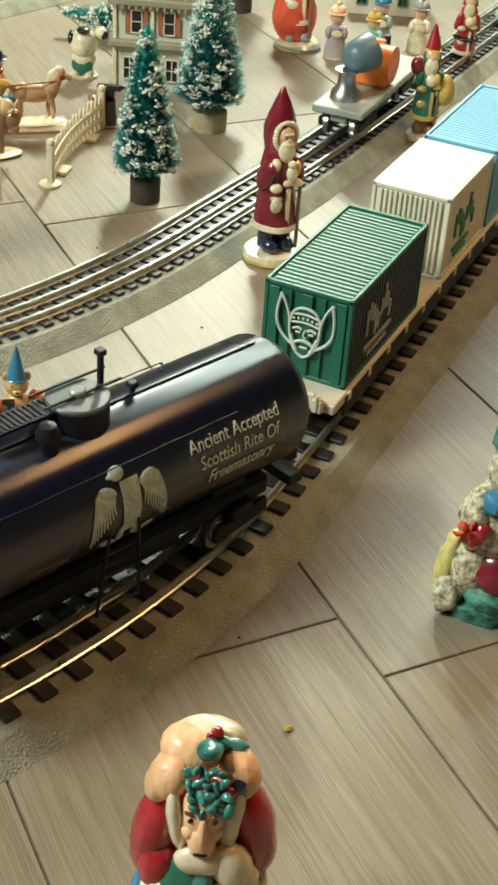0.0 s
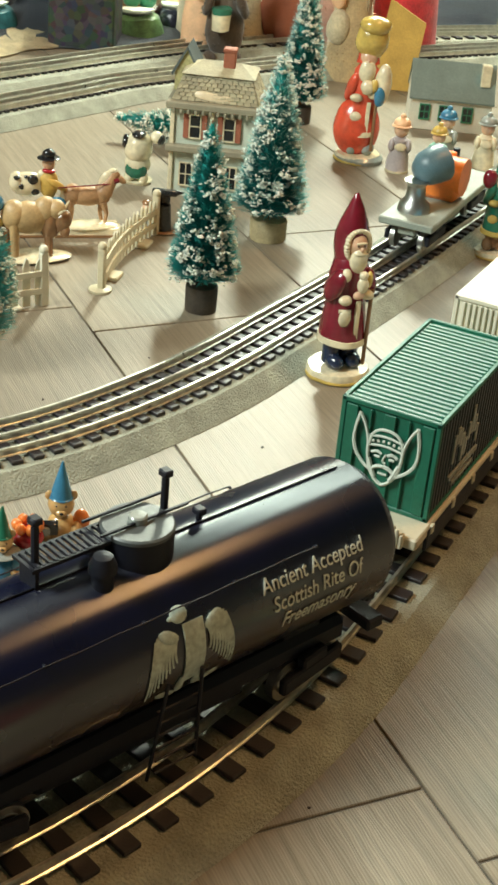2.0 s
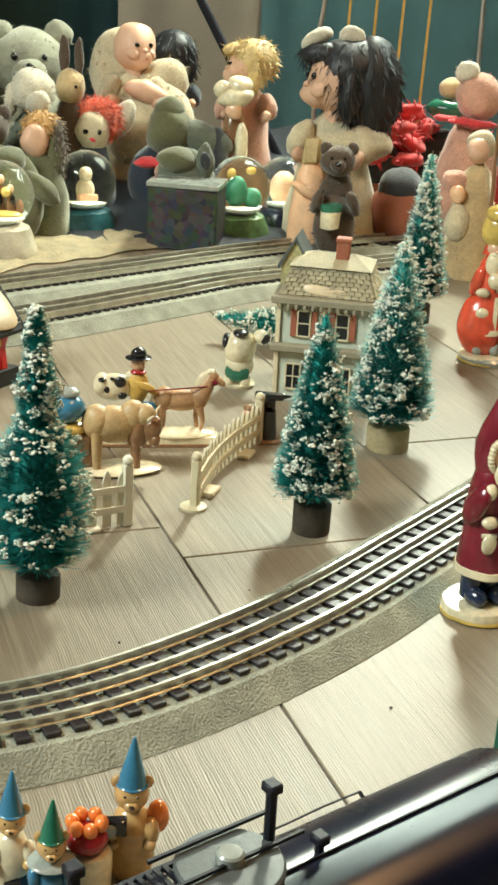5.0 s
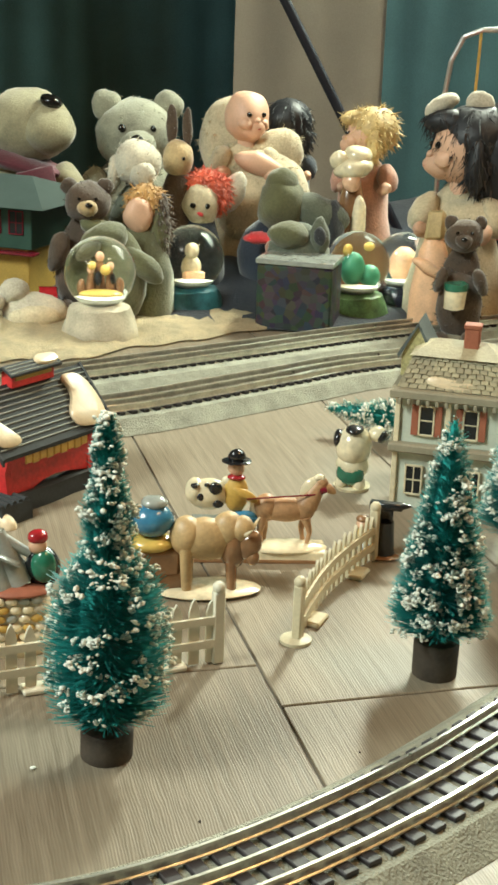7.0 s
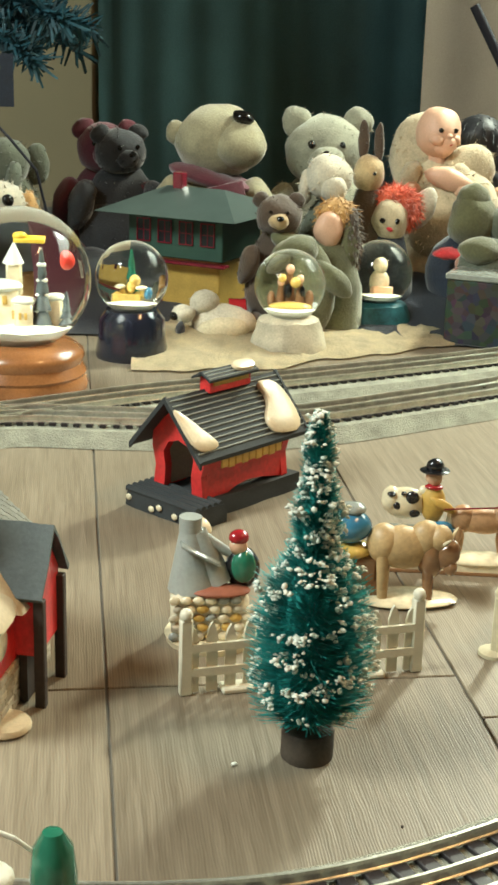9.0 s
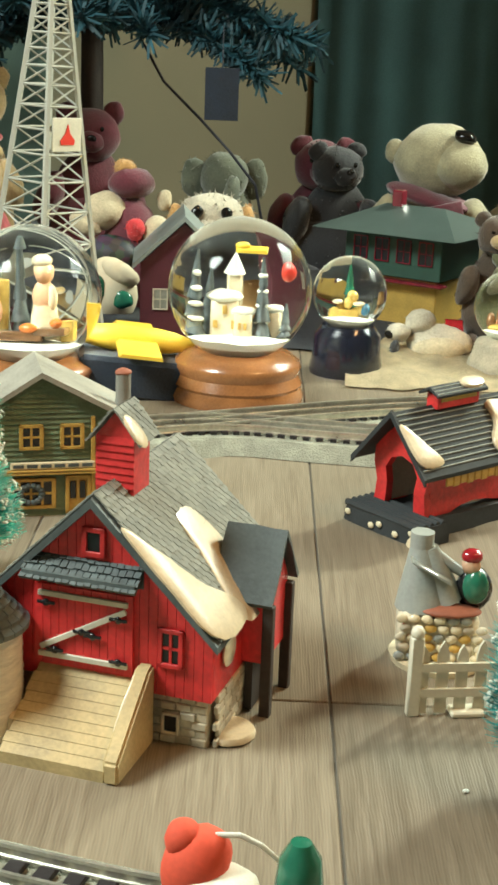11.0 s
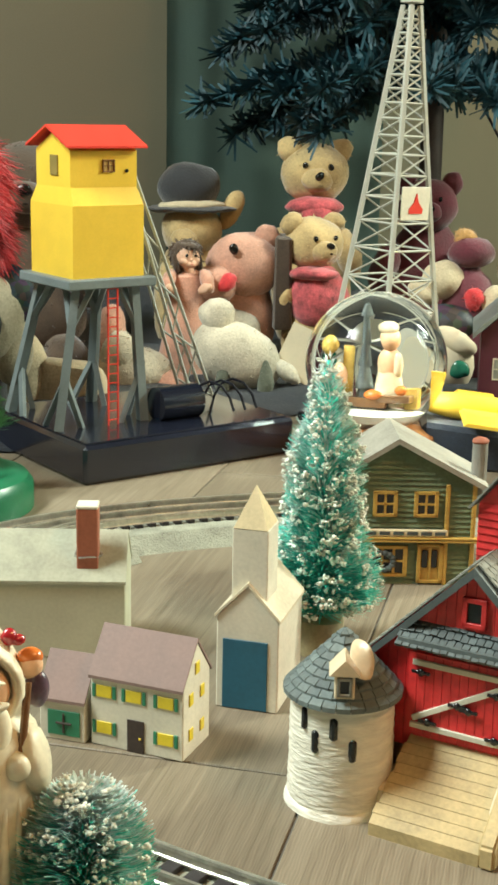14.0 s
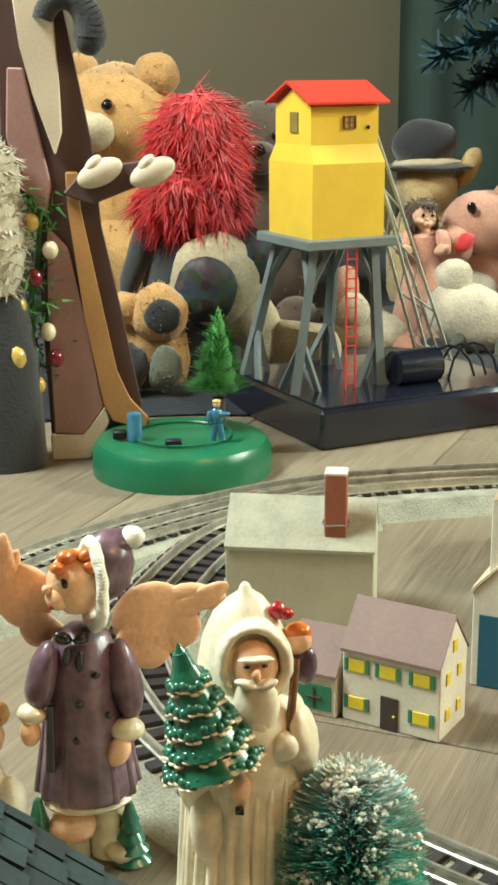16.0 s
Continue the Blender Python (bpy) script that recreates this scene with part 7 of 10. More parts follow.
# angel in a plum coat, head turned aside
PLUMW = mat("worn_plum_resin", (0.13, 0.075, 0.10), 0.34, var=0.6, scale=70, bump=0.5, fine=260, coat=0.3)
an = [("l", PLUMW, [(0.130, 0.20), (0.145, 0.22), (0.125, 0.36), (0.105, 0.50), (0.100, 0.60), (0.075, 0.68), (0.035, 0.71)], (0.0, 0, 0)), ("e", CREAM, (0.0, -0.02, 0.195), (0.145, 0.12, 0.030)), ("e", PEACH, (-0.05, -0.08, 0.13), (0.07, 0.06, 0.05)), ("c", CREAM, (0.06, -0.02, 0.0), (0.05, -0.02, 0.20), 0.06, 0.05), ("c", CREAM, (-0.06, -0.02, 0.0), (-0.05, -0.02, 0.20), 0.06, 0.05), ("e", CREAM, (0.09, -0.06, 0.03), (0.055, 0.07, 0.035))]
for k in range(12):
    a = 2 * math.pi * k / 12
    an.append(("c", PLUMW, (0.138 * math.cos(a), 0.125 * math.sin(a), 0.21), (0.100 * math.cos(a + 0.1), 0.092 * math.sin(a + 0.1), 0.50), 0.020, 0.008))
an += [("e", PLUMW, (-0.115, -0.05, 0.585), (0.042, 0.060, 0.11), (0, 14, 0)), ("e", PLUMW, (0.118, -0.04, 0.545), (0.045, 0.062, 0.13), (0, -8, 0)), ("e", CREAM, (-0.145, -0.07, 0.485), (0.046, 0.044, 0.028)), ("e", CREAM, (0.115, -0.075, 0.415), (0.052, 0.046, 0.032)), ("e", PEACH, (-0.155, -0.085, 0.435), (0.030, 0.030, 0.045)), ("e", PEACH, (0.085, -0.10, 0.360), (0.034, 0.032, 0.050), (0, 25, 0)), ("c", BLACKC, (-0.105, -0.10, 0.32), (-0.10, -0.10, 0.52), 0.014, 0.010),
       ("e", PEACH, (-0.010, -0.02, 0.845), (0.082, 0.080, 0.092)), ("e", PEACH, (-0.060, -0.055, 0.815), (0.036, 0.036, 0.036)), ("e", PEACH, (-0.088, -0.062, 0.845), (0.014, 0.014, 0.012)), ("e", RED, (-0.078, -0.072, 0.800), (0.012, 0.012, 0.009)), ("e", BLACKC, (-0.045, -0.088, 0.868), (0.010, 0.008, 0.014)), ("e", CREAM, (-0.049, -0.086, 0.868), (0.015, 0.008, 0.012)),
       *[("e", ORANGE, (-0.055 + 0.03 * math.cos(k * 1.3) + 0.012 * k, -0.055 + 0.02 * math.sin(k * 2.1), 0.935 - 0.014 * (k % 3)), (0.024, 0.022, 0.020)) for k in range(7)],
       *[("e", SNOW, (0.035 + 0.022 * math.cos(radians(a)), -0.040 + 0.070 * math.cos(radians(a)) * -1, 0.845 + 0.118 * math.sin(radians(a))), (0.018, 0.026, 0.018)) for a in range(-100, 260, 5)],
       ("e", PLUMW, (0.072, 0.005, 0.878), (0.080, 0.088, 0.105), (0, 15, 0)), ("e", PLUMW, (0.11, 0.005, 0.94), (0.045, 0.05, 0.04)), ("e", SNOW, (0.150, 0.0, 0.960), (0.034, 0.034, 0.036)),
       ("e", BLACKC, (-0.055, -0.075, 0.705), (0.026, 0.016, 0.018), (0, 20, 0)), ("e", BLACKC, (-0.005, -0.080, 0.705), (0.026, 0.016, 0.018), (0, -20, 0)), ("e", BLACKC, (-0.045, -0.092, 0.655), (0.014, 0.012, 0.030)), ("e", BLACKC, (-0.010, -0.095, 0.640), (0.013, 0.012, 0.030)),
       *[("e", BLACKC, (x, -0.112 - 0.05 * (0.5 - z), z), (0.012, 0.006, 0.012)) for x, z in ((0.03, 0.60), (-0.02, 0.52), (0.06, 0.48), (-0.03, 0.41), (0.01, 0.33))],
       ("e", PEACH, (-0.155, 0.05, 0.79), (0.085, 0.022, 0.105), (0, -25, 0)), ("e", PEACH, (-0.225, 0.05, 0.895), (0.020, 0.014, 0.075), (0, 5, 0)), ("e", PEACH, (-0.185, 0.052, 0.87), (0.022, 0.014, 0.06), (0, 20, 0)), ("e", PEACH, (-0.12, 0.05, 0.69), (0.05, 0.02, 0.06)),
       ("e", PEACH, (0.215, 0.06, 0.685), (0.125, 0.022, 0.115), (0, 12, 0)), ("e", PEACH, (0.335, 0.06, 0.745), (0.095, 0.018, 0.040), (0, 8, 0)), ("e", PEACH, (0.19, 0.06, 0.59), (0.07, 0.02, 0.06)), ("e", PEACH, (0.28, 0.055, 0.66), (0.07, 0.018, 0.07), (0, 30, 0))]
for cx, hh in ((0.115, 0.20), (-0.145, 0.24)):
    for k in range(5):
        an.append(("l", GREENG, [(0.030, k * hh / 6), (0.062 - k * 0.009, k * hh / 6 + 0.005), (0.012, k * hh / 6 + hh / 4), (0.003, k * hh / 6 + hh / 3.6)], (cx, -0.08, 0)))
for k in range(13):
    an.append(("e", PEACH, (-0.105 - 0.010 * k, 0.046, 0.70 + 0.018 * k), (0.030, 0.014, 0.070), (0, -62 + 7 * k, 0)))
    an.append(("e", PEACH, (0.130 + 0.019 * k, 0.052, 0.615 + 0.011 * k), (0.034, 0.014, 0.080), (0, 8 + 5 * k, 0)))
figure("angel_figurine", "resin angel child figurine in a plum coat with peach wings", "figurine", -0.532, -0.311, 84, 0.1290, an, amp=0.007, freq=14)
figure("child_figurine", "resin child figurine in a red cap beside the angel", "figurine", -0.525, -0.352, 84, 0.095, gnome(SNOW, RED, (("e", GOLD, (0.1, -0.2, 0.15), (0.1, 0.1, 0.1)),)), amp=0.012)


# ---- farm animals and people of clay ----
def horse_prims(c, col, mane, s=1.0):
    x, y, z = c
    P = lambda a, b, d: (x + a * s, y + b * s, z + d * s)
    R = lambda a, b, d: (a * s, b * s, d * s)
    out = [("e", col, P(0, 0, 0.265), R(0.18, 0.075, 0.090)), ("e", col, P(0.14, 0, 0.285), R(0.085, 0.068, 0.100)), ("e", col, P(-0.13, 0, 0.28), R(0.090, 0.075, 0.100)), ("c", col, P(0.16, 0, 0.30), P(0.25, 0, 0.46), 0.080 * s, 0.045 * s), ("e", col, P(0.255, 0, 0.465), R(0.050, 0.036, 0.042)), ("e", col, P(0.305, 0, 0.430), R(0.068, 0.030, 0.030), (0, 38, 0)), ("e", mane, P(0.175, 0, 0.435), R(0.095, 0.034, 0.050), (0, -50, 0)), ("e", mane, P(0.235, 0, 0.505), R(0.040, 0.030, 0.026)), ("c", mane, P(0.262, -0.018, 0.50), P(0.268, -0.020, 0.535), 0.014 * s, 0.003 * s), ("e", mane, P(-0.22, 0, 0.24), R(0.03, 0.025, 0.10))]
    for a, b, k in ((0.15, -0.035, 0.03), (0.15, 0.035, -0.02), (-0.15, -0.035, -0.02), (-0.15, 0.035, 0.02)):
        out += [("c", col, P(a, b, 0.22), P(a + k, b, 0.11), 0.034 * s, 0.020 * s), ("c", col, P(a + k, b, 0.11), P(a + k * 0.5, b, 0.015), 0.018 * s, 0.016 * s), ("e", BLACKC, P(a + k * 0.6, b, 0.012), R(0.024, 0.022, 0.014))]
    return out


def man_prims(c, coat, legs, hat, s=1.0):
    x, y, z = c
    P = lambda a, b, d: (x + a * s, y + b * s, z + d * s)
    R = lambda a, b, d: (a * s, b * s, d * s)
    return [("e", coat, P(0, 0, 0.32), R(0.085, 0.07, 0.13)), ("e", coat, P(0.06, -0.05, 0.33), R(0.10, 0.03, 0.035), (0, 30, 0)), ("e", legs, P(0.05, -0.04, 0.17), R(0.09, 0.04, 0.045)), ("c", legs, P(0.11, -0.04, 0.17), P(0.10, -0.04, 0.02), 0.04 * s, 0.03 * s), ("e", BLACKC, P(0.12, -0.05, 0.015), R(0.05, 0.03, 0.02)), ("e", SKIN, P(0.0, 0, 0.505), R(0.055, 0.055, 0.06)), ("e", RED, P(0, -0.01, 0.44), R(0.06, 0.05, 0.022)), ("e", hat, P(0, 0, 0.55), R(0.10, 0.09, 0.015)), ("e", hat, P(0, 0, 0.585), R(0.058, 0.058, 0.048))]


figure("farm_sleigh_figurine", "clay farmer driving a chestnut horse and calf cart on a base", "figurine", -0.424, 0.300, 40, 0.09, [
    ("b", CREAM, (0.0, 0, 0.04), (0.98, 0.24, 0.08)), ("e", CREAM, (0.2, -0.02, 0.08), (0.30, 0.12, 0.04)), ("e", CREAM, (-0.2, -0.02, 0.08), (0.28, 0.12, 0.03)), ("b", BROWNG, (0.0, 0, 0.012), (1.0, 0.26, 0.024)),
    *horse_prims((0.20, 0, 0.09), mat("chestnut_clay", (0.46, 0.26, 0.13), 0.45, var=0.3), CREAM, 0.95),
    *man_prims((-0.13, 0, 0.13), OCHRE, BLUEG, BLACKC, 1.0),
    ("b", GREYG, (-0.28, 0.0, 0.22), (0.30, 0.16, 0.10)), ("e", CREAM, (-0.31, 0.02, 0.44), (0.15, 0.085, 0.11)), ("e", CREAM, (-0.40, 0.02, 0.46), (0.07, 0.08, 0.09)), ("e", BLACKC, (-0.265, -0.050, 0.50), (0.045, 0.022, 0.045)), ("e", BLACKC, (-0.365, -0.052, 0.44), (0.028, 0.016, 0.024)), ("e", BLACKC, (-0.405, -0.035, 0.515), (0.030, 0.030, 0.020)), ("e", BLACKC, (-0.25, -0.055, 0.39), (0.034, 0.016, 0.026)), ("e", BLACKC, (-0.325, -0.045, 0.525), (0.020, 0.022, 0.014)), ("e", CREAM, (-0.17, 0.01, 0.53), (0.055, 0.035, 0.04), (0, 20, 0)),
    ("c", CRIMSON, (-0.06, -0.08, 0.44), (0.40, -0.05, 0.47), 0.006, 0.006), ("c", CRIMSON, (0.43, -0.05, 0.49), (0.47, -0.04, 0.50), 0.02, 0.02),
], amp=0.006, freq=14)
OXTAN = mat("tan_clay", (0.46, 0.31, 0.15), 0.45, var=0.3, scale=50)
figure("ox_figurine", "tan clay ox standing on a cream base with a blue drum", "figurine", -0.412, 0.240, 45, 0.075, [
    ("e", CREAM, (0, 0, 0.03), (0.42, 0.20, 0.04)), ("e", OXTAN, (-0.02, 0, 0.44), (0.24, 0.135, 0.165)), ("e", OXTAN, (-0.16, 0.0, 0.47), (0.13, 0.13, 0.155)), ("e", OXTAN, (0.15, 0, 0.50), (0.13, 0.115, 0.155)), ("e", OXTAN, (0.25, -0.04, 0.52), (0.10, 0.085, 0.11)),
    ("e", BROWNG, (0.19, -0.02, 0.37), (0.10, 0.115, 0.17)), ("e", BROWNG, (0.31, -0.08, 0.42), (0.085, 0.07, 0.12), (0, 25, 0)), ("e", BROWNG, (0.33, -0.10, 0.32), (0.055, 0.05, 0.06)), ("c", CREAM, (0.27, -0.14, 0.52), (0.30, -0.22, 0.58), 0.018, 0.006), ("c", CREAM, (0.34, 0.0, 0.52), (0.40, 0.06, 0.58), 0.018, 0.006),
    *[("c", m, (x, y, 0.40), (x + 0.01, y, 0.03), 0.052, 0.036) for x, y, m in ((0.17, -0.07, BROWNG), (0.19, 0.06, BROWNG), (-0.17, -0.07, OXTAN), (-0.15, 0.07, OXTAN))],
    ("e", BLUEG, (-0.42, 0.05, 0.58), (0.17, 0.14, 0.13)), ("e", GOLD, (-0.42, 0.05, 0.40), (0.18, 0.15, 0.07)), ("b", BROWNG, (-0.38, 0.05, 0.26), (0.36, 0.22, 0.22)), ("b", BROWNG, (-0.30, 0.05, 0.10), (0.30, 0.20, 0.22)), ("e", GREYG, (-0.40, 0.05, 0.72), (0.10, 0.09, 0.05)),
], amp=0.008, freq=12)
figure("cow_figurine", "black and white glazed cow figurine facing away", "figurine", -0.446, 0.444, 20, 0.050, [
    ("l", CREAM, [(0.24, 0), (0.26, 0.05), (0.01, 0.07)], (0, 0, 0)), ("e", CREAM, (0, 0, 0.62), (0.25, 0.30, 0.30)), ("e", CREAM, (0, -0.02, 0.34), (0.23, 0.24, 0.22)), ("e", GREENG, (0, -0.16, 0.26), (0.20, 0.10, 0.17)), ("e", CREAM, (0.30, 0.10, 0.80), (0.12, 0.14, 0.11)), ("e", BLACKC, (0.36, 0.08, 0.78), (0.09, 0.11, 0.09)), ("e", BLACKC, (-0.20, -0.06, 0.72), (0.08, 0.16, 0.13)), ("e", BLACKC, (0.02, -0.10, 0.88), (0.13, 0.16, 0.06)), ("e", CREAM, (-0.12, -0.10, 0.12), (0.09, 0.12, 0.14)), ("e", CREAM, (0.12, -0.10, 0.12), (0.09, 0.12, 0.14)),
], amp=0.012, freq=9)
figure("anvil_figurine", "dark anvil with a small crouching boy in yellow", "figurine", -0.366, 0.351, 25, 0.036, [
    ("e", BROWNG, (0, 0, 0.03), (0.38, 0.24, 0.04)), ("b", BLACKC, (0.08, 0.04, 0.92), (0.56, 0.16, 0.13)), ("c", BLACKC, (0.34, 0.04, 0.93), (0.52, 0.04, 0.95), 0.06, 0.01), ("b", BLACKC, (0.08, 0.04, 0.74), (0.26, 0.14, 0.26)), ("c", BLACKC, (0.08, 0.04, 0.04), (0.08, 0.04, 0.64), 0.19, 0.15),
    ("e", GOLD, (-0.20, -0.10, 0.42), (0.18, 0.15, 0.17)), ("e", SKIN, (-0.28, -0.14, 0.62), (0.11, 0.11, 0.10)), ("e", BROWNG, (-0.28, -0.12, 0.70), (0.12, 0.12, 0.07)), ("e", BLUEG, (-0.18, -0.14, 0.20), (0.18, 0.14, 0.12)), ("e", CREAM, (-0.36, -0.18, 0.30), (0.08, 0.08, 0.1)),
], amp=0.008)
FORGEG = mat("grey_hood_clay", (0.34, 0.36, 0.33), 0.35, var=0.15, scale=30)
fg = [("l", CREAM, [(0.36, 0), (0.37, 0.05), (0.01, 0.06)], (0, 0, 0)), ("c", FORGEG, (-0.13, 0.05, 0.42), (-0.17, 0.05, 0.88), 0.215, 0.090), ("c", FORGEG, (0.03, 0.03, 0.47), (-0.12, 0.04, 0.88), 0.150, 0.075), ("c", FORGEG, (0.14, 0.02, 0.70), (-0.12, 0.04, 0.86), 0.035, 0.060), ("c", FORGEG, (-0.17, 0.05, 0.84), (-0.17, 0.05, 1.0), 0.090, 0.088), ("b", STONEW, (-0.02, 0.0, 0.24), (0.60, 0.34, 0.36)), ("e", BRICK, (0.06, -0.10, 0.44), (0.24, 0.12, 0.04))]
rr = random.Random(5)
for k in range(34):
    fg.append(("e", rr.choice((STONEW, CREAM, GREYG, OCHRE)), (-0.30 + 0.095 * (k % 7) + 0.03 * ((k // 7) % 2), -0.175, 0.09 + 0.075 * (k // 7)), (0.045, 0.025, 0.034)))
fg += [("e", BLACKC, (0.24, 0.02, 0.58), (0.14, 0.12, 0.17)), ("e", GREENG, (0.24, -0.06, 0.62), (0.10, 0.08, 0.14)), ("e", SKIN, (0.20, -0.03, 0.78), (0.075, 0.07, 0.07)), ("e", RED, (0.20, -0.02, 0.85), (0.08, 0.08, 0.06)), ("b", GREYG, (-0.10, -0.05, 0.74), (0.34, 0.20, 0.02), (0, 28, 0))]
figure("forge_figurine", "stone forge figurine with grey hood and a red-capped smith", "figurine", -0.452, 0.128, 50, 0.067, fg, amp=0.007, freq=12)


# ---- tin toys, snow globes, derrick ----
def loading_mill():
    B = pose(-1.030, -0.047, 0, 0, 0, 101)
    t = thing("coal_loader_toy", "yellow tin coal loader tower with red roof on a black base", "toy tower", B)
    bm = BM()
    bx(bm, (0.104, 0.085, 0.016), (0.208, 0.17, 0.032), 0.003)
    bx(bm, (0.104, 0.085, 0.0325), (0.198, 0.16, 0.002), 0.0006)
    part("base", bm, BLACKG, t, "gloss black tin base", smooth=False)
    x0, x1, y0, y1, zb, zt = 0.022, 0.088, 0.055, 0.127, 0.033, 0.150
    cxm, cym = (x0 + x1) / 2, (y0 + y1) / 2
    for sx in (-1, 1):
        for sy in (-1, 1):
            bm = BM()
            f, g = (x0 - 0.015, x0 + 0.006) if sx < 0 else (x1 - 0.001, x1 - 0.006)
            p, q = (y0, y0 + 0.006) if sy < 0 else (y1 + 0.016, y1 - 0.006)
            cyl(bm, (f, p, zb), (g, q, zt), 0.0055, 0.0048, 4)
            part("leg", bm, TINGREY, t, smooth=False)
    foot = lambda sx, sy: Vector((x0 - 0.015 if sx < 0 else x1 - 0.001, y0 if sy < 0 else y1 + 0.016, zb))
    head = lambda sx, sy: Vector((x0 + 0.006 if sx < 0 else x1 - 0.006, y0 + 0.006 if sy < 0 else y1 - 0.006, zt))
    corners = ((-1, -1), (1, -1), (1, 1), (-1, 1))
    for k in range(4):
        for a, b in ((corners[k], corners[(k + 1) % 4]), (corners[(k + 1) % 4], corners[k])):
            bm = BM()
            cyl(bm, foot(*a).lerp(head(*a), 0.70), head(*a).lerp(head(*b), 0.30), 0.0030, 0.0030, 4)
            part("brace", bm, TINGREY, t, smooth=False)
            bm = BM()
            cyl(bm, foot(*a).lerp(head(*a), 0.36), foot(*a).lerp(foot(*b), 0.27), 0.0030, 0.0030, 4)
            part("brace", bm, TINGREY, t, smooth=False)
    bm = BM()
    bx(bm, (cxm, cym, zt + 0.002), (0.082, 0.088, 0.008), 0.001)
    part("platform", bm, TINGREY, t, smooth=False)
    bm = BM()
    w, d = 0.033, 0.036
    z0, z1, z2, z3 = zt + 0.006, zt + 0.064, zt + 0.078, zt + 0.107
    def ringp(wx, dy, z, cy_=cym):
        return [(cxm - wx, cy_ - dy, z), (cxm + wx, cy_ - dy, z), (cxm + wx, cy_ + dy, z), (cxm - wx, cy_ + dy, z)]
    rings = [[bm.verts.new(p) for p in r] for r in (ringp(w, d, z0), ringp(w, d, z1), ringp(w * 0.93, d * 0.80, z2), ringp(w * 0.93, d * 0.80, z3))]
    for a, b in zip(rings, rings[1:]):
        for i in range(4):
            bm.faces.new((a[i], a[(i + 1) % 4], b[(i + 1) % 4], b[i]))
    bm.faces.new(rings[0][::-1])
    top = [bm.verts.new((cxm - w * 0.93, cym, z3 + 0.014)), bm.verts.new((cxm + w * 0.93, cym, z3 + 0.014))]
    r = rings[-1]
    bm.faces.new((r[0], r[1], top[1], top[0]))
    bm.faces.new((r[2], r[3], top[0], top[1]))
    bm.faces.new((r[1], r[2], top[1]))
    bm.faces.new((r[3], r[0], top[0]))
    body = part("hopper", bm, TIN, t, "yellow tin hopper", smooth=False)
    bm = BM()
    for s in (-1, 1):
        v = [bm.verts.new(p) for p in ((cxm - 0.037, cym + s * 0.036, z3 + 0.002), (cxm + 0.037, cym + s * 0.036, z3 + 0.002), (cxm + 0.037, cym, z3 + 0.018), (cxm - 0.037, cym, z3 + 0.018))]
        u = [bm.verts.new(q.co + Vector((0, 0, 0.0018))) for q in v]
        for k in ((v[0], v[1], v[2], v[3]), (u[0], u[1], u[2], u[3]), (v[0], v[1], u[1], u[0]), (v[1], v[2], u[2], u[1]), (v[3], v[0], u[0], u[3])):
            bm.faces.new(k)
    part("roof", bm, TINRED, t, "red tin gable roof", smooth=False)
    window(body, cxm + 0.004, z3 - 0.012, 0.010, 0.009, cym - d * 0.80, BROWNG, OCHRE, 1, 1)
    bm = BM()
    cyl(bm, (cxm + 0.021, cym - d * 0.80 - 0.001, z3 - 0.016), (cxm + 0.021, cym - d * 0.80 + 0.001, z3 - 0.016), 0.0016, 0.0016, 10)
    part("rivet", bm, GLASSDARK, body)
    bm = BM()
    bx(bm, (0, 0, 0), (0.0125, 0.0018, 0.016), 0.0003)
    o = part("side_window", bm, mat("louvre_ochre", (0.25, 0.18, 0.05), 0.5), body, smooth=False)
    o.matrix_local = pose(cxm - w * 0.93 - 0.0004, cym - 0.003, z3 - 0.012, 0, 0, 90)
    # ladder
    bm = BM()
    for s in (-1, 1):
        bx(bm, (cxm + 0.001 + s * 0.0045, y0 - 0.004, (zb + zt) / 2), (0.0012, 0.0014, zt - zb))
    for k in range(15):
        bx(bm, (cxm + 0.001, y0 - 0.004, zb + 0.005 + k * (zt - zb) / 15), (0.009, 0.0010, 0.0010))
    part("ladder", bm, TINRED, t, "red tin ladder", smooth=False)
    # conveyor truss from the base up to the hopper
    a, b = Vector((0.168, 0.092, 0.036)), Vector((0.092, 0.092, z3 - 0.020))
    bm = BM()
    offs = [Vector((0.010, 0, 0.003)), Vector((-0.010, 0, -0.003))]
    for dy in (-0.009, 0.009):
        for o in offs:
            tube(bm, [a + o + Vector((0, dy, 0)), b + o * 0.35 + Vector((0, dy, 0))], 0.0016, 5)
    n = 9
    for dy in (-0.009, 0.009):
        for k in range(n):
            f0, f1 = k / n, (k + 1) / n
            p = (a + (b - a) * f0) + offs[k % 2] * (1 - 0.65 * f0) + Vector((0, dy, 0))
            q = (a + (b - a) * f1) + offs[(k + 1) % 2] * (1 - 0.65 * f1) + Vector((0, dy, 0))
            tube(bm, [p, q], 0.0010, 4)
    part("conveyor", bm, mat("pale_grey_tin", (0.42, 0.45, 0.42), 0.4), t, "grey lattice conveyor", smooth=False)
    bm = BM()
    cyl(bm, (0.096, 0.048, 0.047), (0.137, 0.048, 0.047), 0.0145, 0.0145, 24)
    part("motor", bm, BLACKG, t, "black cylinder motor")
    for k in range(3):
        bm = BM()
        tube(bm, [Vector((0.125 + 0.012 * k, 0.045 + 0.006 * math.sin(i), 0.034 + 0.030 * math.sin(i * 0.5))) + Vector((0.006 * i, -0.003 * i, 0)) for i in range(7)], 0.0012, 5)
        part("wire", bm, BLACK, t)


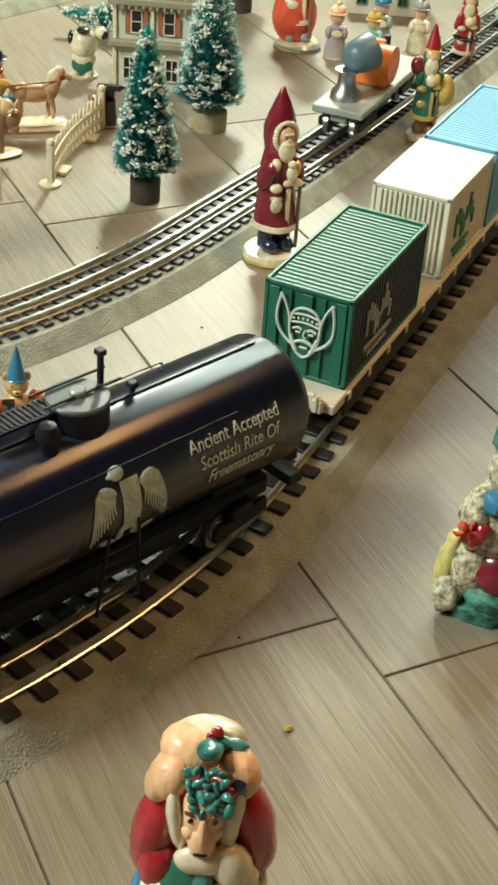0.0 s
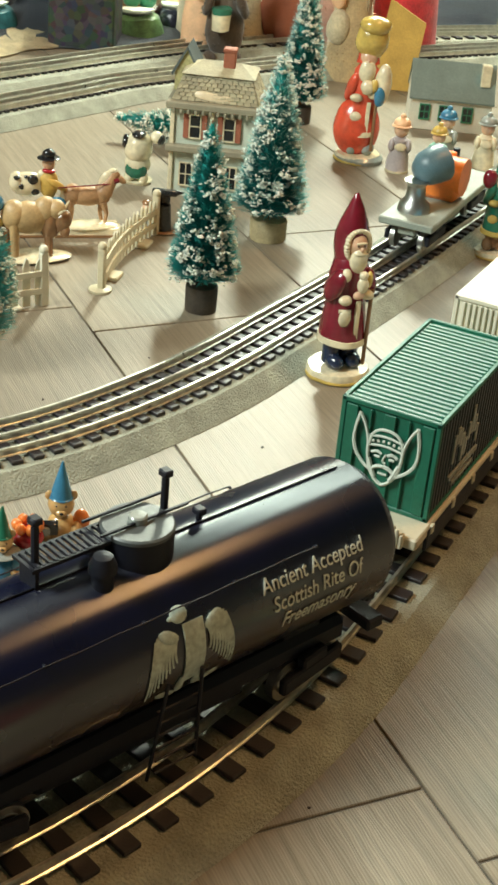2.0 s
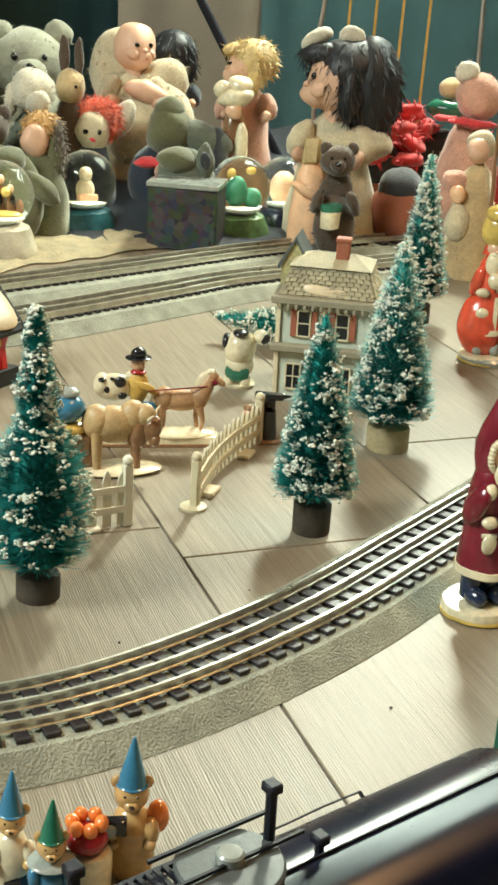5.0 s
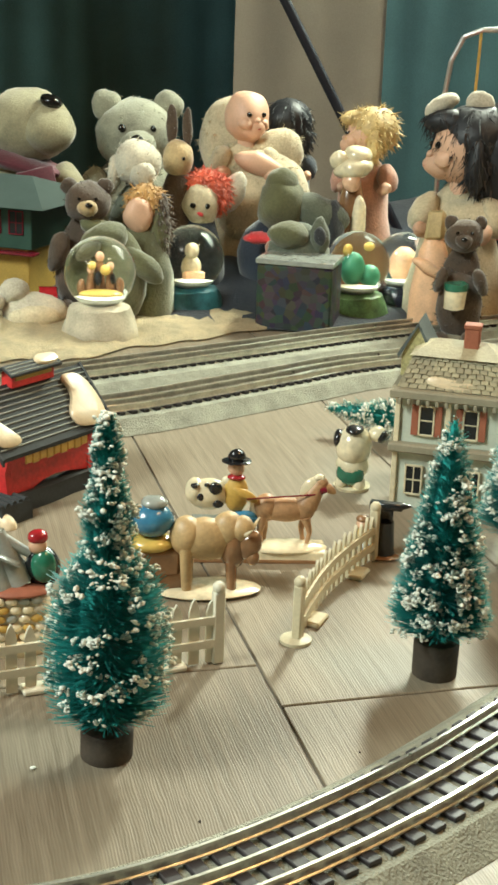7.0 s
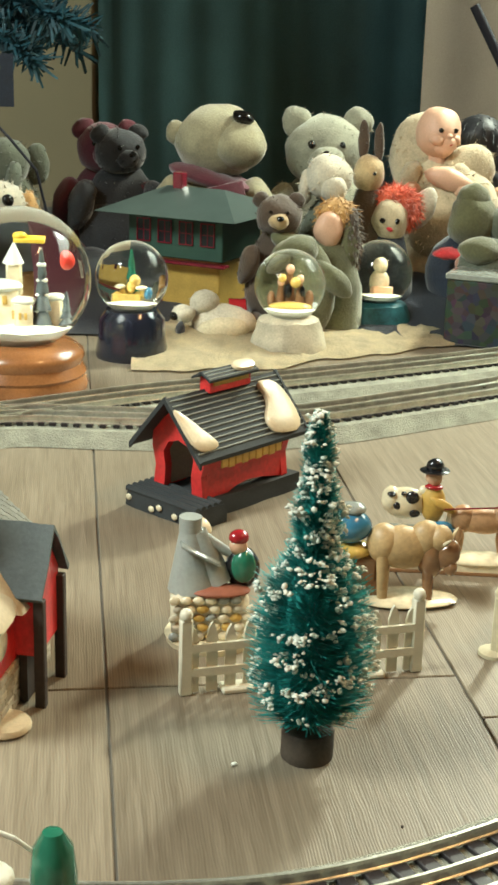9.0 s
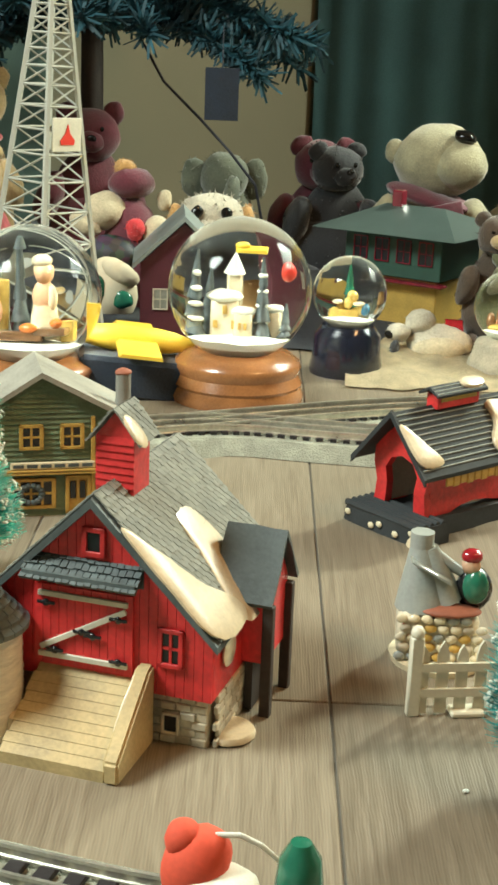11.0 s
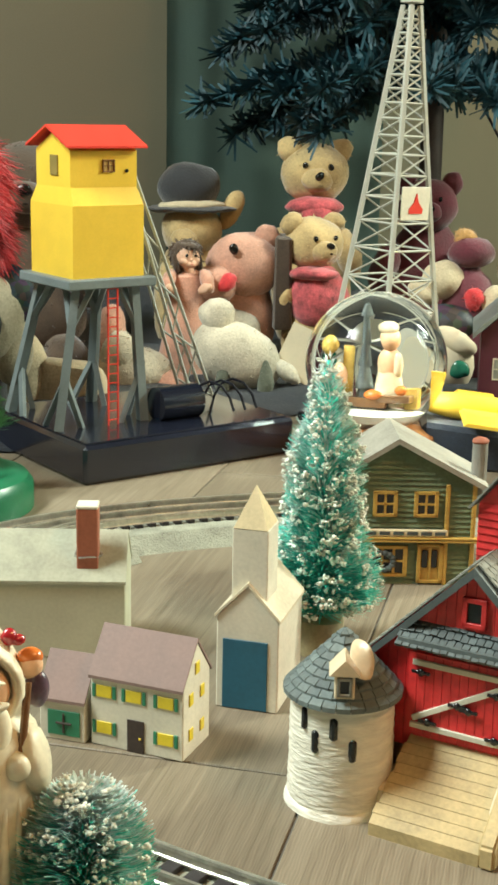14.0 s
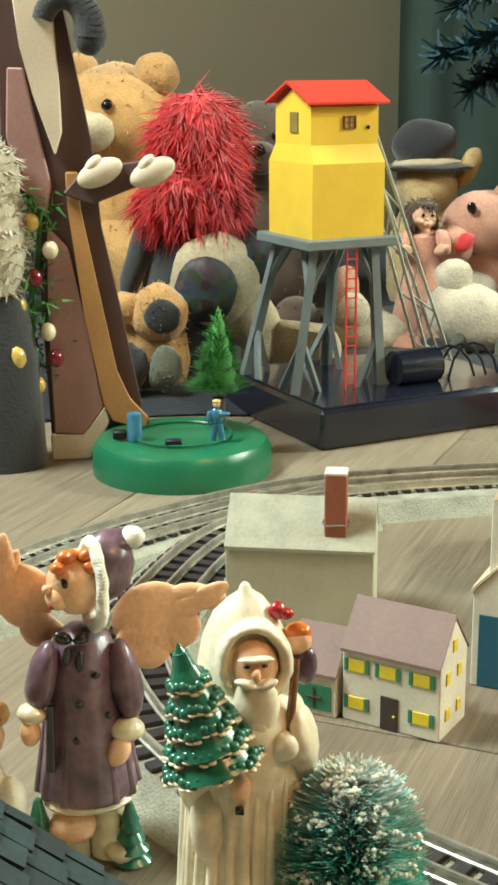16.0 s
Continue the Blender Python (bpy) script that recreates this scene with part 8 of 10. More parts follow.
def green_platform():
    t = thing("lumber_platform_toy", "green plastic round toy platform with a tiny tree", "toy platform", pose(-1.018, -0.160, 0, 0, 0, 77))
    bm = BM()
    prof = [(0.066, 0), (0.066, 0.018), (0.062, 0.024), (0.050, 0.027), (0.047, 0.0255), (0.0005, 0.0255)]
    lathe(bm, prof, 48)
    part("base", bm, PLATFORM, t, "green moulded oval base")
    bm = BM()
    for k in range(48):
        a0, a1 = 2 * math.pi * k / 48, 2 * math.pi * (k + 1) / 48
        cyl(bm, (0.036 * math.cos(a0), 0.036 * math.sin(a0), 0.027), (0.036 * math.cos(a1), 0.036 * math.sin(a1), 0.027), 0.0010, 0.0010, 5)
    part("rail_ring", bm, PLATFORM, t)
    bm = BM()
    lathe(bm, [(0.0055, 0.026), (0.0055, 0.044), (0.005, 0.046), (0.0005, 0.046)], 14, c=(-0.034, -0.012, 0))
    part("drum", bm, BLUEG, t, "small blue drum")
    bm = BM()
    bx(bm, (-0.045, -0.010, 0.030), (0.010, 0.008, 0.006), 0.001)
    part("bracket", bm, BLACK, t)
    bm = BM()
    bx(bm, (-0.006, -0.032, 0.029), (0.012, 0.006, 0.005), 0.001)
    part("bracket", bm, BLACK, t)
    figure("worker_figurine", "tiny worker figurine in blue overalls on the platform", "figurine", -0.992, -0.140, 77, 0.030, [("c", BLUEG, (-0.10, 0, 0), (-0.05, 0, 0.42), 0.07, 0.09), ("c", BLUEG, (0.14, 0, 0), (0.06, 0, 0.42), 0.07, 0.09), ("e", BLUEG, (0, 0, 0.60), (0.17, 0.12, 0.22)), ("e", BLUEG, (0.18, -0.06, 0.66), (0.14, 0.06, 0.06)), ("e", BLUEG, (-0.18, -0.06, 0.60), (0.07, 0.06, 0.16)), ("e", SKIN, (0, 0, 0.90), (0.10, 0.10, 0.10)), ("e", GOLD, (0, 0, 0.97), (0.11, 0.11, 0.05))], z=0.027, amp=0.004)
    brush_tree("small bright green plastic tree on the toy platform", 0, 0, 0.118, 0.046, NEEDLE3, DISC, 5, 0.0, (0.010, 0.030), count=2600, seed=12, lying=pose(-1.030, -0.128, 0.026, 0, 0, 0) @ Matrix.Diagonal((1, 1, 0.78, 1)))


def globe(label, x, y, R, zc, base, inner):
    t = thing("snow_globe", label, "snow globe", pose(x, y, 0, 0, 0, 50), "snow globes")
    h = zc - R * 0.86
    bm = BM()
    if base == "wood":
        lathe(bm, [(R * 0.93, 0), (R * 0.95, h * 0.12), (R * 0.90, h * 0.30), (R * 0.92, h * 0.36), (R * 0.86, h * 0.55), (R * 0.90, h * 0.70), (R * 0.88, h * 0.80), (R * 0.74, h * 0.95), (R * 0.62, h), (R * 0.01, h)], 44)
        part("base", bm, GLOBEWOOD, t, "turned varnished wooden base")
    elif base == "black":
        lathe(bm, [(R * 0.98, 0), (R * 1.0, h * 0.1), (R * 0.92, h * 0.4), (R * 0.9, h * 0.8), (R * 0.7, h), (R * 0.01, h)], 36)
        part("base", bm, BLACKG, t, "gloss black base")
    else:
        lathe(bm, [(R * 1.08, 0), (R * 1.05, h * 0.3), (R * 0.95, h * 0.6), (R * 0.86, h * 0.9), (R * 0.6, h), (R * 0.01, h)], 36)
        bmesh.ops.subdivide_edges(bm, edges=bm.edges[:], cuts=1)
        rough(bm, R * 0.06, 60)
        rough(bm, R * 0.04, 160)
        part("base", bm, base, t, "moulded resin base")
    bm = BM()
    ell(bm, (0, 0, zc), (R, R, R), 48)
    g = part("glass_ball", bm, WATER, t, "clear water-filled glass ball")
    g.visible_shadow = False
    # the winter scene inside
    z0 = zc - R * 0.62
    bm = BM()
    lathe(bm, [(R * 0.60, -R * 0.12), (R * 0.72, R * 0.0), (R * 0.5, R * 0.10), (R * 0.2, R * 0.14), (0.0005, R * 0.14)], 26, c=(0, 0, z0))
    rough(bm, R * 0.03, 70)
    part("snow_bed", bm, SNOW, t, "white snow bed")
    for name, m, prims in inner:
        bm = BM()
        for kind, *q in prims:
            q = [tuple(v * R for v in e) if isinstance(e, tuple) else e * R for e in q]
            if kind == "e":
                ell(bm, Vector(q[0]) + Vector((0, 0, z0)), q[1], 12)
            elif kind == "c":
                cyl(bm, Vector(q[0]) + Vector((0, 0, z0)), Vector(q[1]) + Vector((0, 0, z0)), q[2], q[3], 12)
            else:
                bx(bm, Vector(q[0]) + Vector((0, 0, z0)), q[1], min(q[1]) * 0.1)
        rough(bm, R * 0.015, 120)
        part(name, bm, m, t)


def tiny_tree(x, y, h, w=0.12):
    return [("c", (x, y, 0.1 + h * k / 4), (x, y, 0.1 + h * (k + 1.6) / 4), w * (1 - k / 5), w * 0.1) for k in range(4)]


def globes():
    town = [("tiny_tree", SLATE, tiny_tree(-0.48, -0.1, 0.85, 0.15) + tiny_tree(0.26, -0.18, 0.80, 0.13) + tiny_tree(0.52, -0.1, 0.35, 0.10) + tiny_tree(-0.30, 0.2, 0.6)), ("tree_snow", SNOW, [("e", (x, -0.18, 0.30 + 0.17 * k), (0.10 - 0.015 * k, 0.05, 0.035)) for x in (-0.48, 0.26) for k in range(4)]), ("tiny_house", CREAM, [("b", (-0.15, 0, 0.30), (0.30, 0.3, 0.44)), ("b", (0.06, -0.22, 0.24), (0.20, 0.2, 0.30)), ("b", (-0.06, 0.1, 0.60), (0.16, 0.16, 0.34)), ("b", (0.36, 0.0, 0.25), (0.16, 0.2, 0.30))]), ("tiny_window", OCHRE, [("b", (-0.25 + 0.10 * k, -0.16, 0.25 + 0.16 * (k % 2)), (0.05, 0.02, 0.09)) for k in range(3)] + [("b", (0.02 + 0.07 * k, -0.33, 0.24), (0.035, 0.02, 0.08)) for k in range(2)]), ("tiny_roof", SNOW, [("e", (-0.15, -0.02, 0.54), (0.20, 0.19, 0.07)), ("e", (0.06, -0.22, 0.41), (0.14, 0.13, 0.06)), ("c", (-0.06, 0.1, 0.76), (-0.06, 0.1, 0.98), 0.11, 0.01), ("e", (0.36, 0, 0.42), (0.11, 0.13, 0.05))]), ("tiny_balloon", TINRED, [("e", (0.50, 0.1, 0.80), (0.08, 0.08, 0.11))]), ("tiny_sleigh", TIN, [("b", (0.12, 0, 1.05), (0.34, 0.10, 0.05)), ("e", (0.02, 0, 1.09), (0.08, 0.05, 0.05))])]
    globe("large snow globe with a white town on a varnished wood base", -0.926, 0.357, 0.0615, 0.0955, "wood", town)
    lamp = [("tiny_tree", SLATE, tiny_tree(-0.12, 0.05, 0.95, 0.13) + [("c", (-0.12, 0, 0.1), (-0.12, 0, 1.2), 0.035, 0.03), ("c", (-0.12, 0, 1.15), (-0.12, 0, 1.3), 0.07, 0.03)]), ("tiny_figure", PEACH, [("e", (0.16, -0.05, 0.62), (0.13, 0.12, 0.20)), ("e", (0.16, -0.05, 0.90), (0.11, 0.12, 0.13)), ("e", (-0.38, -0.1, 0.45), (0.10, 0.1, 0.16))]), ("tiny_coat", CREAM, [("c", (0.16, -0.04, 0.15), (0.16, -0.04, 0.70), 0.19, 0.10), ("e", (0.26, -0.10, 0.62), (0.06, 0.06, 0.15)), ("e", (0.13, -0.03, 1.02), (0.12, 0.12, 0.07))]), ("tiny_bench", BROWNG, [("b", (-0.1, -0.3, 0.2), (0.6, 0.2, 0.12)), ("b", (0.3, -0.3, 0.25), (0.4, 0.2, 0.1)), ("b", (-0.36, -0.25, 0.32), (0.05, 0.2, 0.3))]), ("tiny_gift", GOLD, [("b", (0.45, -0.1, 0.25), (0.16, 0.16, 0.26)), ("e", (-0.50, 0, 0.78), (0.10, 0.1, 0.10)), ("b", (-0.30, 0.1, 0.5), (0.12, 0.1, 0.5))]), ("tiny_toy", ORANGE, [("e", (0.05, -0.36, 0.30), (0.12, 0.08, 0.06)), ("e", (0.36, -0.34, 0.36), (0.08, 0.06, 0.06))])]
    globe("large snow globe with lamp post and figures on wood", -1.016, 0.205, 0.0595, 0.087, "wood", lamp)
    gold = [("tiny_figure", GOLD, [("e", (-0.30 + 0.14 * k, -0.05 + 0.08 * (k % 2), 0.22 + 0.10 * (k % 3)), (0.10, 0.10, 0.13)) for k in range(5)] + [("b", (-0.1, 0, 0.2), (0.6, 0.3, 0.2)), ("e", (0.06, 0, 0.55), (0.12, 0.12, 0.14))]), ("tiny_roof", CREAM, [("e", (-0.24, -0.1, 0.45), (0.12, 0.1, 0.05)), ("e", (0.2, -0.12, 0.42), (0.13, 0.1, 0.05))]), ("tiny_tree", GREENG, tiny_tree(0.0, 0.1, 0.95, 0.2)), ("tiny_coat", BLUEG, [("e", (0.34, -0.1, 0.30), (0.10, 0.08, 0.13))])]
    globe("small snow globe with golden figures on a black base", -0.950, 0.505, 0.0350, 0.076, "black", gold)
    globe("snow globe with a brown nativity group on a cream rock base", -0.866, 0.636, 0.0350, 0.066, STONEW, [("tiny_figure", BROWNG, [("c", (-0.22, 0, 0.1), (-0.20, 0, 0.62), 0.13, 0.06), ("c", (0.22, 0, 0.1), (0.20, 0, 0.66), 0.13, 0.06), ("c", (0.0, 0.1, 0.1), (0, 0.1, 0.85), 0.15, 0.07), ("e", (-0.40, 0, 0.3), (0.10, 0.1, 0.2)), ("e", (0.40, 0, 0.32), (0.10, 0.1, 0.2))]), ("tiny_head", SKIN, [("e", (-0.20, -0.02, 0.70), (0.09, 0.09, 0.10)), ("e", (0.20, -0.02, 0.74), (0.09, 0.09, 0.10)), ("e", (0.0, 0.06, 0.95), (0.10, 0.10, 0.11))]), ("tiny_shawl", BLACKC, [("e", (-0.05, -0.08, 0.50), (0.08, 0.06, 0.16)), ("e", (0.26, -0.08, 0.50), (0.06, 0.05, 0.12))]), ("tiny_hay", GOLD, [("e", (0, -0.1, 0.15), (0.5, 0.4, 0.14)), ("e", (0.1, -0.15, 0.7), (0.12, 0.1, 0.12)), ("e", (-0.2, -0.15, 0.8), (0.1, 0.1, 0.1))])])
    globe("snow globe with a white dog on a teal rocky base", -0.876, 0.787, 0.0345, 0.060, mat("teal_resin", (0.02, 0.10, 0.12), 0.4, var=0.5, scale=80), [("tiny_dog", CREAM, [("e", (0, 0, 0.4), (0.24, 0.2, 0.3)), ("e", (0, -0.05, 0.8), (0.18, 0.18, 0.2))]), ("tiny_gift", PEACH, [("b", (0.05, -0.1, 0.2), (0.5, 0.3, 0.22))])])
    globe("snow globe with green trees on a green resin base", -0.735, 0.892, 0.0345, 0.060, mat("moss_resin", (0.07, 0.14, 0.05), 0.45, var=0.6, scale=80), [("tiny_tree", GREENP, [("e", (-0.1, 0, 0.5), (0.3, 0.25, 0.4)), ("e", (0.3, 0, 0.35), (0.25, 0.2, 0.25))]), ("tiny_star", GOLD, [("e", (-0.3, -0.1, 1.0), (0.14, 0.1, 0.16)), ("e", (0.25, -0.1, 1.05), (0.14, 0.1, 0.12))])])
    globe("snow globe with a pink figure behind the others", -0.715, 0.955, 0.0310, 0.058, "black", [("tiny_figure", PEACH, [("e", (0, 0, 0.5), (0.4, 0.35, 0.5))])])


def derrick(x, y, turn):
    H, s0, s1 = 0.392, 0.044, 0.0045
    t = thing("oil_derrick_toy", "tall silver lattice oil derrick toy with a red tip", "toy derrick", Matrix.Translation((x, y, 0)) @ Matrix.Rotation(radians(2.1), 4, (-0.89, 0.45, 0)) @ Matrix.Rotation(radians(turn), 4, "Z"))
    SILV = mat("silver_grey_plastic", (0.46, 0.46, 0.40), 0.4, var=0.1)
    S = lambda z: s0 + (s1 - s0) * (z / H) ** 0.92
    C = lambda k, z: Vector(((1 if k in (0, 3) else -1) * S(z), (1 if k in (0, 1) else -1) * S(z), z))
    levels = [0.0]
    while levels[-1] < H * 0.97:
        levels.append(min(H * 0.985, levels[-1] + max(0.012, S(levels[-1]) * 0.95)))
    for k in range(4):
        bm = BM()
        tube(bm, [C(k, z) for z in levels], 0.0027, 5)
        part("leg", bm, SILV, t)
    for i, (a, b) in enumerate(zip(levels, levels[1:])):
        bm = BM()
        for k in range(4):
            j = (k + 1) % 4
            tube(bm, [C(k, a), C(j, a)], 0.0011, 4)
            tube(bm, [C(k, a), C(j, b)], 0.0010, 4)
            tube(bm, [C(j, a), C(k, b)] if i < 4 else [C(j, a), C(k, a)], 0.0010, 4)
        part("lattice", bm, SILV, t)
    bm = BM()
    bx(bm, (0, 0, H - 0.004), (0.015, 0.015, 0.004), 0.0006)
    part("crown_block", bm, SILV, t, smooth=False)
    bm = BM()
    lathe(bm, [(0.0045, H - 0.002), (0.0045, H + 0.005), (0.003, H + 0.008), (0.0004, H + 0.009)], 14)
    part("beacon", bm, TINRED, t, "red beacon tip")
    zc = 0.212
    bm = BM()
    bx(bm, (0, -S(zc) - 0.003, zc), (0.036, 0.0016, 0.030), 0.0005)
    sg = part("sign", bm, WPAINT, t, "white sign with a red shape", smooth=False)
    bm = BM()
    prism(bm, [(-0.008, zc - 0.009), (0.008, zc - 0.009), (0.009, zc - 0.005), (0.003, zc + 0.001), (0, zc + 0.009), (-0.003, zc + 0.001), (-0.009, zc - 0.005)], -S(zc) - 0.0046, -S(zc) - 0.0038)
    part("sign_mark", bm, TINRED, sg, smooth=False)
    bm = BM()
    bx(bm, (0, 0, 0.004), (0.11, 0.11, 0.008), 0.001)
    part("floor_plate", bm, BLACK, t, smooth=False)


def station():
    t = thing("toy_station", "toy switch tower with ochre lower storey and dark green upper floor", "toy building", pose(-1.052, 0.655, 0, 0, 0, 18))
    bm = BM()
    bx(bm, (0, 0.045, 0.033), (0.105, 0.085, 0.066), 0.001)
    low = part("lower_storey", bm, mat("ochre_wall", (0.46, 0.29, 0.06), 0.6), t, "ochre wall", smooth=False)
    bm = BM()
    bx(bm, (0, 0.045, 0.088), (0.115, 0.092, 0.046), 0.001)
    up = part("upper_storey", bm, mat("dark_green_wall", (0.02, 0.065, 0.045), 0.55), t, "dark green wall", smooth=False)
    for x in (-0.038, -0.012, 0.014, 0.040):
        window(up, x, 0.093, 0.016, 0.024, -0.0012, CRIMSON, GLASSDARK, 1, 1)
    for x in (-0.02, 0.03):
        window(low, x, 0.020, 0.006, 0.010, 0.0024, CRIMSON, GLASSDARK, 0, 0)
    bm = BM()
    v = [bm.verts.new(p) for p in ((-0.085, -0.028, 0.112), (0.085, -0.028, 0.112), (0.085, 0.118, 0.112), (-0.085, 0.118, 0.112), (-0.035, 0.045, 0.136), (0.035, 0.045, 0.136))]
    for q in ((0, 1, 5, 4), (1, 2, 5), (2, 3, 4, 5), (3, 0, 4), (3, 2, 1, 0)):
        bm.faces.new([v[i] for i in q])
    part("roof", bm, mat("dark_green_tin_roof", (0.060, 0.085, 0.078), 0.30), t, "dark green hip roof", smooth=False)
    bm = BM()
    bx(bm, (-0.020, 0.045, 0.138), (0.012, 0.012, 0.026), 0.001)
    part("chimney", bm, CRIMSON, t, smooth=False)
    bm = BM()
    bx(bm, (0, -0.005, 0.062), (0.13, 0.014, 0.003), 0.0006)
    part("balcony", bm, CRIMSON, t, smooth=False)


def toy_barn_far():
    t = thing("toy_barn", "dark maroon toy barn with a grey roof behind the globes", "toy building", pose(-1.10, 0.435, 0, 0, 0, 56))
    bm = BM()
    prism(bm, [(-0.055, 0), (0.030, 0), (0.030, 0.085), (-0.012, 0.125), (-0.055, 0.085)], 0, 0.09)
    part("wall", bm, mat("maroon_wall", (0.09, 0.016, 0.03), 0.6), t, smooth=False)
    bm = BM()
    prism(bm, [(0.038, 0.080), (-0.012, 0.128), (-0.012, 0.133), (0.038, 0.085)], -0.008, 0.098)
    prism(bm, [(-0.063, 0.080), (-0.012, 0.128), (-0.012, 0.133), (-0.063, 0.085)], -0.008, 0.098)
    part("roof", bm, mat("blue_grey_roof", (0.24, 0.28, 0.27), 0.5), t, "blue-grey roof", smooth=False)
    window(t, -0.035, 0.05, 0.014, 0.02, -0.0006, WPAINT, GREYG, 1, 1)


def yellow_plane():
    t = thing("toy_plane", "yellow toy plane lying behind the snow globes", "toy plane", pose(-0.985, 0.285, 0.03, 0, 6, 60))
    bm = BM()
    ell(bm, (0, 0, 0.018), (0.055, 0.012, 0.012), 20)
    part("fuselage", bm, TIN, t)
    bm = BM()
    for s in (-1, 1):
        prism(bm, [(-0.015, 0.016), (0.022, 0.016), (0.020, 0.019), (-0.012, 0.019)], s * 0.005, s * 0.070)
    part("wing", bm, TIN, t, smooth=False)
    bm = BM()
    prism(bm, [(-0.055, 0.02), (-0.035, 0.02), (-0.048, 0.045), (-0.057, 0.045)], -0.0015, 0.0015)
    part("tail_fin", bm, TIN, t, smooth=False)
    bm = BM()
    bx(bm, (0.0, 0, -0.012), (0.09, 0.06, 0.036), 0.004)
    part("stand", bm, P_BLUE, t, "dark box stand", smooth=False)


def switch_signal():
    t = thing("switch_signal", "small red round switch signal on a thin post", "track signal", pose(-0.775, -0.176, 0.009, 0, 0, 72))
    bm = BM()
    bx(bm, (0, 0, 0.004), (0.014, 0.012, 0.008), 0.001)
    part("box", bm, BLACK, t)
    bm = BM()
    cyl(bm, (0, 0, 0.006), (0, 0, 0.036), 0.0012, 0.0012, 8)
    part("post", bm, BLACK, t)
    bm = BM()
    lathe(bm, [(0.0005, -0.001), (0.0052, -0.001), (0.0055, 0), (0.0052, 0.001), (0.0005, 0.001)], 16)
    o = part("target", bm, TINRED, t, "red round target")
    o.matrix_local = pose(0, -0.002, 0.042, 90, 0, 0)


loading_mill()
green_platform()
globes()
derrick(-1.1365, 0.281, 104)
station()
toy_barn_far()
yellow_plane()
switch_signal()


# ---- toys, dolls and tree at the back ----
def bristle(bm, n, length, rnd, only, droop=0.0, thick=0.16):
    """Short tufts of fur standing on the faces of some materials."""
    fs = [f for f in bm.faces if f.material_index in only]
    if not fs:
        return
    spots = []
    for f in rnd.choices(fs, weights=[f.calc_area() for f in fs], k=n):
        vs = [v.co for v in f.verts]
        w = [rnd.random() + 0.05 for _ in vs]
        c = sum((v * k for v, k in zip(vs, w)), Vector()) / sum(w)
        spots.append((c, f.normal.copy(), f.material_index))
    for c, nr, mi in spots:
        d = (nr + Vector((rnd.uniform(-0.7, 0.7), rnd.uniform(-0.7, 0.7), rnd.uniform(-0.7, 0.5) - droop))).normalized() * length * rnd.uniform(0.5, 1.2)
        s = d.orthogonal().normalized() * length * thick
        q = d.normalized().cross(s)
        a, b, e = bm.verts.new(c + s), bm.verts.new(c - s * 0.5 + q * 0.8), bm.verts.new(c - s * 0.5 - q * 0.8)
        t = bm.verts.new(c + d)
        for tri in ((a, b, t), (b, e, t), (e, a, t)):
            bm.faces.new(tri).material_index = mi


class Named(list):
    """Primitives whose parts carry names of their own."""
    names = ()


def named(names, prims):
    out = Named(prims)
    out.names = names.split()
    return out


def shape(prims, mats, seed, tufts, length, furry, droop, thick):
    bm = BM()
    for kind, m, *q in prims:
        i = mats.index(m)
        if kind == "e":
            ell(bm, q[0], q[1], 20, i, q[2] if len(q) > 2 else None)
        elif kind == "c":
            cyl(bm, q[0], q[1], q[2], q[3], 16, i)
        elif kind == "b":
            bx(bm, q[0], q[1], min(q[1]) * 0.15, q[2] if len(q) > 2 else None, i)
        elif kind == "l":
            lathe(bm, q[0], 26, i, q[1])
    rough(bm, 0.003, 40)
    rough(bm, 0.0012, 130)
    bmesh.ops.recalc_face_normals(bm, faces=bm.faces[:])
    bristle(bm, tufts, length, random.Random(seed), [mats.index(m) for m in furry if m in mats], droop, thick)
    return bm


def toy(name, label, category, x, y, yaw, prims, tufts=700, length=0.006, furry=(), droop=0.2, thick=0.16):
    mats = []
    for kind, m, *q in prims:
        if m not in mats:
            mats.append(m)
    furry = furry or [m for m in mats if "plush" in m.name or "yarn" in m.name]
    where, group = pose(x, y, 0, 0, 0, yaw), "toys behind the village"
    if not isinstance(prims, Named):
        return solid(name, shape(prims, mats, name + label, tufts, length, furry, droop, thick), mats, label, category, where, group)
    t = thing(name, label, category, where, group)
    size = [max(q[1]) ** 2 if kind == "e" else 0.0004 for kind, m, *q in prims]
    for k, p in enumerate(prims):
        part(prims.names[k] if k < len(prims.names) else "trim", shape([p], [p[1]], label + str(k), int(tufts * size[k] / sum(size)) if p[1] in furry else 0, length, furry, droop, thick), p[1], t)
    return t


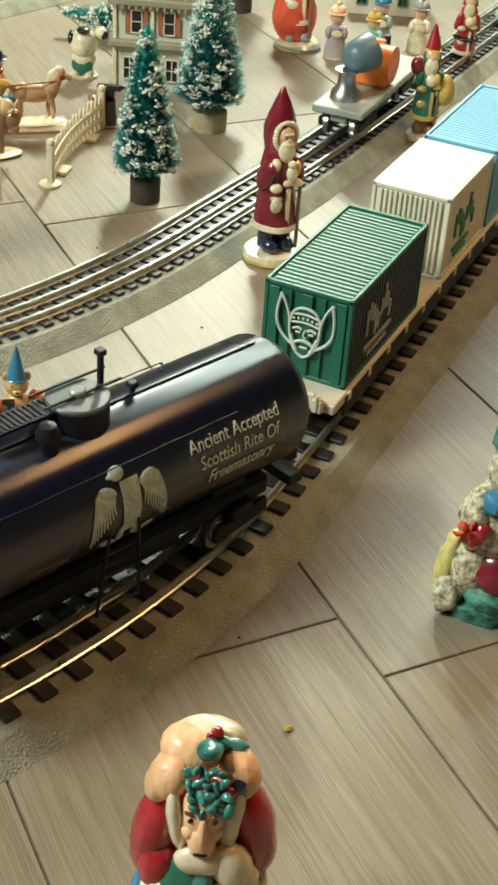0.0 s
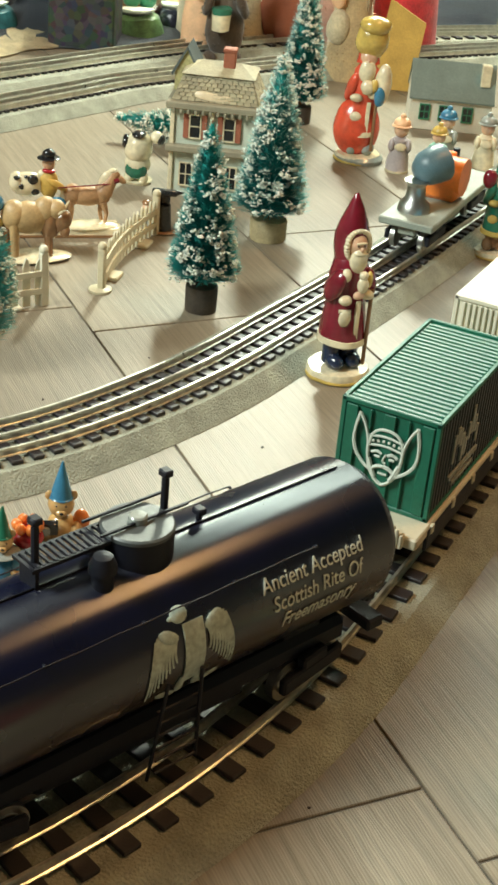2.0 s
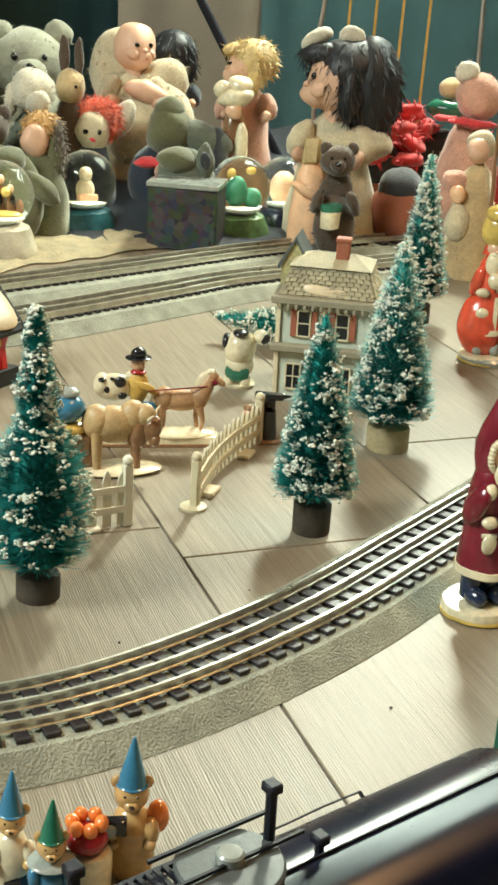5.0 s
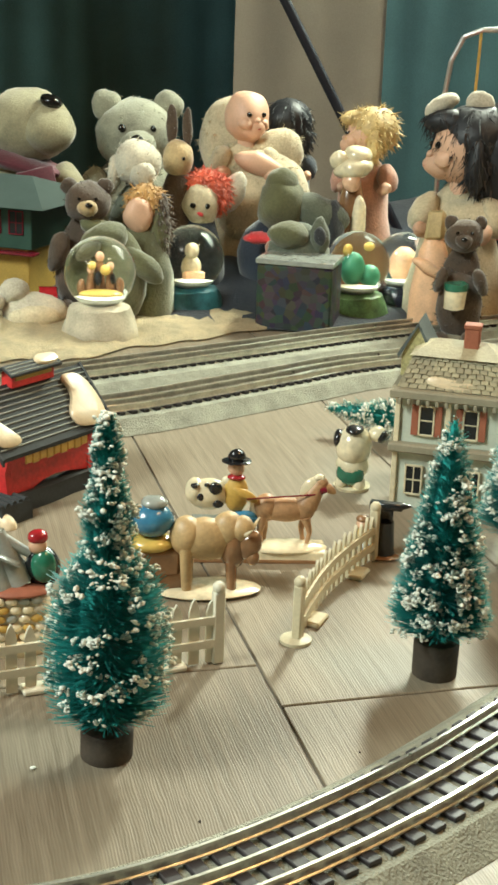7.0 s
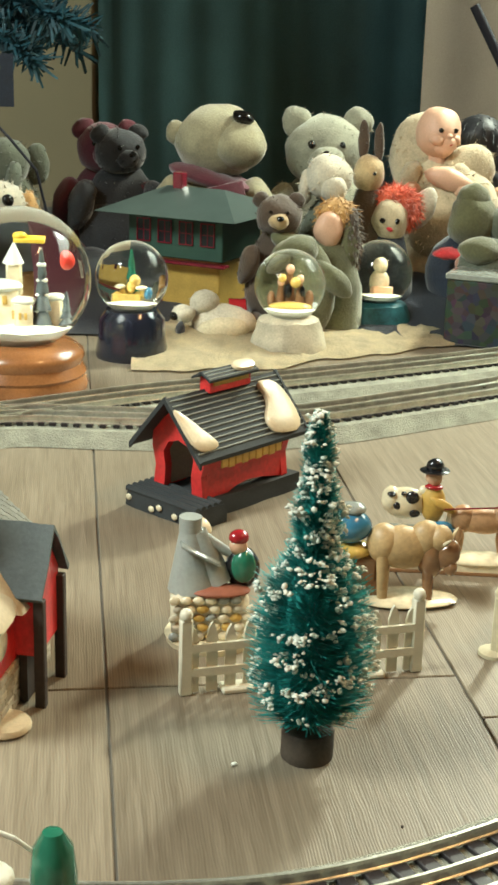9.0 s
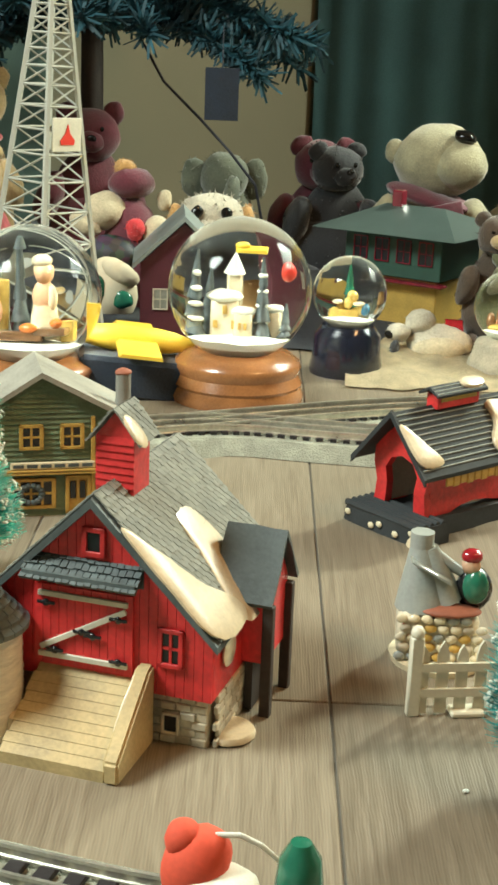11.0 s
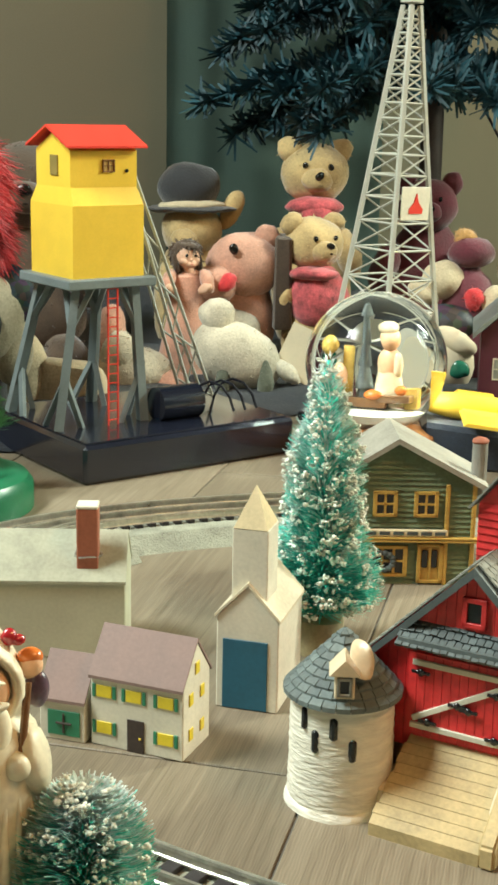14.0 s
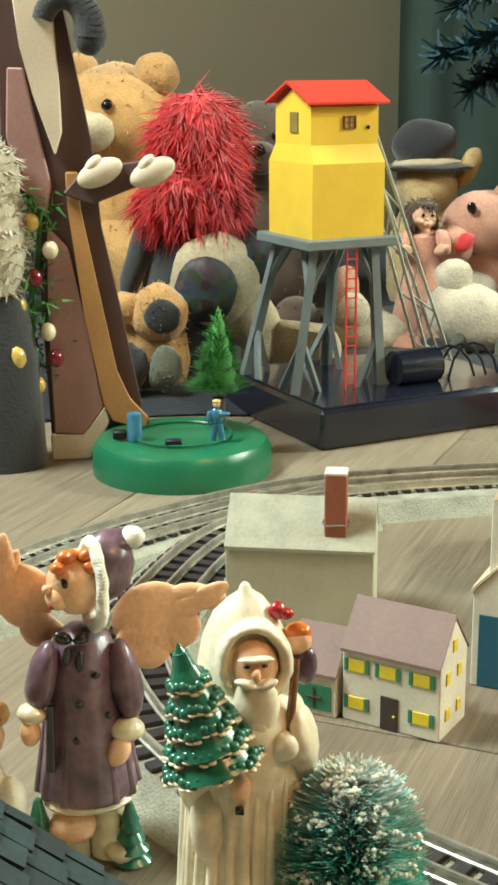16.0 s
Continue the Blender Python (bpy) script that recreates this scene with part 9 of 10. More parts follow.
def bear(fur, z, r, half, muz=None, turn=0.0, up=0.0, nose=None, extra=()):
    """A sitting bear: head centre at height z, head radius r, body half as wide; the snout is turned by turn and up."""
    muz, nose = muz or fur, nose or EYE
    bz = (z - r * 0.55) / 2
    sx, sy = math.sin(turn), -math.cos(turn)
    cx, cy = math.cos(turn), math.sin(turn)
    H = lambda a, b, c: (a * r * cx + b * r * sx, a * r * cy + b * r * sy, z + c * r)
    out = [("e", fur, (0, 0.015, bz), (half, half * 0.8, bz * 1.05)), ("e", fur, (0, 0.005, bz * 0.75), (half * 1.12, half * 0.95, bz * 0.72)), ("e", fur, (0, 0, z), (r * 1.08, r * 0.95, r * 0.95))]
    for s in (-1, 1):
        out += [("e", fur, H(s * 0.82, -0.1, 0.75), (r * 0.40, r * 0.26, r * 0.40)), ("e", fur, (s * half * 1.0, -half * 0.35, (z - r) * 0.72), (half * 0.34, half * 0.5, half * 0.75), (25, s * -18, 0)), ("e", fur, (s * half * 0.7, -half * 0.9, half * 0.4), (half * 0.42, half * 0.62, half * 0.40)), ("e", nose if nose is EYE else EYE, H(s * 0.40, 0.86, 0.25 + up), (r * 0.09, r * 0.08, r * 0.10))]
    out += [("e", muz, H(0, 0.80, -0.18 + up), (r * 0.48, r * 0.48, r * 0.38)), ("e", nose, H(0, 1.25, -0.02 + up), (r * 0.17, r * 0.13, r * 0.12)), ("e", EYE, H(0, 1.20, -0.28 + up), (r * 0.13, r * 0.06, r * 0.03))]
    return named("body belly head ear arm leg eye ear arm leg eye muzzle nose mouth", out + list(extra))


def doll(skin, hair, dress, z, r, half, turn=0.0, fringe=True, extra=(), bald=False):
    sx, sy, cx, cy = math.sin(turn), -math.cos(turn), math.cos(turn), math.sin(turn)
    H = lambda a, b, c: (a * r * cx + b * r * sx, a * r * cy + b * r * sy, z + c * r)
    out = [("l", dress, [(half * 1.2, 0), (half * 1.15, z * 0.2), (half * 0.8, z * 0.5), (half * 0.72, z - r * 1.5), (half * 0.35, z - r * 0.95), (0.004, z - r * 0.8)], (0, 0.01, 0)), ("c", skin, (0, 0, z - r * 1.3), (0, 0, z - r * 0.5), r * 0.36, r * 0.36), ("e", skin, (0, 0, z), (r * 0.92, r * 0.9, r)),
           ("e", skin, H(0, 0.92, -0.08), (r * 0.12, r * 0.14, r * 0.11)), ("e", skin, H(0, 0.55, -0.42), (r * 0.55, r * 0.42, r * 0.42)), ("e", P_RED, H(0, 0.93, -0.42), (r * 0.16, r * 0.06, r * 0.05))]
    for s in (-1, 1):
        out += [("e", EYE, H(s * 0.34, 0.84, 0.14), (r * 0.11, r * 0.06, r * 0.10)), ("e", skin, H(s * 0.42, 0.66, -0.25), (r * 0.28, r * 0.25, r * 0.25)), ("e", dress, (s * half * 0.75, -half * 0.35, z - r * 1.7), (half * 0.30, half * 0.5, half * 0.45), (30, s * -20, 0)), ("e", skin, (s * half * 0.62, -half * 0.95, z - r * 2.1), (half * 0.18, half * 0.45, half * 0.18), (-20, 0, s * 20))]
    if not bald:
        out += [("e", hair, H(0, -0.28, 0.22), (r * 1.12, r * 1.02, r * 1.02)), ("e", hair, H(-0.75, -0.15, -0.35), (r * 0.36, r * 0.5, r * 0.8)), ("e", hair, H(0.75, -0.15, -0.35), (r * 0.36, r * 0.5, r * 0.8))]
        if fringe:
            out.append(("e", hair, H(0, 0.42, 0.72), (r * 0.78, r * 0.50, r * 0.32)))
    return out + list(extra)


P_TEDDY = plush_mat("gold_teddy_plush", (0.46, 0.33, 0.15))
P_BANDANA = plush_mat("red_bandana_cloth", (0.42, 0.07, 0.08), scale=90, var=0.6)


def print_mat():
    """Small many-coloured flowers on dark cloth or tin."""
    m = mat("flowered_print", (0.05, 0.06, 0.05), 0.6, var=0.6, scale=70, bump=0.1)
    n, l = m.node_tree.nodes, m.node_tree.links
    vor, tc, hsv = n.new("ShaderNodeTexVoronoi"), n.new("ShaderNodeTexCoord"), n.new("ShaderNodeHueSaturation")
    vor.inputs["Scale"].default_value = 130
    l.new(tc.outputs["Object"], vor.inputs["Vector"])
    hsv.inputs["Saturation"].default_value, hsv.inputs["Value"].default_value = 0.75, 0.055
    l.new(vor.outputs["Color"], hsv.inputs["Color"])
    l.new(hsv.outputs[0], n["Principled BSDF"].inputs["Base Color"])
    return m


PRINT = print_mat()
PAPER = mat("cream_paper", (0.70, 0.60, 0.42), 0.8, var=0.06)

# row seen past the covered bridge
# Cream plush darkened: the shadow over this bear is in its colour.
P_CREAM_SHADED = plush_mat("shaded_cream_plush", (0.30, 0.27, 0.165))
toy("teddy_bear", "large cream bear with a black nose and maroon scarf", "plush toy", -1.20, 0.855, 46, named("body head muzzle nose ear scarf scarf_end arm arm", [
    ("e", P_CREAM_SHADED, (0, 0, 0.06), (0.066, 0.055, 0.07)), ("e", P_CREAM_SHADED, (0.006, 0, 0.168), (0.054, 0.049, 0.045)), ("e", P_CREAM_SHADED, (0.030, -0.030, 0.166), (0.034, 0.03, 0.029)), ("e", EYE, (0.034, -0.036, 0.199), (0.014, 0.012, 0.009), (0, 20, 0)), ("e", P_CREAM_SHADED, (-0.046, 0.005, 0.178), (0.014, 0.012, 0.016)),
    ("e", P_MAROON, (0.0, -0.004, 0.124), (0.056, 0.053, 0.013), (0, 14, 0)), ("b", P_MAROON, (0.020, -0.056, 0.094), (0.044, 0.012, 0.06), (0, -12, 0)), ("e", P_CREAM_SHADED, (-0.06, -0.02, 0.08), (0.022, 0.03, 0.05), (0, 15, 0)), ("e", P_CREAM_SHADED, (0.06, -0.02, 0.08), (0.022, 0.03, 0.05), (0, -15, 0))]), 500, 0.003, (P_CREAM_SHADED,))
toy("teddy_bear", "big pale grey-green teddy bear sitting in shadow", "plush toy", -1.135, 0.99, 42, bear(P_PALE, 0.155, 0.048, 0.06), 900)
toy("teddy_bear", "dark maroon bear in the shade of the curtain", "plush toy", -1.34, 0.80, 49, bear(P_MAROON, 0.150, 0.034, 0.05), 500)
toy("baby_doll", "bald baby doll in a cream fringed dress", "doll", -0.938, 0.958, 37, [
    *doll(DOLLSKIN, P_CREAM, P_CREAM, 0.194, 0.029, 0.040, 0.5, bald=True), ("e", P_CREAM, (0.02, -0.01, 0.10), (0.058, 0.04, 0.06)), ("e", P_CREAM, (-0.02, 0.015, 0.165), (0.035, 0.02, 0.05)), ("e", DOLLSKIN, (0.015, -0.042, 0.145), (0.030, 0.012, 0.012), (0, 15, 0)), ("e", P_CREAM, (0.035, 0.0, 0.15), (0.03, 0.02, 0.035), (0, 40, 0))], 1300, 0.008, (P_CREAM,), 0.6, 0.08)
toy("rabbit_toy", "brown cloth rabbit with upright ears", "plush toy", -0.935, 0.833, 40, named("body head ear ear eye", named("body head muzzle nose ear scarf scarf_end arm arm", [("e", P_BROWN, (0, 0, 0.07), (0.025, 0.022, 0.075)), ("e", P_TAN, (0, 0, 0.155), (0.017, 0.017, 0.021)), ("e", P_BROWN, (-0.008, 0, 0.19), (0.006, 0.004, 0.022)), ("e", P_BROWN, (0.009, 0, 0.188), (0.006, 0.004, 0.022)), ("e", EYE, (0.006, -0.016, 0.158), (0.002, 0.002, 0.002))])), 400, 0.003)
toy("lamb_toy", "white curly lamb toy with a bowed head", "plush toy", -0.935, 0.767, 42, named("body head muzzle ear", [("e", P_GREY, (0, 0.01, 0.065), (0.032, 0.028, 0.07)), ("e", P_WHITE, (0, 0, 0.155), (0.025, 0.023, 0.024)), ("e", P_WHITE, (0.006, -0.018, 0.145), (0.014, 0.014, 0.014)), ("e", P_WHITE, (-0.024, 0, 0.145), (0.008, 0.008, 0.018))]), 900, 0.005)
toy("rag_doll", "rag doll with a pale face and orange-red yarn hair", "doll", -0.910, 0.842, 39, [
    ("l", P_BLUE, [(0.03, 0), (0.028, 0.05), (0.016, 0.09), (0.004, 0.1)], (0, 0, 0)), ("e", P_CREAM, (0, -0.002, 0.107), (0.021, 0.02, 0.023)), ("e", P_ORANGE, (0.006, 0.012, 0.118), (0.029, 0.022, 0.023)), ("e", EYE, (-0.008, -0.022, 0.108), (0.003, 0.002, 0.003)), ("e", EYE, (0.008, -0.022, 0.108), (0.003, 0.002, 0.003)), ("e", P_RED, (0, -0.022, 0.1), (0.004, 0.002, 0.002)), ("e", P_WHITE, (0.034, 0.018, 0.118), (0.014, 0.012, 0.026), (0, 25, 0))], 1600, 0.009, (P_ORANGE,), 0.6, 0.09)
toy("cloth_doll", "olive cloth doll with long brown hair", "doll", -0.90, 0.735, 42, [
    ("l", P_OLIVE, [(0.035, 0), (0.034, 0.05), (0.02, 0.09), (0.005, 0.1)], (0, 0, 0)), ("e", DOLLSKIN, (-0.004, -0.008, 0.108), (0.015, 0.014, 0.018)), ("e", P_GOLD, (0.004, 0.006, 0.116), (0.022, 0.018, 0.022)), ("e", P_OLIVE, (0.018, 0, 0.09), (0.012, 0.016, 0.035)), ("e", P_OLIVE, (-0.035, -0.01, 0.09), (0.03, 0.012, 0.012), (0, 25, 0)), ("e", P_BROWN, (0.02, 0.0, 0.095), (0.01, 0.014, 0.035))], 800, 0.008, (P_GOLD, P_BROWN), 0.8)
toy("teddy_bear", "small dark brown bear with a pale patch", "plush toy", -0.939, 0.695, 44, bear(P_BROWN, 0.120, 0.022, 0.03, P_TAN), 500, 0.004)
toy("cloth_frog", "olive green cloth frog leaning forward", "plush toy", -0.893, 0.690, 43, [("e", P_OLIVE, (0, 0, 0.05), (0.030, 0.022, 0.05)), ("e", P_OLIVE, (-0.012, -0.012, 0.09), (0.024, 0.02, 0.016), (0, -20, 0)), ("e", P_OLIVE, (0.025, -0.01, 0.065), (0.028, 0.012, 0.012), (0, 40, 0)), ("e", P_OLIVE, (-0.028, -0.01, 0.07), (0.024, 0.012, 0.01), (0, -30, 0))], 300, 0.003)
toy("seal_toy", "dark olive plush seal resting on a navy cushion", "plush toy", -0.822, 0.892, 35, named("cushion body head flipper tail ribbon bow", [("e", P_BLUE, (0, 0.02, 0.05), (0.06, 0.035, 0.052)), ("e", P_OLIVE, (-0.012, 0, 0.112), (0.026, 0.026, 0.030)), ("e", P_OLIVE, (-0.012, 0.0, 0.135), (0.018, 0.017, 0.017)), ("e", P_GREY, (0.03, 0, 0.105), (0.034, 0.02, 0.018), (0, 20, 0)), ("e", P_DARK, (0.045, 0, 0.09), (0.012, 0.02, 0.03)), ("e", P_RED, (-0.035, -0.030, 0.078), (0.016, 0.010, 0.006)), ("e", P_PINK, (-0.015, -0.045, 0.072), (0.013, 0.012, 0.010))]), 500, 0.003)
toy("turtle_toy", "small green plush turtle beside the printed tin", "plush toy", -0.782, 0.850, 34, [("e", P_GREY, (0, 0, 0.05), (0.038, 0.025, 0.052)), ("e", P_OLIVE, (-0.01, -0.01, 0.09), (0.022, 0.02, 0.014)), ("e", P_GREY, (0.022, -0.012, 0.09), (0.010, 0.01, 0.020)), ("e", P_DARK, (0.022, -0.022, 0.092), (0.006, 0.004, 0.01))], 300, 0.003)
toy("blond_doll", "vinyl doll with blond curls looking upward", "doll", -0.797, 0.995, 32, doll(DOLLSKIN, HAIRBLOND, P_PINK, 0.182, 0.026, 0.036, -1.35), 900, 0.010, (HAIRBLOND,), 0.8, 0.08)
toy("wooden_duck", "wooden duck figure in a broad white hat", "figurine", -0.780, 0.945, 33, [("l", BROWNG, [(0.018, 0), (0.020, 0.06), (0.015, 0.11), (0.008, 0.14), (0.003, 0.145)], (0, 0, 0)), ("e", CREAM, (0.008, -0.012, 0.095), (0.009, 0.008, 0.028)), ("e", CREAM, (0, -0.004, 0.152), (0.022, 0.02, 0.012), (0, -15, 0)), ("e", CREAM, (0.004, 0, 0.165), (0.016, 0.015, 0.012)), ("e", SKIN, (0, -0.012, 0.138), (0.010, 0.01, 0.012)), ("e", CREAM, (-0.016, -0.006, 0.160), (0.010, 0.008, 0.010))], 0)
toy("large_doll", "large doll with a dark bob and cream blouse", "doll", -0.655, 0.962, 22, [*doll(DOLLSKIN, HAIRDARK, P_CREAM, 0.182, 0.038, 0.048, -1.2), ("e", HAIRDARK, (0.036, 0.01, 0.172), (0.034, 0.04, 0.060)), ("e", P_CREAM, (0.02, -0.005, 0.115), (0.048, 0.035, 0.022)), ("e", P_WHITE, (0.01, 0.0, 0.228), (0.014, 0.01, 0.014), (0, 30, 0)), ("e", P_WHITE, (-0.028, 0.0, 0.225), (0.02, 0.01, 0.01), (0, -30, 0)), ("b", WOODT, (-0.018, -0.056, 0.105), (0.016, 0.02, 0.04))], 1800, 0.016, (HAIRDARK,), 1.6, 0.05)
toy("pink_doll", "slim pink wooden doll with folded arms", "doll", -0.628, 0.90, 27, [("l", PEACH, [(0.022, 0), (0.021, 0.04), (0.014, 0.085), (0.008, 0.1), (0.002, 0.102)], (-0.018, 0, 0)), ("b", WOODT, (-0.018, -0.002, 0.112), (0.018, 0.018, 0.028)), ("e", PEACH, (-0.02, -0.016, 0.07), (0.02, 0.008, 0.007), (0, 20, 0))], 0)
toy("teddy_bear", "dark brown bear holding a small white drum", "plush toy", -0.602, 0.875, 28, bear(P_BROWN, 0.108, 0.017, 0.020, extra=(("c", CREAM, (-0.004, -0.026, 0.042), (-0.004, -0.026, 0.064), 0.011, 0.011), ("c", GREENG, (-0.004, -0.026, 0.060), (-0.004, -0.026, 0.066), 0.0116, 0.0116))), 700, 0.004)
toy("dark_doll", "doll seen from behind with black hair", "doll", -0.956, 1.069, 35, doll(DOLLSKIN, HAIRDARK, P_BLUE, 0.176, 0.027, 0.035, 3.0), 900, 0.012, (HAIRDARK,), 1.4, 0.06)
toy("dog_toy", "small white plush dog lying by a snow globe", "plush toy", -0.957, 0.620, 46, named("body belly back head nose ear collar", [("e", P_WHITE, (0.012, 0, 0.016), (0.034, 0.02, 0.017)), ("e", P_CREAM, (0.012, -0.012, 0.012), (0.026, 0.014, 0.013)), ("e", P_WHITE, (-0.008, 0.0, 0.036), (0.015, 0.014, 0.012)), ("e", P_WHITE, (-0.028, -0.012, 0.027), (0.012, 0.011, 0.010)), ("e", EYE, (-0.038, -0.018, 0.026), (0.004, 0.004, 0.004)), ("e", P_DARK, (-0.032, -0.02, 0.010), (0.005, 0.008, 0.011)), ("c", RED, (0.016, 0.012, 0.028), (0.034, 0.012, 0.028), 0.01, 0.01)]), 500, 0.003)
bm = BM()
bx(bm, (0, 0, 0.034), (0.078, 0.052, 0.068), 0.002)
box = thing("printed_tin", "dark tin box printed with coloured figures", "tin box", pose(-0.757, 0.818, 0, 0, 0, 22))
part("box_body", bm, PRINT, box)
bm = BM()
bx(bm, (0, 0, 0.071), (0.081, 0.055, 0.006), 0.001)
part("lid", bm, GREYG, box, "dull grey lid")

# row seen past the small house
toy("poinsettia_plant", "red silk poinsettia in a red pot", "plant", -0.655, 1.085, 27, [("l", BRICK, [(0.018, 0), (0.028, 0.05), (0.030, 0.056), (0.003, 0.058)], (0, 0, 0)), ("e", P_DARK, (0, 0, 0.07), (0.03, 0.03, 0.03)), *[("e", P_RED, (0.034 * math.cos(a * 0.83), -0.01 + 0.02 * math.sin(a * 1.7), 0.105 + 0.022 * math.sin(a * 2.4)), (0.020, 0.012, 0.008), (20 * math.sin(a), 30 * math.cos(a * 3), 50 * a)) for a in range(16)]], 200, 0.012, (P_RED,))
toy("poinsettia_plant", "red silk poinsettia on dark green leaves", "plant", -0.615, 1.16, 25, [("l", BRICK, [(0.02, 0), (0.03, 0.05), (0.003, 0.052)], (0, 0, 0)), ("e", P_DARK, (0, 0.01, 0.07), (0.045, 0.03, 0.045)), *[("e", P_RED, (0.045 * math.cos(a * 0.71), -0.012 + 0.02 * math.sin(a * 1.3), 0.11 + 0.03 * math.sin(a * 2.1)), (0.022, 0.013, 0.008), (25 * math.sin(a), 35 * math.cos(a * 2), 40 * a)) for a in range(16)], ("e", P_TAN, (0.01, 0, 0.165), (0.016, 0.014, 0.014)), ("e", P_TAN, (0.03, 0, 0.162), (0.012, 0.012, 0.014)), ("e", GREENG, (0.01, -0.01, 0.14), (0.028, 0.02, 0.014))], 300, 0.012, (P_RED,))
toy("santa_doll", "plush Santa with a long white curly beard", "doll", -0.473, 1.108, 20, [("l", P_RED, [(0.045, 0), (0.04, 0.08), (0.025, 0.14), (0.004, 0.15)], (0, 0, 0)), ("e", DOLLSKIN, (0, -0.01, 0.168), (0.024, 0.022, 0.026)), ("e", P_WHITE, (0.004, -0.022, 0.140), (0.022, 0.016, 0.034)), ("e", P_WHITE, (0, 0.01, 0.178), (0.033, 0.025, 0.030)), ("e", P_PINK, (0, 0.02, 0.20), (0.03, 0.02, 0.03)), ("e", P_WHITE, (0.006, -0.03, 0.105), (0.018, 0.014, 0.018))], 900, 0.006, (P_WHITE,))
toy("shepherd_doll", "tan cloth doll with a headscarf and staff", "doll", -0.461, 0.920, 23, [("l", P_TAN, [(0.03, 0), (0.026, 0.06), (0.014, 0.11), (0.004, 0.12)], (0, 0, 0)), ("e", DOLLSKIN, (0, -0.006, 0.132), (0.012, 0.012, 0.014)), ("e", P_CREAM, (0.002, 0.004, 0.138), (0.015, 0.013, 0.015)), ("e", P_PINK, (-0.02, -0.005, 0.10), (0.016, 0.012, 0.012), (0, 30, 0)), ("c", BROWNG, (0.02, -0.018, 0), (0.016, -0.012, 0.168), 0.002, 0.002), ("e", P_CREAM, (-0.015, -0.02, 0.06), (0.014, 0.012, 0.02)), ("e", PEACH, (-0.018, -0.02, 0.088), (0.008, 0.008, 0.009))], 300, 0.004)
toy("pink_toy", "pale pink plush with a red ribbon", "plush toy", -0.515, 1.02, 23, [("e", P_PINK, (0, 0, 0.075), (0.035, 0.03, 0.078)), ("e", P_PINK, (0.006, 0, 0.175), (0.026, 0.024, 0.026)), ("e", P_RED, (0, -0.022, 0.148), (0.028, 0.01, 0.005)), ("e", P_WHITE, (-0.01, -0.005, 0.20), (0.014, 0.012, 0.012)), ("e", P_RED, (-0.03, -0.01, 0.15), (0.014, 0.008, 0.004))], 500, 0.004)
bm = BM()
prism(bm, [(-0.026, 0.0), (0.022, 0.0), (0.030, 0.075), (-0.012, 0.098)], -0.004, 0.004)
solid("yellow_card", bm, OCHRE, "ochre yellow card leaning among the toys", "card", pose(-0.398, 0.905, 0, -8, 0, 22), smooth=False)
toy("red_pot", "round red flower pot on the floor", "pot", -0.585, 1.00, 25, [("l", BRICK, [(0.022, 0), (0.033, 0.03), (0.034, 0.05), (0.028, 0.062), (0.003, 0.06)], (0, 0, 0)), ("e", P_DARK, (0, 0, 0.06), (0.028, 0.028, 0.03))], 0)

# row under the Christmas tree
toy("dog_toy", "tan plush dog with dark eyes and a white nose", "plush toy", -1.235, 0.550, 54, named("body head muzzle eye eye nose ear ear", [("e", P_GOLD, (0, 0.02, 0.05), (0.045, 0.04, 0.055)), ("e", P_WHITE, (0, 0, 0.108), (0.042, 0.032, 0.028)), ("e", P_WHITE, (0, -0.026, 0.098), (0.018, 0.016, 0.014)), ("e", EYE, (0.016, -0.03, 0.118), (0.007, 0.006, 0.007)), ("e", EYE, (-0.016, -0.03, 0.118), (0.007, 0.006, 0.007)), ("e", EYE, (0.002, -0.042, 0.102), (0.006, 0.005, 0.005)), ("e", P_GOLD, (-0.04, 0, 0.10), (0.010, 0.014, 0.026)), ("e", P_GOLD, (0.04, 0, 0.10), (0.010, 0.014, 0.026))]), 900)
toy("mouse_doll", "cloth mouse in a maroon dress with a red heart", "doll", -1.285, 0.478, 57, [("l", P_MAROON, [(0.045, 0), (0.04, 0.06), (0.022, 0.115), (0.004, 0.13)], (0.0, 0, 0)), ("e", P_CREAM, (-0.03, -0.01, 0.115), (0.024, 0.02, 0.022)), ("e", P_CREAM, (0.03, -0.02, 0.09), (0.018, 0.016, 0.022)), ("e", P_RED, (0.004, -0.03, 0.098), (0.011, 0.006, 0.012)), ("e", P_MAROON, (0.0, 0, 0.145), (0.026, 0.022, 0.018)), ("e", P_GOLD, (-0.008, 0, 0.162), (0.012, 0.01, 0.008)), ("e", P_CREAM, (0.036, 0, 0.128), (0.008, 0.006, 0.012)), ("e", PRINT, (-0.02, -0.03, 0.07), (0.03, 0.02, 0.02)), ("e", P_CREAM, (-0.05, -0.02, 0.10), (0.02, 0.015, 0.010), (0, 30, 0))], 400, 0.003)
toy("elephant_toy", "grey plush elephant behind the globes", "plush toy", -1.338, 0.644, 53, named("body head ear ear trunk", [("e", P_GREY, (0, 0, 0.07), (0.04, 0.035, 0.075)), ("e", P_GREY, (0, -0.01, 0.142), (0.030, 0.028, 0.030)), ("e", P_GREY, (-0.036, 0, 0.14), (0.016, 0.008, 0.024)), ("e", P_GREY, (0.036, 0, 0.14), (0.016, 0.008, 0.024)), ("e", P_GREY, (0.008, -0.04, 0.125), (0.010, 0.014, 0.022))]), 700)
toy("teddy_bear", "dark brown teddy bear sitting beyond the station", "plush toy", -1.30, 0.79, 49, bear(P_DARK, 0.150, 0.030, 0.048, turn=0.4), 800)
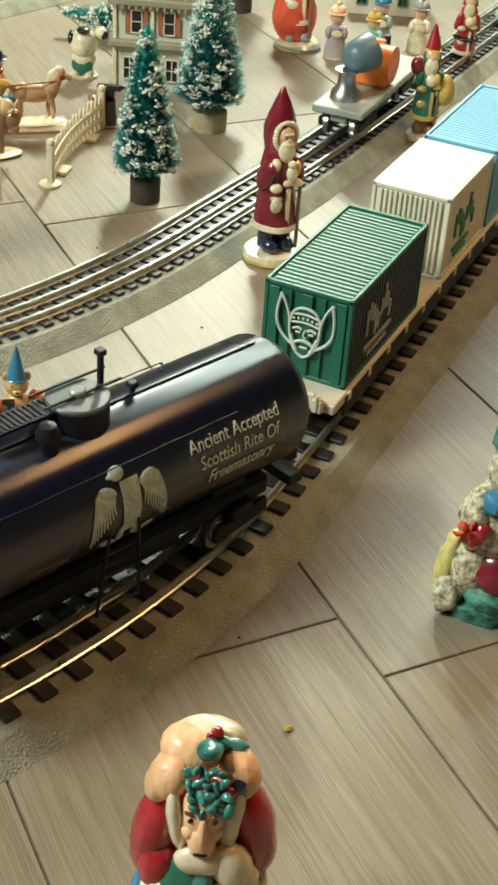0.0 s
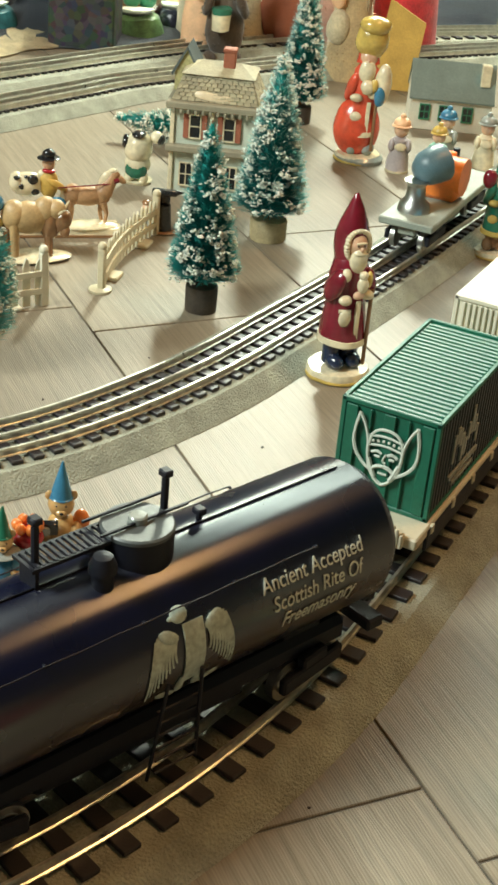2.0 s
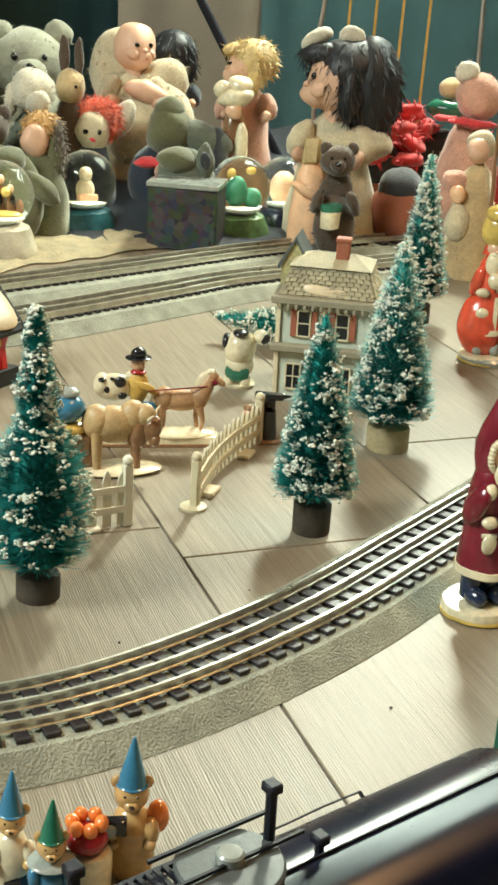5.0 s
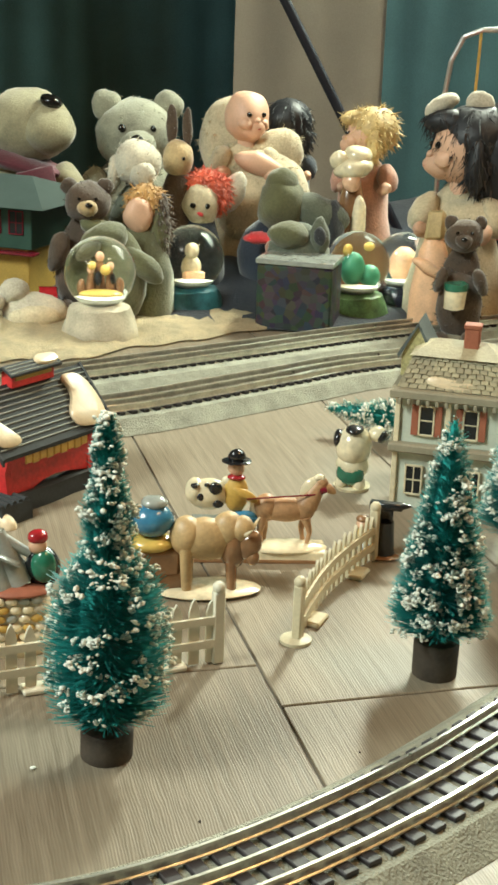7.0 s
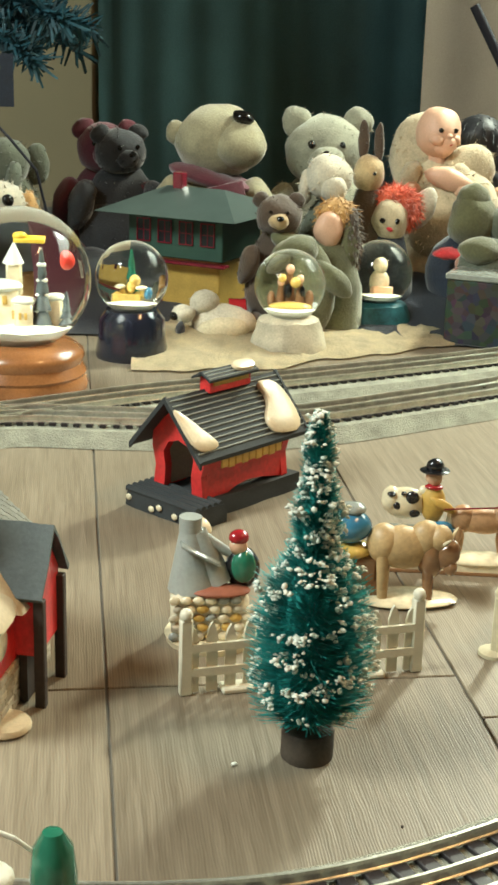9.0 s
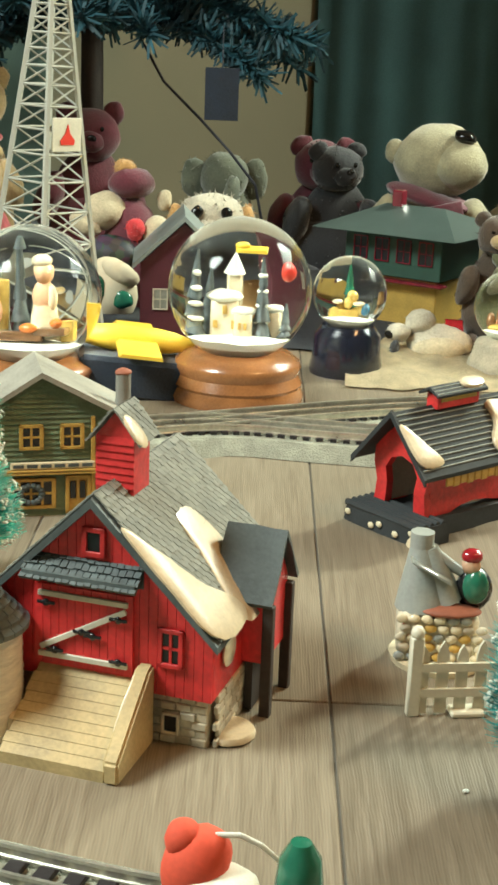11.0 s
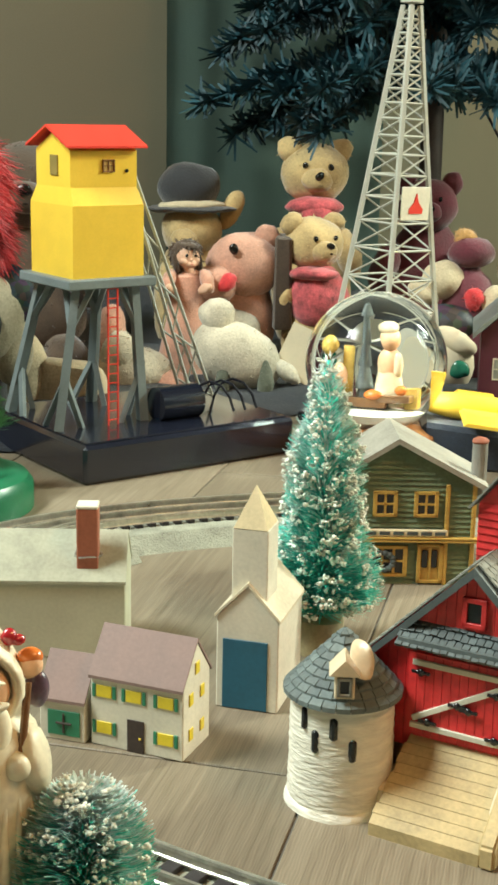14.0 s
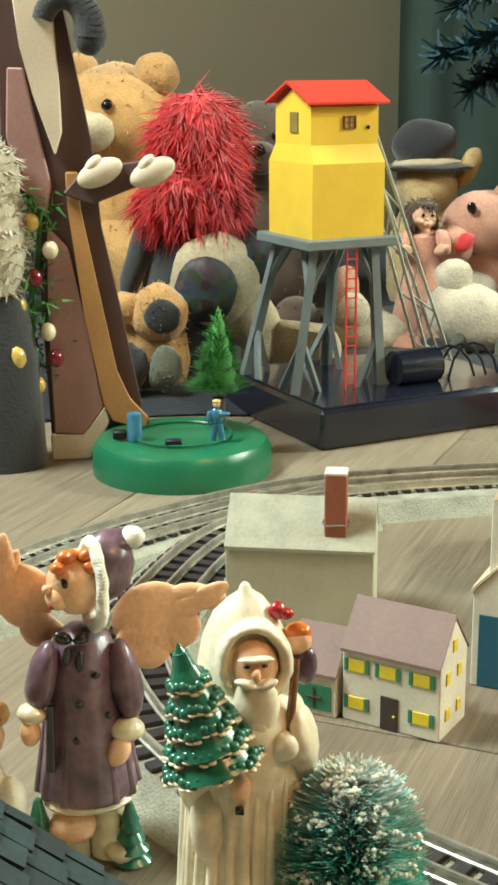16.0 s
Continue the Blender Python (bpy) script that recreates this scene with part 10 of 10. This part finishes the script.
toy("teddy_bear", "wine red plush bear in the shadow of the tree", "plush toy", -1.471, 0.537, 59, bear(P_MAROON, 0.182, 0.034, 0.05), 800)
toy("teddy_bear", "golden teddy bear with a red bandana", "plush toy", -1.443, 0.365, 61, bear(P_TEDDY, 0.222, 0.036, 0.042, turn=0.15, extra=(("e", P_BANDANA, (0.002, -0.022, 0.186), (0.034, 0.022, 0.012)), ("e", P_BANDANA, (0.004, -0.036, 0.174), (0.020, 0.010, 0.018)))), 1200, 0.004, (P_TEDDY,))
toy("teddy_bear", "smaller golden teddy bear in a checked red shirt", "plush toy", -1.350, 0.318, 61, bear(P_TEDDY, 0.152, 0.030, 0.030, turn=0.5, extra=(("e", P_BANDANA, (0.006, -0.006, 0.095), (0.034, 0.030, 0.036)), ("e", P_BANDANA, (0.002, -0.020, 0.122), (0.028, 0.020, 0.008)))), 1000, 0.004, (P_TEDDY,))
toy("pig_toy", "pink plush pig with a red mouth and waistcoat", "plush toy", -1.385, 0.245, 66, named("body head snout mouth eye ear waistcoat apron", [("e", P_PINK, (0.0, 0.01, 0.06), (0.042, 0.035, 0.062)), ("e", P_PINK, (0.006, 0.0, 0.128), (0.042, 0.034, 0.036)), ("e", P_PINK, (-0.028, -0.022, 0.108), (0.026, 0.022, 0.022)), ("e", P_RED, (-0.012, -0.040, 0.112), (0.012, 0.006, 0.008), (0, -40, 0)), ("e", EYE, (-0.006, -0.034, 0.148), (0.005, 0.004, 0.006)), ("e", P_PINK, (0.03, -0.004, 0.158), (0.014, 0.008, 0.014)), ("b", P_BROWN, (0.048, 0.0, 0.11), (0.020, 0.05, 0.10)), ("e", P_WHITE, (-0.01, -0.02, 0.055), (0.035, 0.024, 0.03))]), 600, 0.003)
toy("teddy_bear", "tan bear in a black bowler hat with a pale band", "plush toy", -1.505, 0.240, 68, named("body head ear hat_band hat_brim hat_crown muzzle", [("e", P_TEDDY, (0, 0, 0.07), (0.045, 0.04, 0.08)), ("e", P_TEDDY, (0, 0, 0.155), (0.035, 0.033, 0.032)), ("e", P_TEDDY, (0.045, 0.0, 0.178), (0.012, 0.010, 0.024), (0, 25, 0)), ("e", P_CREAM, (0, 0, 0.184), (0.040, 0.037, 0.009)), ("e", P_DARK, (0, 0, 0.180), (0.052, 0.046, 0.005)), ("e", P_DARK, (-0.004, 0, 0.204), (0.036, 0.034, 0.028)), ("e", P_TEDDY, (-0.01, -0.03, 0.145), (0.016, 0.014, 0.014))]), 600, 0.004, (P_TEDDY,))
toy("doll_girl", "small doll with brown hair in a pale dress", "doll", -1.372, 0.180, 69, doll(DOLLSKIN, P_BROWN, P_PINK, 0.140, 0.015, 0.028, 0.4), 400, 0.006, (P_BROWN,), 0.8)
toy("goose_toy", "white plush goose with grey legs", "plush toy", -1.30, 0.205, 66, named("body head leg wing leg", [("e", P_WHITE, (0, 0, 0.045), (0.050, 0.028, 0.034), (0, 25, 0)), ("e", P_WHITE, (-0.02, 0, 0.085), (0.018, 0.016, 0.02)), ("e", P_GREY, (0.03, -0.02, 0.02), (0.008, 0.008, 0.024)), ("e", P_WHITE, (0.05, -0.005, 0.03), (0.02, 0.01, 0.008), (0, 30, 0)), ("e", P_GREY, (-0.012, -0.02, 0.02), (0.008, 0.008, 0.022))]), 500, 0.003)
bm = BM()
bx(bm, (0, 0, 0.048), (0.040, 0.001, 0.054), rot=(0, 24, 0))
cyl(bm, (-0.012, 0.004, 0.0), (0, 0.002, 0.04), 0.002, 0.002, 6)
solid("paper_card", bm, PAPER, "blank cream card propped up among the toys", "card", pose(-1.268, 0.263, 0, -6, 0, 62), smooth=False)
toy("paper_bundle", "bundle of crumpled cream wrapping paper", "paper", -1.245, 0.425, 57, [("e", PAPER, (0, 0, 0.035), (0.03, 0.024, 0.038)), ("e", GREENG, (-0.012, -0.02, 0.04), (0.008, 0.006, 0.018)), ("e", PAPER, (0.012, -0.012, 0.058), (0.022, 0.014, 0.012), (0, 30, 0)), ("e", GREENG, (0.015, -0.02, 0.03), (0.010, 0.006, 0.010))], 0)

# row seen past the mill
toy("teddy_bear", "large tan bear with green glass eyes and a dark nose", "plush toy", -1.510, -0.110, 80, bear(P_GOLD, 0.238, 0.058, 0.06, P_CREAM, turn=-0.6), 1500, 0.006)
toy("teddy_bear", "brown bear half hidden behind the doll", "plush toy", -1.53, 0.05, 73, bear(P_BROWN, 0.205, 0.05, 0.06), 900, 0.006)
toy("yarn_doll", "rag doll turned away with shaggy red yarn hair", "doll", -1.288, -0.078, 78, [("l", P_DARK, [(0.050, 0), (0.048, 0.06), (0.034, 0.13), (0.016, 0.16), (0.003, 0.165)], (-0.012, 0, 0)), ("e", P_RED, (0.0, 0, 0.222), (0.038, 0.036, 0.044)), ("e", P_RED, (-0.008, -0.01, 0.172), (0.045, 0.035, 0.032)), ("e", P_RED, (0.020, -0.028, 0.175), (0.016, 0.016, 0.050)), ("e", P_DARK, (-0.055, -0.01, 0.125), (0.012, 0.014, 0.050), (0, 18, 0)), ("e", P_CREAM, (0.012, -0.045, 0.105), (0.040, 0.012, 0.042)), ("e", PRINT, (0.004, -0.056, 0.098), (0.028, 0.012, 0.030)), ("e", PRINT, (0.042, -0.03, 0.122), (0.024, 0.02, 0.028)), ("e", P_CREAM, (0.040, -0.035, 0.075), (0.020, 0.015, 0.035))], 5200, 0.026, (P_RED,), 1.1, 0.045)
toy("honey_bear", "honey coloured bear paw and foot with a dark pad", "plush toy", -1.235, -0.136, 78, named("body paw paw_pad arm foot_pad leg", [("e", P_GOLD, (0, 0.02, 0.04), (0.035, 0.03, 0.045)), ("e", P_GOLD, (0.008, -0.004, 0.080), (0.026, 0.018, 0.026)), ("e", P_DARK, (0.010, -0.020, 0.080), (0.015, 0.006, 0.016)), ("e", P_GOLD, (-0.022, 0, 0.085), (0.018, 0.014, 0.014)), ("e", P_DARK, (-0.018, -0.02, 0.035), (0.016, 0.014, 0.022)), ("e", P_GREY, (0.012, -0.022, 0.034), (0.014, 0.012, 0.02))]), 800, 0.004)
toy("folded_cloth", "folded cream cloth lying behind the mill", "cloth", -1.305, 0.0, 73, [("e", P_CREAM, (-0.022, 0, 0.038), (0.030, 0.02, 0.045)), ("b", P_CREAM, (0.022, 0, 0.026), (0.050, 0.03, 0.05), (0, 8, 0)), ("e", P_CREAM, (0.045, 0.0, 0.02), (0.02, 0.02, 0.026))], 0)
toy("rabbit_toy", "cream rabbit with a fluffy chest lying down", "plush toy", -1.34, 0.105, 69, [("e", P_WHITE, (0, 0, 0.026), (0.045, 0.025, 0.028)), ("e", P_PINK, (-0.02, 0.01, 0.06), (0.016, 0.014, 0.035)), ("e", P_WHITE, (-0.012, -0.01, 0.05), (0.018, 0.014, 0.022)), ("e", P_PINK, (0.04, -0.01, 0.018), (0.018, 0.014, 0.012))], 500, 0.004)

# ---- flat wooden Santa leaning beside the mill ----
W_PLUM = mat("plum_brown_painted_wood", (0.085, 0.042, 0.036), 0.55, var=0.25, scale=12)
W_PINK = mat("dusty_pink_painted_wood", (0.36, 0.20, 0.18), 0.55, var=0.18, scale=12)
W_OCHRE = mat("ochre_painted_wood", (0.48, 0.25, 0.09), 0.5, var=0.2, scale=14)
W_IVORY = mat("ivory_painted_wood", (0.66, 0.56, 0.42), 0.55, var=0.14, scale=14)
sant = thing("wooden_santa", "tall flat wooden Santa in a plum and pink coat", "decoration", pose(-1.066, -0.216, 0, 0, 0, 78))


def slab(name, poly, y0, y1, material, label=""):
    b = BM()
    prism(b, poly, y0, y1)
    bmesh.ops.bevel(b, geom=b.edges[:], offset=0.0012, segments=1, affect="EDGES")
    part(name, b, material, sant, label, smooth=False)


slab("coat", [(-0.033, 0.0), (-0.004, 0.0), (0.036, 0.022), (0.035, 0.040), (0.0225, 0.109), (0.008, 0.175), (0.007, 0.2045), (0.004, 0.2366), (-0.006, 0.2913), (-0.014, 0.345), (-0.058, 0.345), (-0.059, 0.290), (-0.0602, 0.237), (-0.050, 0.205), (-0.036, 0.176), (-0.0365, 0.110)], 0.004, 0.016, W_PLUM, "plum brown painted coat")
slab("coat_panel", [(-0.0310, 0.020), (-0.0083, 0.0186), (0.0070, 0.040), (-0.0049, 0.1096), (-0.0150, 0.160), (-0.0300, 0.1766), (-0.0315, 0.110)], -0.001, 0.0035, W_PINK, "dusty pink coat front")
slab("coat_shoulder", [(-0.0470, 0.205), (-0.0560, 0.240), (-0.0530, 0.288), (-0.0417, 0.2876), (-0.0250, 0.205), (-0.0300, 0.182)], -0.001, 0.0035, W_PINK, "dusty pink shoulder")
slab("trim_band", [(-0.0150, 0.215), (-0.0059, 0.215), (-0.0050, 0.1885), (0.0097, 0.1094), (0.0167, 0.0663), (0.0260, 0.0450), (0.0412, 0.0307), (0.0380, 0.0210), (0.0134, 0.0291), (0.0074, 0.0403), (-0.0049, 0.1096), (-0.0141, 0.1886)], -0.003, 0.0034, W_OCHRE, "ochre painted trim")
slab("hem", [(-0.0335, 0.0), (-0.0047, 0.0), (0.0112, 0.0290), (0.0074, 0.0403), (-0.0083, 0.0186), (-0.0335, 0.0200)], -0.0045, 0.0034, W_IVORY, "ivory painted hem")
slab("beard", [(-0.0472, 0.3432), (-0.0199, 0.3432), (-0.0165, 0.2759), (-0.0159, 0.2427), (-0.0213, 0.2270), (-0.0347, 0.2683), (-0.0429, 0.3029)], -0.008, 0.0034, W_IVORY, "long white beard")
slab("arm", [(-0.0171, 0.2000), (-0.0006, 0.2180), (0.0410, 0.2230), (0.0400, 0.2060), (0.0040, 0.1920)], -0.010, -0.0035, W_PLUM, "plum brown sleeve")
for dx in (0.0, 0.0375):
    b = BM()
    ell(b, (0.0105 + dx, -0.014, 0.2150), (0.0175, 0.0062, 0.0092), 20, 0, (0, -24, 0))
    ell(b, (0.0060 + dx, -0.015, 0.2215), (0.0078, 0.0045, 0.0042), 14, 0, (0, -46, 0))
    part("mitten", b, W_IVORY, sant, "white mitten")
b = BM()
bend = [Vector((-0.010 + 0.017 * math.cos(radians(160 - 9 * k)), -0.006, 0.312 + 0.023 * math.sin(radians(160 - 9 * k)))) for k in range(20)]
for k, (p, q) in enumerate(itertools.pairwise(bend)):
    cyl(b, p, q, 0.0075 + 0.00020 * k, 0.0077 + 0.00020 * k, 16, 0, False)
ell(b, bend[-1], (0.0118, 0.0105, 0.0125), 18)
part("hat_tail", b, P_DARK, sant, "drooping dark green cap tail")
b = BM()
bx(b, (-0.036, 0.012, 0.375), (0.044, 0.012, 0.070), 0.003)
part("head", b, W_PLUM, sant, smooth=False)
# greenery and a woolly beard at its side
gb, rnd = BM(), random.Random(8)
for k in range(420):
    z = rnd.uniform(0.06, 0.205)
    c = Vector((rnd.gauss(0.010 - (0.205 - z) * 0.10, 0.009), rnd.gauss(0, 0.008), z))
    d = Vector((rnd.gauss(0, 1), rnd.gauss(0, 1), rnd.gauss(0, 1))).normalized() * 0.011
    s = d.orthogonal().normalized() * 0.0012
    gb.faces.new([gb.verts.new(p) for p in (c - s, c + s, c + d)])
tube(gb, [(-0.012, 0, 0.0), (0.0, 0, 0.10), (0.012, 0, 0.21)], 0.002)
for k in range(7):
    ell(gb, (rnd.gauss(0, 0.012), -0.014, 0.06 + 0.02 * k), (0.006, 0.006, 0.007), 10, 1 + k % 3)
solid("garland", gb, [NEEDLE3, GOLD, CRIMSON, CREAM], "green garland with small hanging ornaments", "garland", pose(-1.078, -0.258, 0, 0, 0, 83))
toy("woolly_santa", "Santa doll with a white woolly beard by the garland", "doll", -1.070, -0.283, 84, [("l", P_DARK, [(0.03, 0), (0.028, 0.08), (0.018, 0.13), (0.003, 0.135)], (0, 0, 0)), ("e", P_WHITE, (0, -0.004, 0.165), (0.022, 0.020, 0.050)), ("e", P_WHITE, (0, 0, 0.21), (0.02, 0.02, 0.03)), ("e", GOLD, (0.012, -0.02, 0.085), (0.006, 0.006, 0.01))], 900, 0.008, (P_WHITE,))

# ---- Christmas tree ----
fir = thing("christmas_tree", "tall dark artificial Christmas tree with drooping branches", "christmas tree", pose(-1.53, 0.575, 0))
b = BM()
cyl(b, (0, 0, 0.02), (0, 0, 1.45), 0.016, 0.006, 10)
part("trunk", b, DARKWOOD, fir, "dark metal-green trunk")
b = BM()
for a in (0, 120, 240):
    tube(b, [(0, 0, 0.06), (0.10 * math.cos(radians(a)), 0.10 * math.sin(radians(a)), 0.006)], 0.007)
part("stand", b, BLACK, fir)
rnd = random.Random(12)
b = BM()
V, F = [], []
for tier in range(13):
    z0 = 0.33 + tier * 0.085
    R = 0.30 * (1 - tier / 15.5)
    for k in range(30 - tier):
        a = rnd.uniform(0, 2 * math.pi)
        L = R * rnd.uniform(0.72, 1.08)
        rise = rnd.uniform(-0.02, 0.05)
        for s in range(44):
            f = (s + rnd.random()) / 44
            c = Vector((math.cos(a) * L * f, math.sin(a) * L * f, z0 + rise * f + 0.05 * f - 0.10 * f * f))
            for n in range(13):
                d = Vector((math.cos(a) * 0.5 + rnd.gauss(0, 0.7), math.sin(a) * 0.5 + rnd.gauss(0, 0.7), rnd.gauss(-0.15, 0.6))).normalized() * rnd.uniform(0.015, 0.034)
                w = d.orthogonal().normalized() * 0.0023
                i = len(V)
                V += [c - w, c + w, c + d + w * 0.5, c + d - w * 0.5]
                F.append((i, i + 1, i + 2, i + 3))
b.free()
me = bpy.data.meshes.new("needles")
me.from_pydata(V, [], F)
me.materials.append(FIR)
ob = new("needles", me)
ob.parent = fir
tagged(ob, "dark blue-green foil needles", kind="stuff")
rnd = random.Random(4)
for k in range(3):
    a, z = radians(-24 + 9 * k), 0.47 - 0.035 * k
    b = BM()
    ell(b, (0.27 * math.cos(a), 0.27 * math.sin(a), z), (0.013, 0.013, 0.013), 14)
    cyl(b, (0.27 * math.cos(a), 0.27 * math.sin(a), z + 0.012), (0.27 * math.cos(a), 0.27 * math.sin(a), z + 0.018), 0.004, 0.004, 8)
    part("bauble", b, CREAM if k % 2 else GREYG, fir, "dull pale glass bauble")
b = BM()
bx(b, (0, 0, 0.242), (0.037, 0.001, 0.056))
cyl(b, (0, 0, 0.268), (0, 0, 0.315), 0.0006, 0.0006, 6)
part("hanging_card", b, P_BLUE, fir, "dark blue card hanging from a branch")
bpy.data.objects["hanging_card"].matrix_world = pose(-1.245, 0.567, 0, 0, 0, 53)

# cord of the tree lights, lace runner, dark filler sheet, rails and pole
b = BM()
tube(b, [(-1.40, 0.56, 0.30), (-1.37, 0.575, 0.25), (-1.33, 0.60, 0.21), (-1.29, 0.615, 0.175), (-1.26, 0.63, 0.14), (-1.24, 0.64, 0.05), (-1.24, 0.64, 0.003)], 0.0016, 6)
solid("light_cord", b, BLACK, "dark cord of the tree lights hanging to the floor", "cord")


def cloth(name, material, label, category, inner, outer, a0, a1, base, lift, freq, na=90, nr=14):
    b = BM()
    rows = []
    for i in range(na + 1):
        a = radians(a0 + (a1 - a0) * i / na)
        row = []
        for j in range(nr + 1):
            r = inner(math.degrees(a)) + (outer - inner(math.degrees(a))) * j / nr + 0.02 * noise.noise((i * 0.23, j * 0.3, 2.0))
            p = Vector((-math.sin(a) * r, -0.35 + math.cos(a) * r, 0))
            h = base + lift * (j / nr) ** 0.7 * 1.2 * (0.55 + 0.9 * abs(noise.noise(p * freq))) + 0.004 * noise.noise(p * 60)
            row.append(b.verts.new(p + Vector((0, 0, max(0.002, h) if 0 < j else 0.002))))
        rows.append(row)
    for p, q in zip(rows, rows[1:]):
        for j in range(nr):
            b.faces.new((p[j], p[j + 1], q[j + 1], q[j]))
    bmesh.ops.solidify(b, geom=b.faces[:], thickness=0.0015)
    return solid(name, b, material, label, category)


# Added sheet, coloured dark to stand in for the dark gaps among the toys.
cloth("dark_filler_sheet", P_BLUE, "dark sheet added on the floor to fill the dark gaps between toys", "blanket", lambda a: 1.36 + max(0, 31 - a) * 0.02 + max(0, min(a - 62, 14)) * -0.012, 2.0, 14, 88, 0.004, 0.05, 5.0)
cloth("lace_runner", LACE, "ecru lace runner lying rumpled under the snow globes", "runner", lambda a: 1.215 + max(0, 43.0 - a) * 0.0172, 1.52, 27, 48, 0.005, 0.008, 16.0, 60, 10)
b = BM()
tube(b, [(-1.00, 1.098, 0.335), (-0.93, 1.147, 0.185), (-0.846, 1.21, 0.0)], 0.0065, 10)
solid("dark_pole", b, BLACK, "dark green pole leaning among the toys", "pole")
chair = thing("bed_rail", "pale metal rail end with thin upright rods", "rail", pose(-0.76, 1.20, 0, 0, 0, 24))
b = BM()
tube(b, [(-0.052, 0, 0.0), (-0.050, 0, 0.22), (-0.045, 0, 0.26), (-0.032, 0, 0.288), (-0.01, 0, 0.297), (0.14, 0, 0.297), (0.155, 0, 0.28), (0.16, 0, 0.0)], 0.0032, 8)
part("rail_frame", b, STEEL, chair)
for k in range(4):
    b = BM()
    cyl(b, (-0.018 + 0.034 * k, 0, 0.0), (-0.012 + 0.034 * k, 0, 0.296), 0.0018, 0.0018, 8)
    part("rod", b, OCHRE, chair, "brassy rod")


# dark shingled house close to the ivory Santa
hut = thing("model_house", "model house with a black-green shingled roof beside the figurines", "model house", pose(-0.3161, -0.3263, 0, 0, 0, 78))
HUTROOF = mat("black_green_shingle", (0.010, 0.024, 0.026), 0.75, var=0.4, scale=60, bump=0.6, island=0.3)
bm = BM()
prism(bm, [(-0.136, 0), (-0.008, 0), (-0.008, 0.052), (-0.072, 0.106), (-0.136, 0.052)], 0.006, 0.084)
part("wall", bm, STONEW, hut, "cream stone wall", smooth=False)
bm = BM()
for k in (-1, 1):
    prism(bm, [(-0.072, 0.1095), (-0.072 + k * 0.077, 0.0446), (-0.072 + k * 0.077, 0.0480), (-0.072, 0.1129)], 0.0, 0.090)
roof = part("roof", bm, HUTROOF, hut, smooth=False)
for k in (-1, 1):
    bm = BM()
    slope(bm, (-0.072 + k * 0.078, 0.0, 0.0488), (-0.072 + k * 0.078, 0.090, 0.0488), (-0.072, 0.090, 0.1145), (-0.072, 0.0, 0.1145), 9, 9, 0.0014, 11)
    part("shingles", bm, HUTROOF, roof, smooth=False)["kind"] = "stuff"

# crumbs, a nut and a loose hair on the tiles
for x, y, r in ((0.065, -0.202, 0.0022), (-0.133, 0.089, 0.0010), (-0.271, 0.061, 0.0009), (0.02, -0.16, 0.0008), (-0.24, 0.10, 0.0007), (-0.30, 0.16, 0.0009), (-0.352, 0.045, 0.0014), (-0.25, 0.15, 0.0007)):
    bm = BM()
    ell(bm, (0, 0, r * 0.6), (r, r * 0.7, r * 0.6), 10)
    rough(bm, r * 0.3, 900)
    solid("crumb", bm, OCHRE if r > 0.002 else (SNOW if r > 0.0012 else DARKWOOD), "tiny crumb lying on the floor tiles", "crumb", pose(x, y, 0, 0, 0, x * 900), "crumbs")
bm = BM()
tube(bm, [(0.012 * k - 0.02, 0.004 * math.sin(k * 1.1), 0.0006 + 0.0004 * (k % 2)) for k in range(4)], 0.0004, 5)
solid("wire_bit", bm, BLACK, "short bent dark wire lying on the tiles", "wire", pose(-0.305, 0.285, 0, 0, 0, -25))
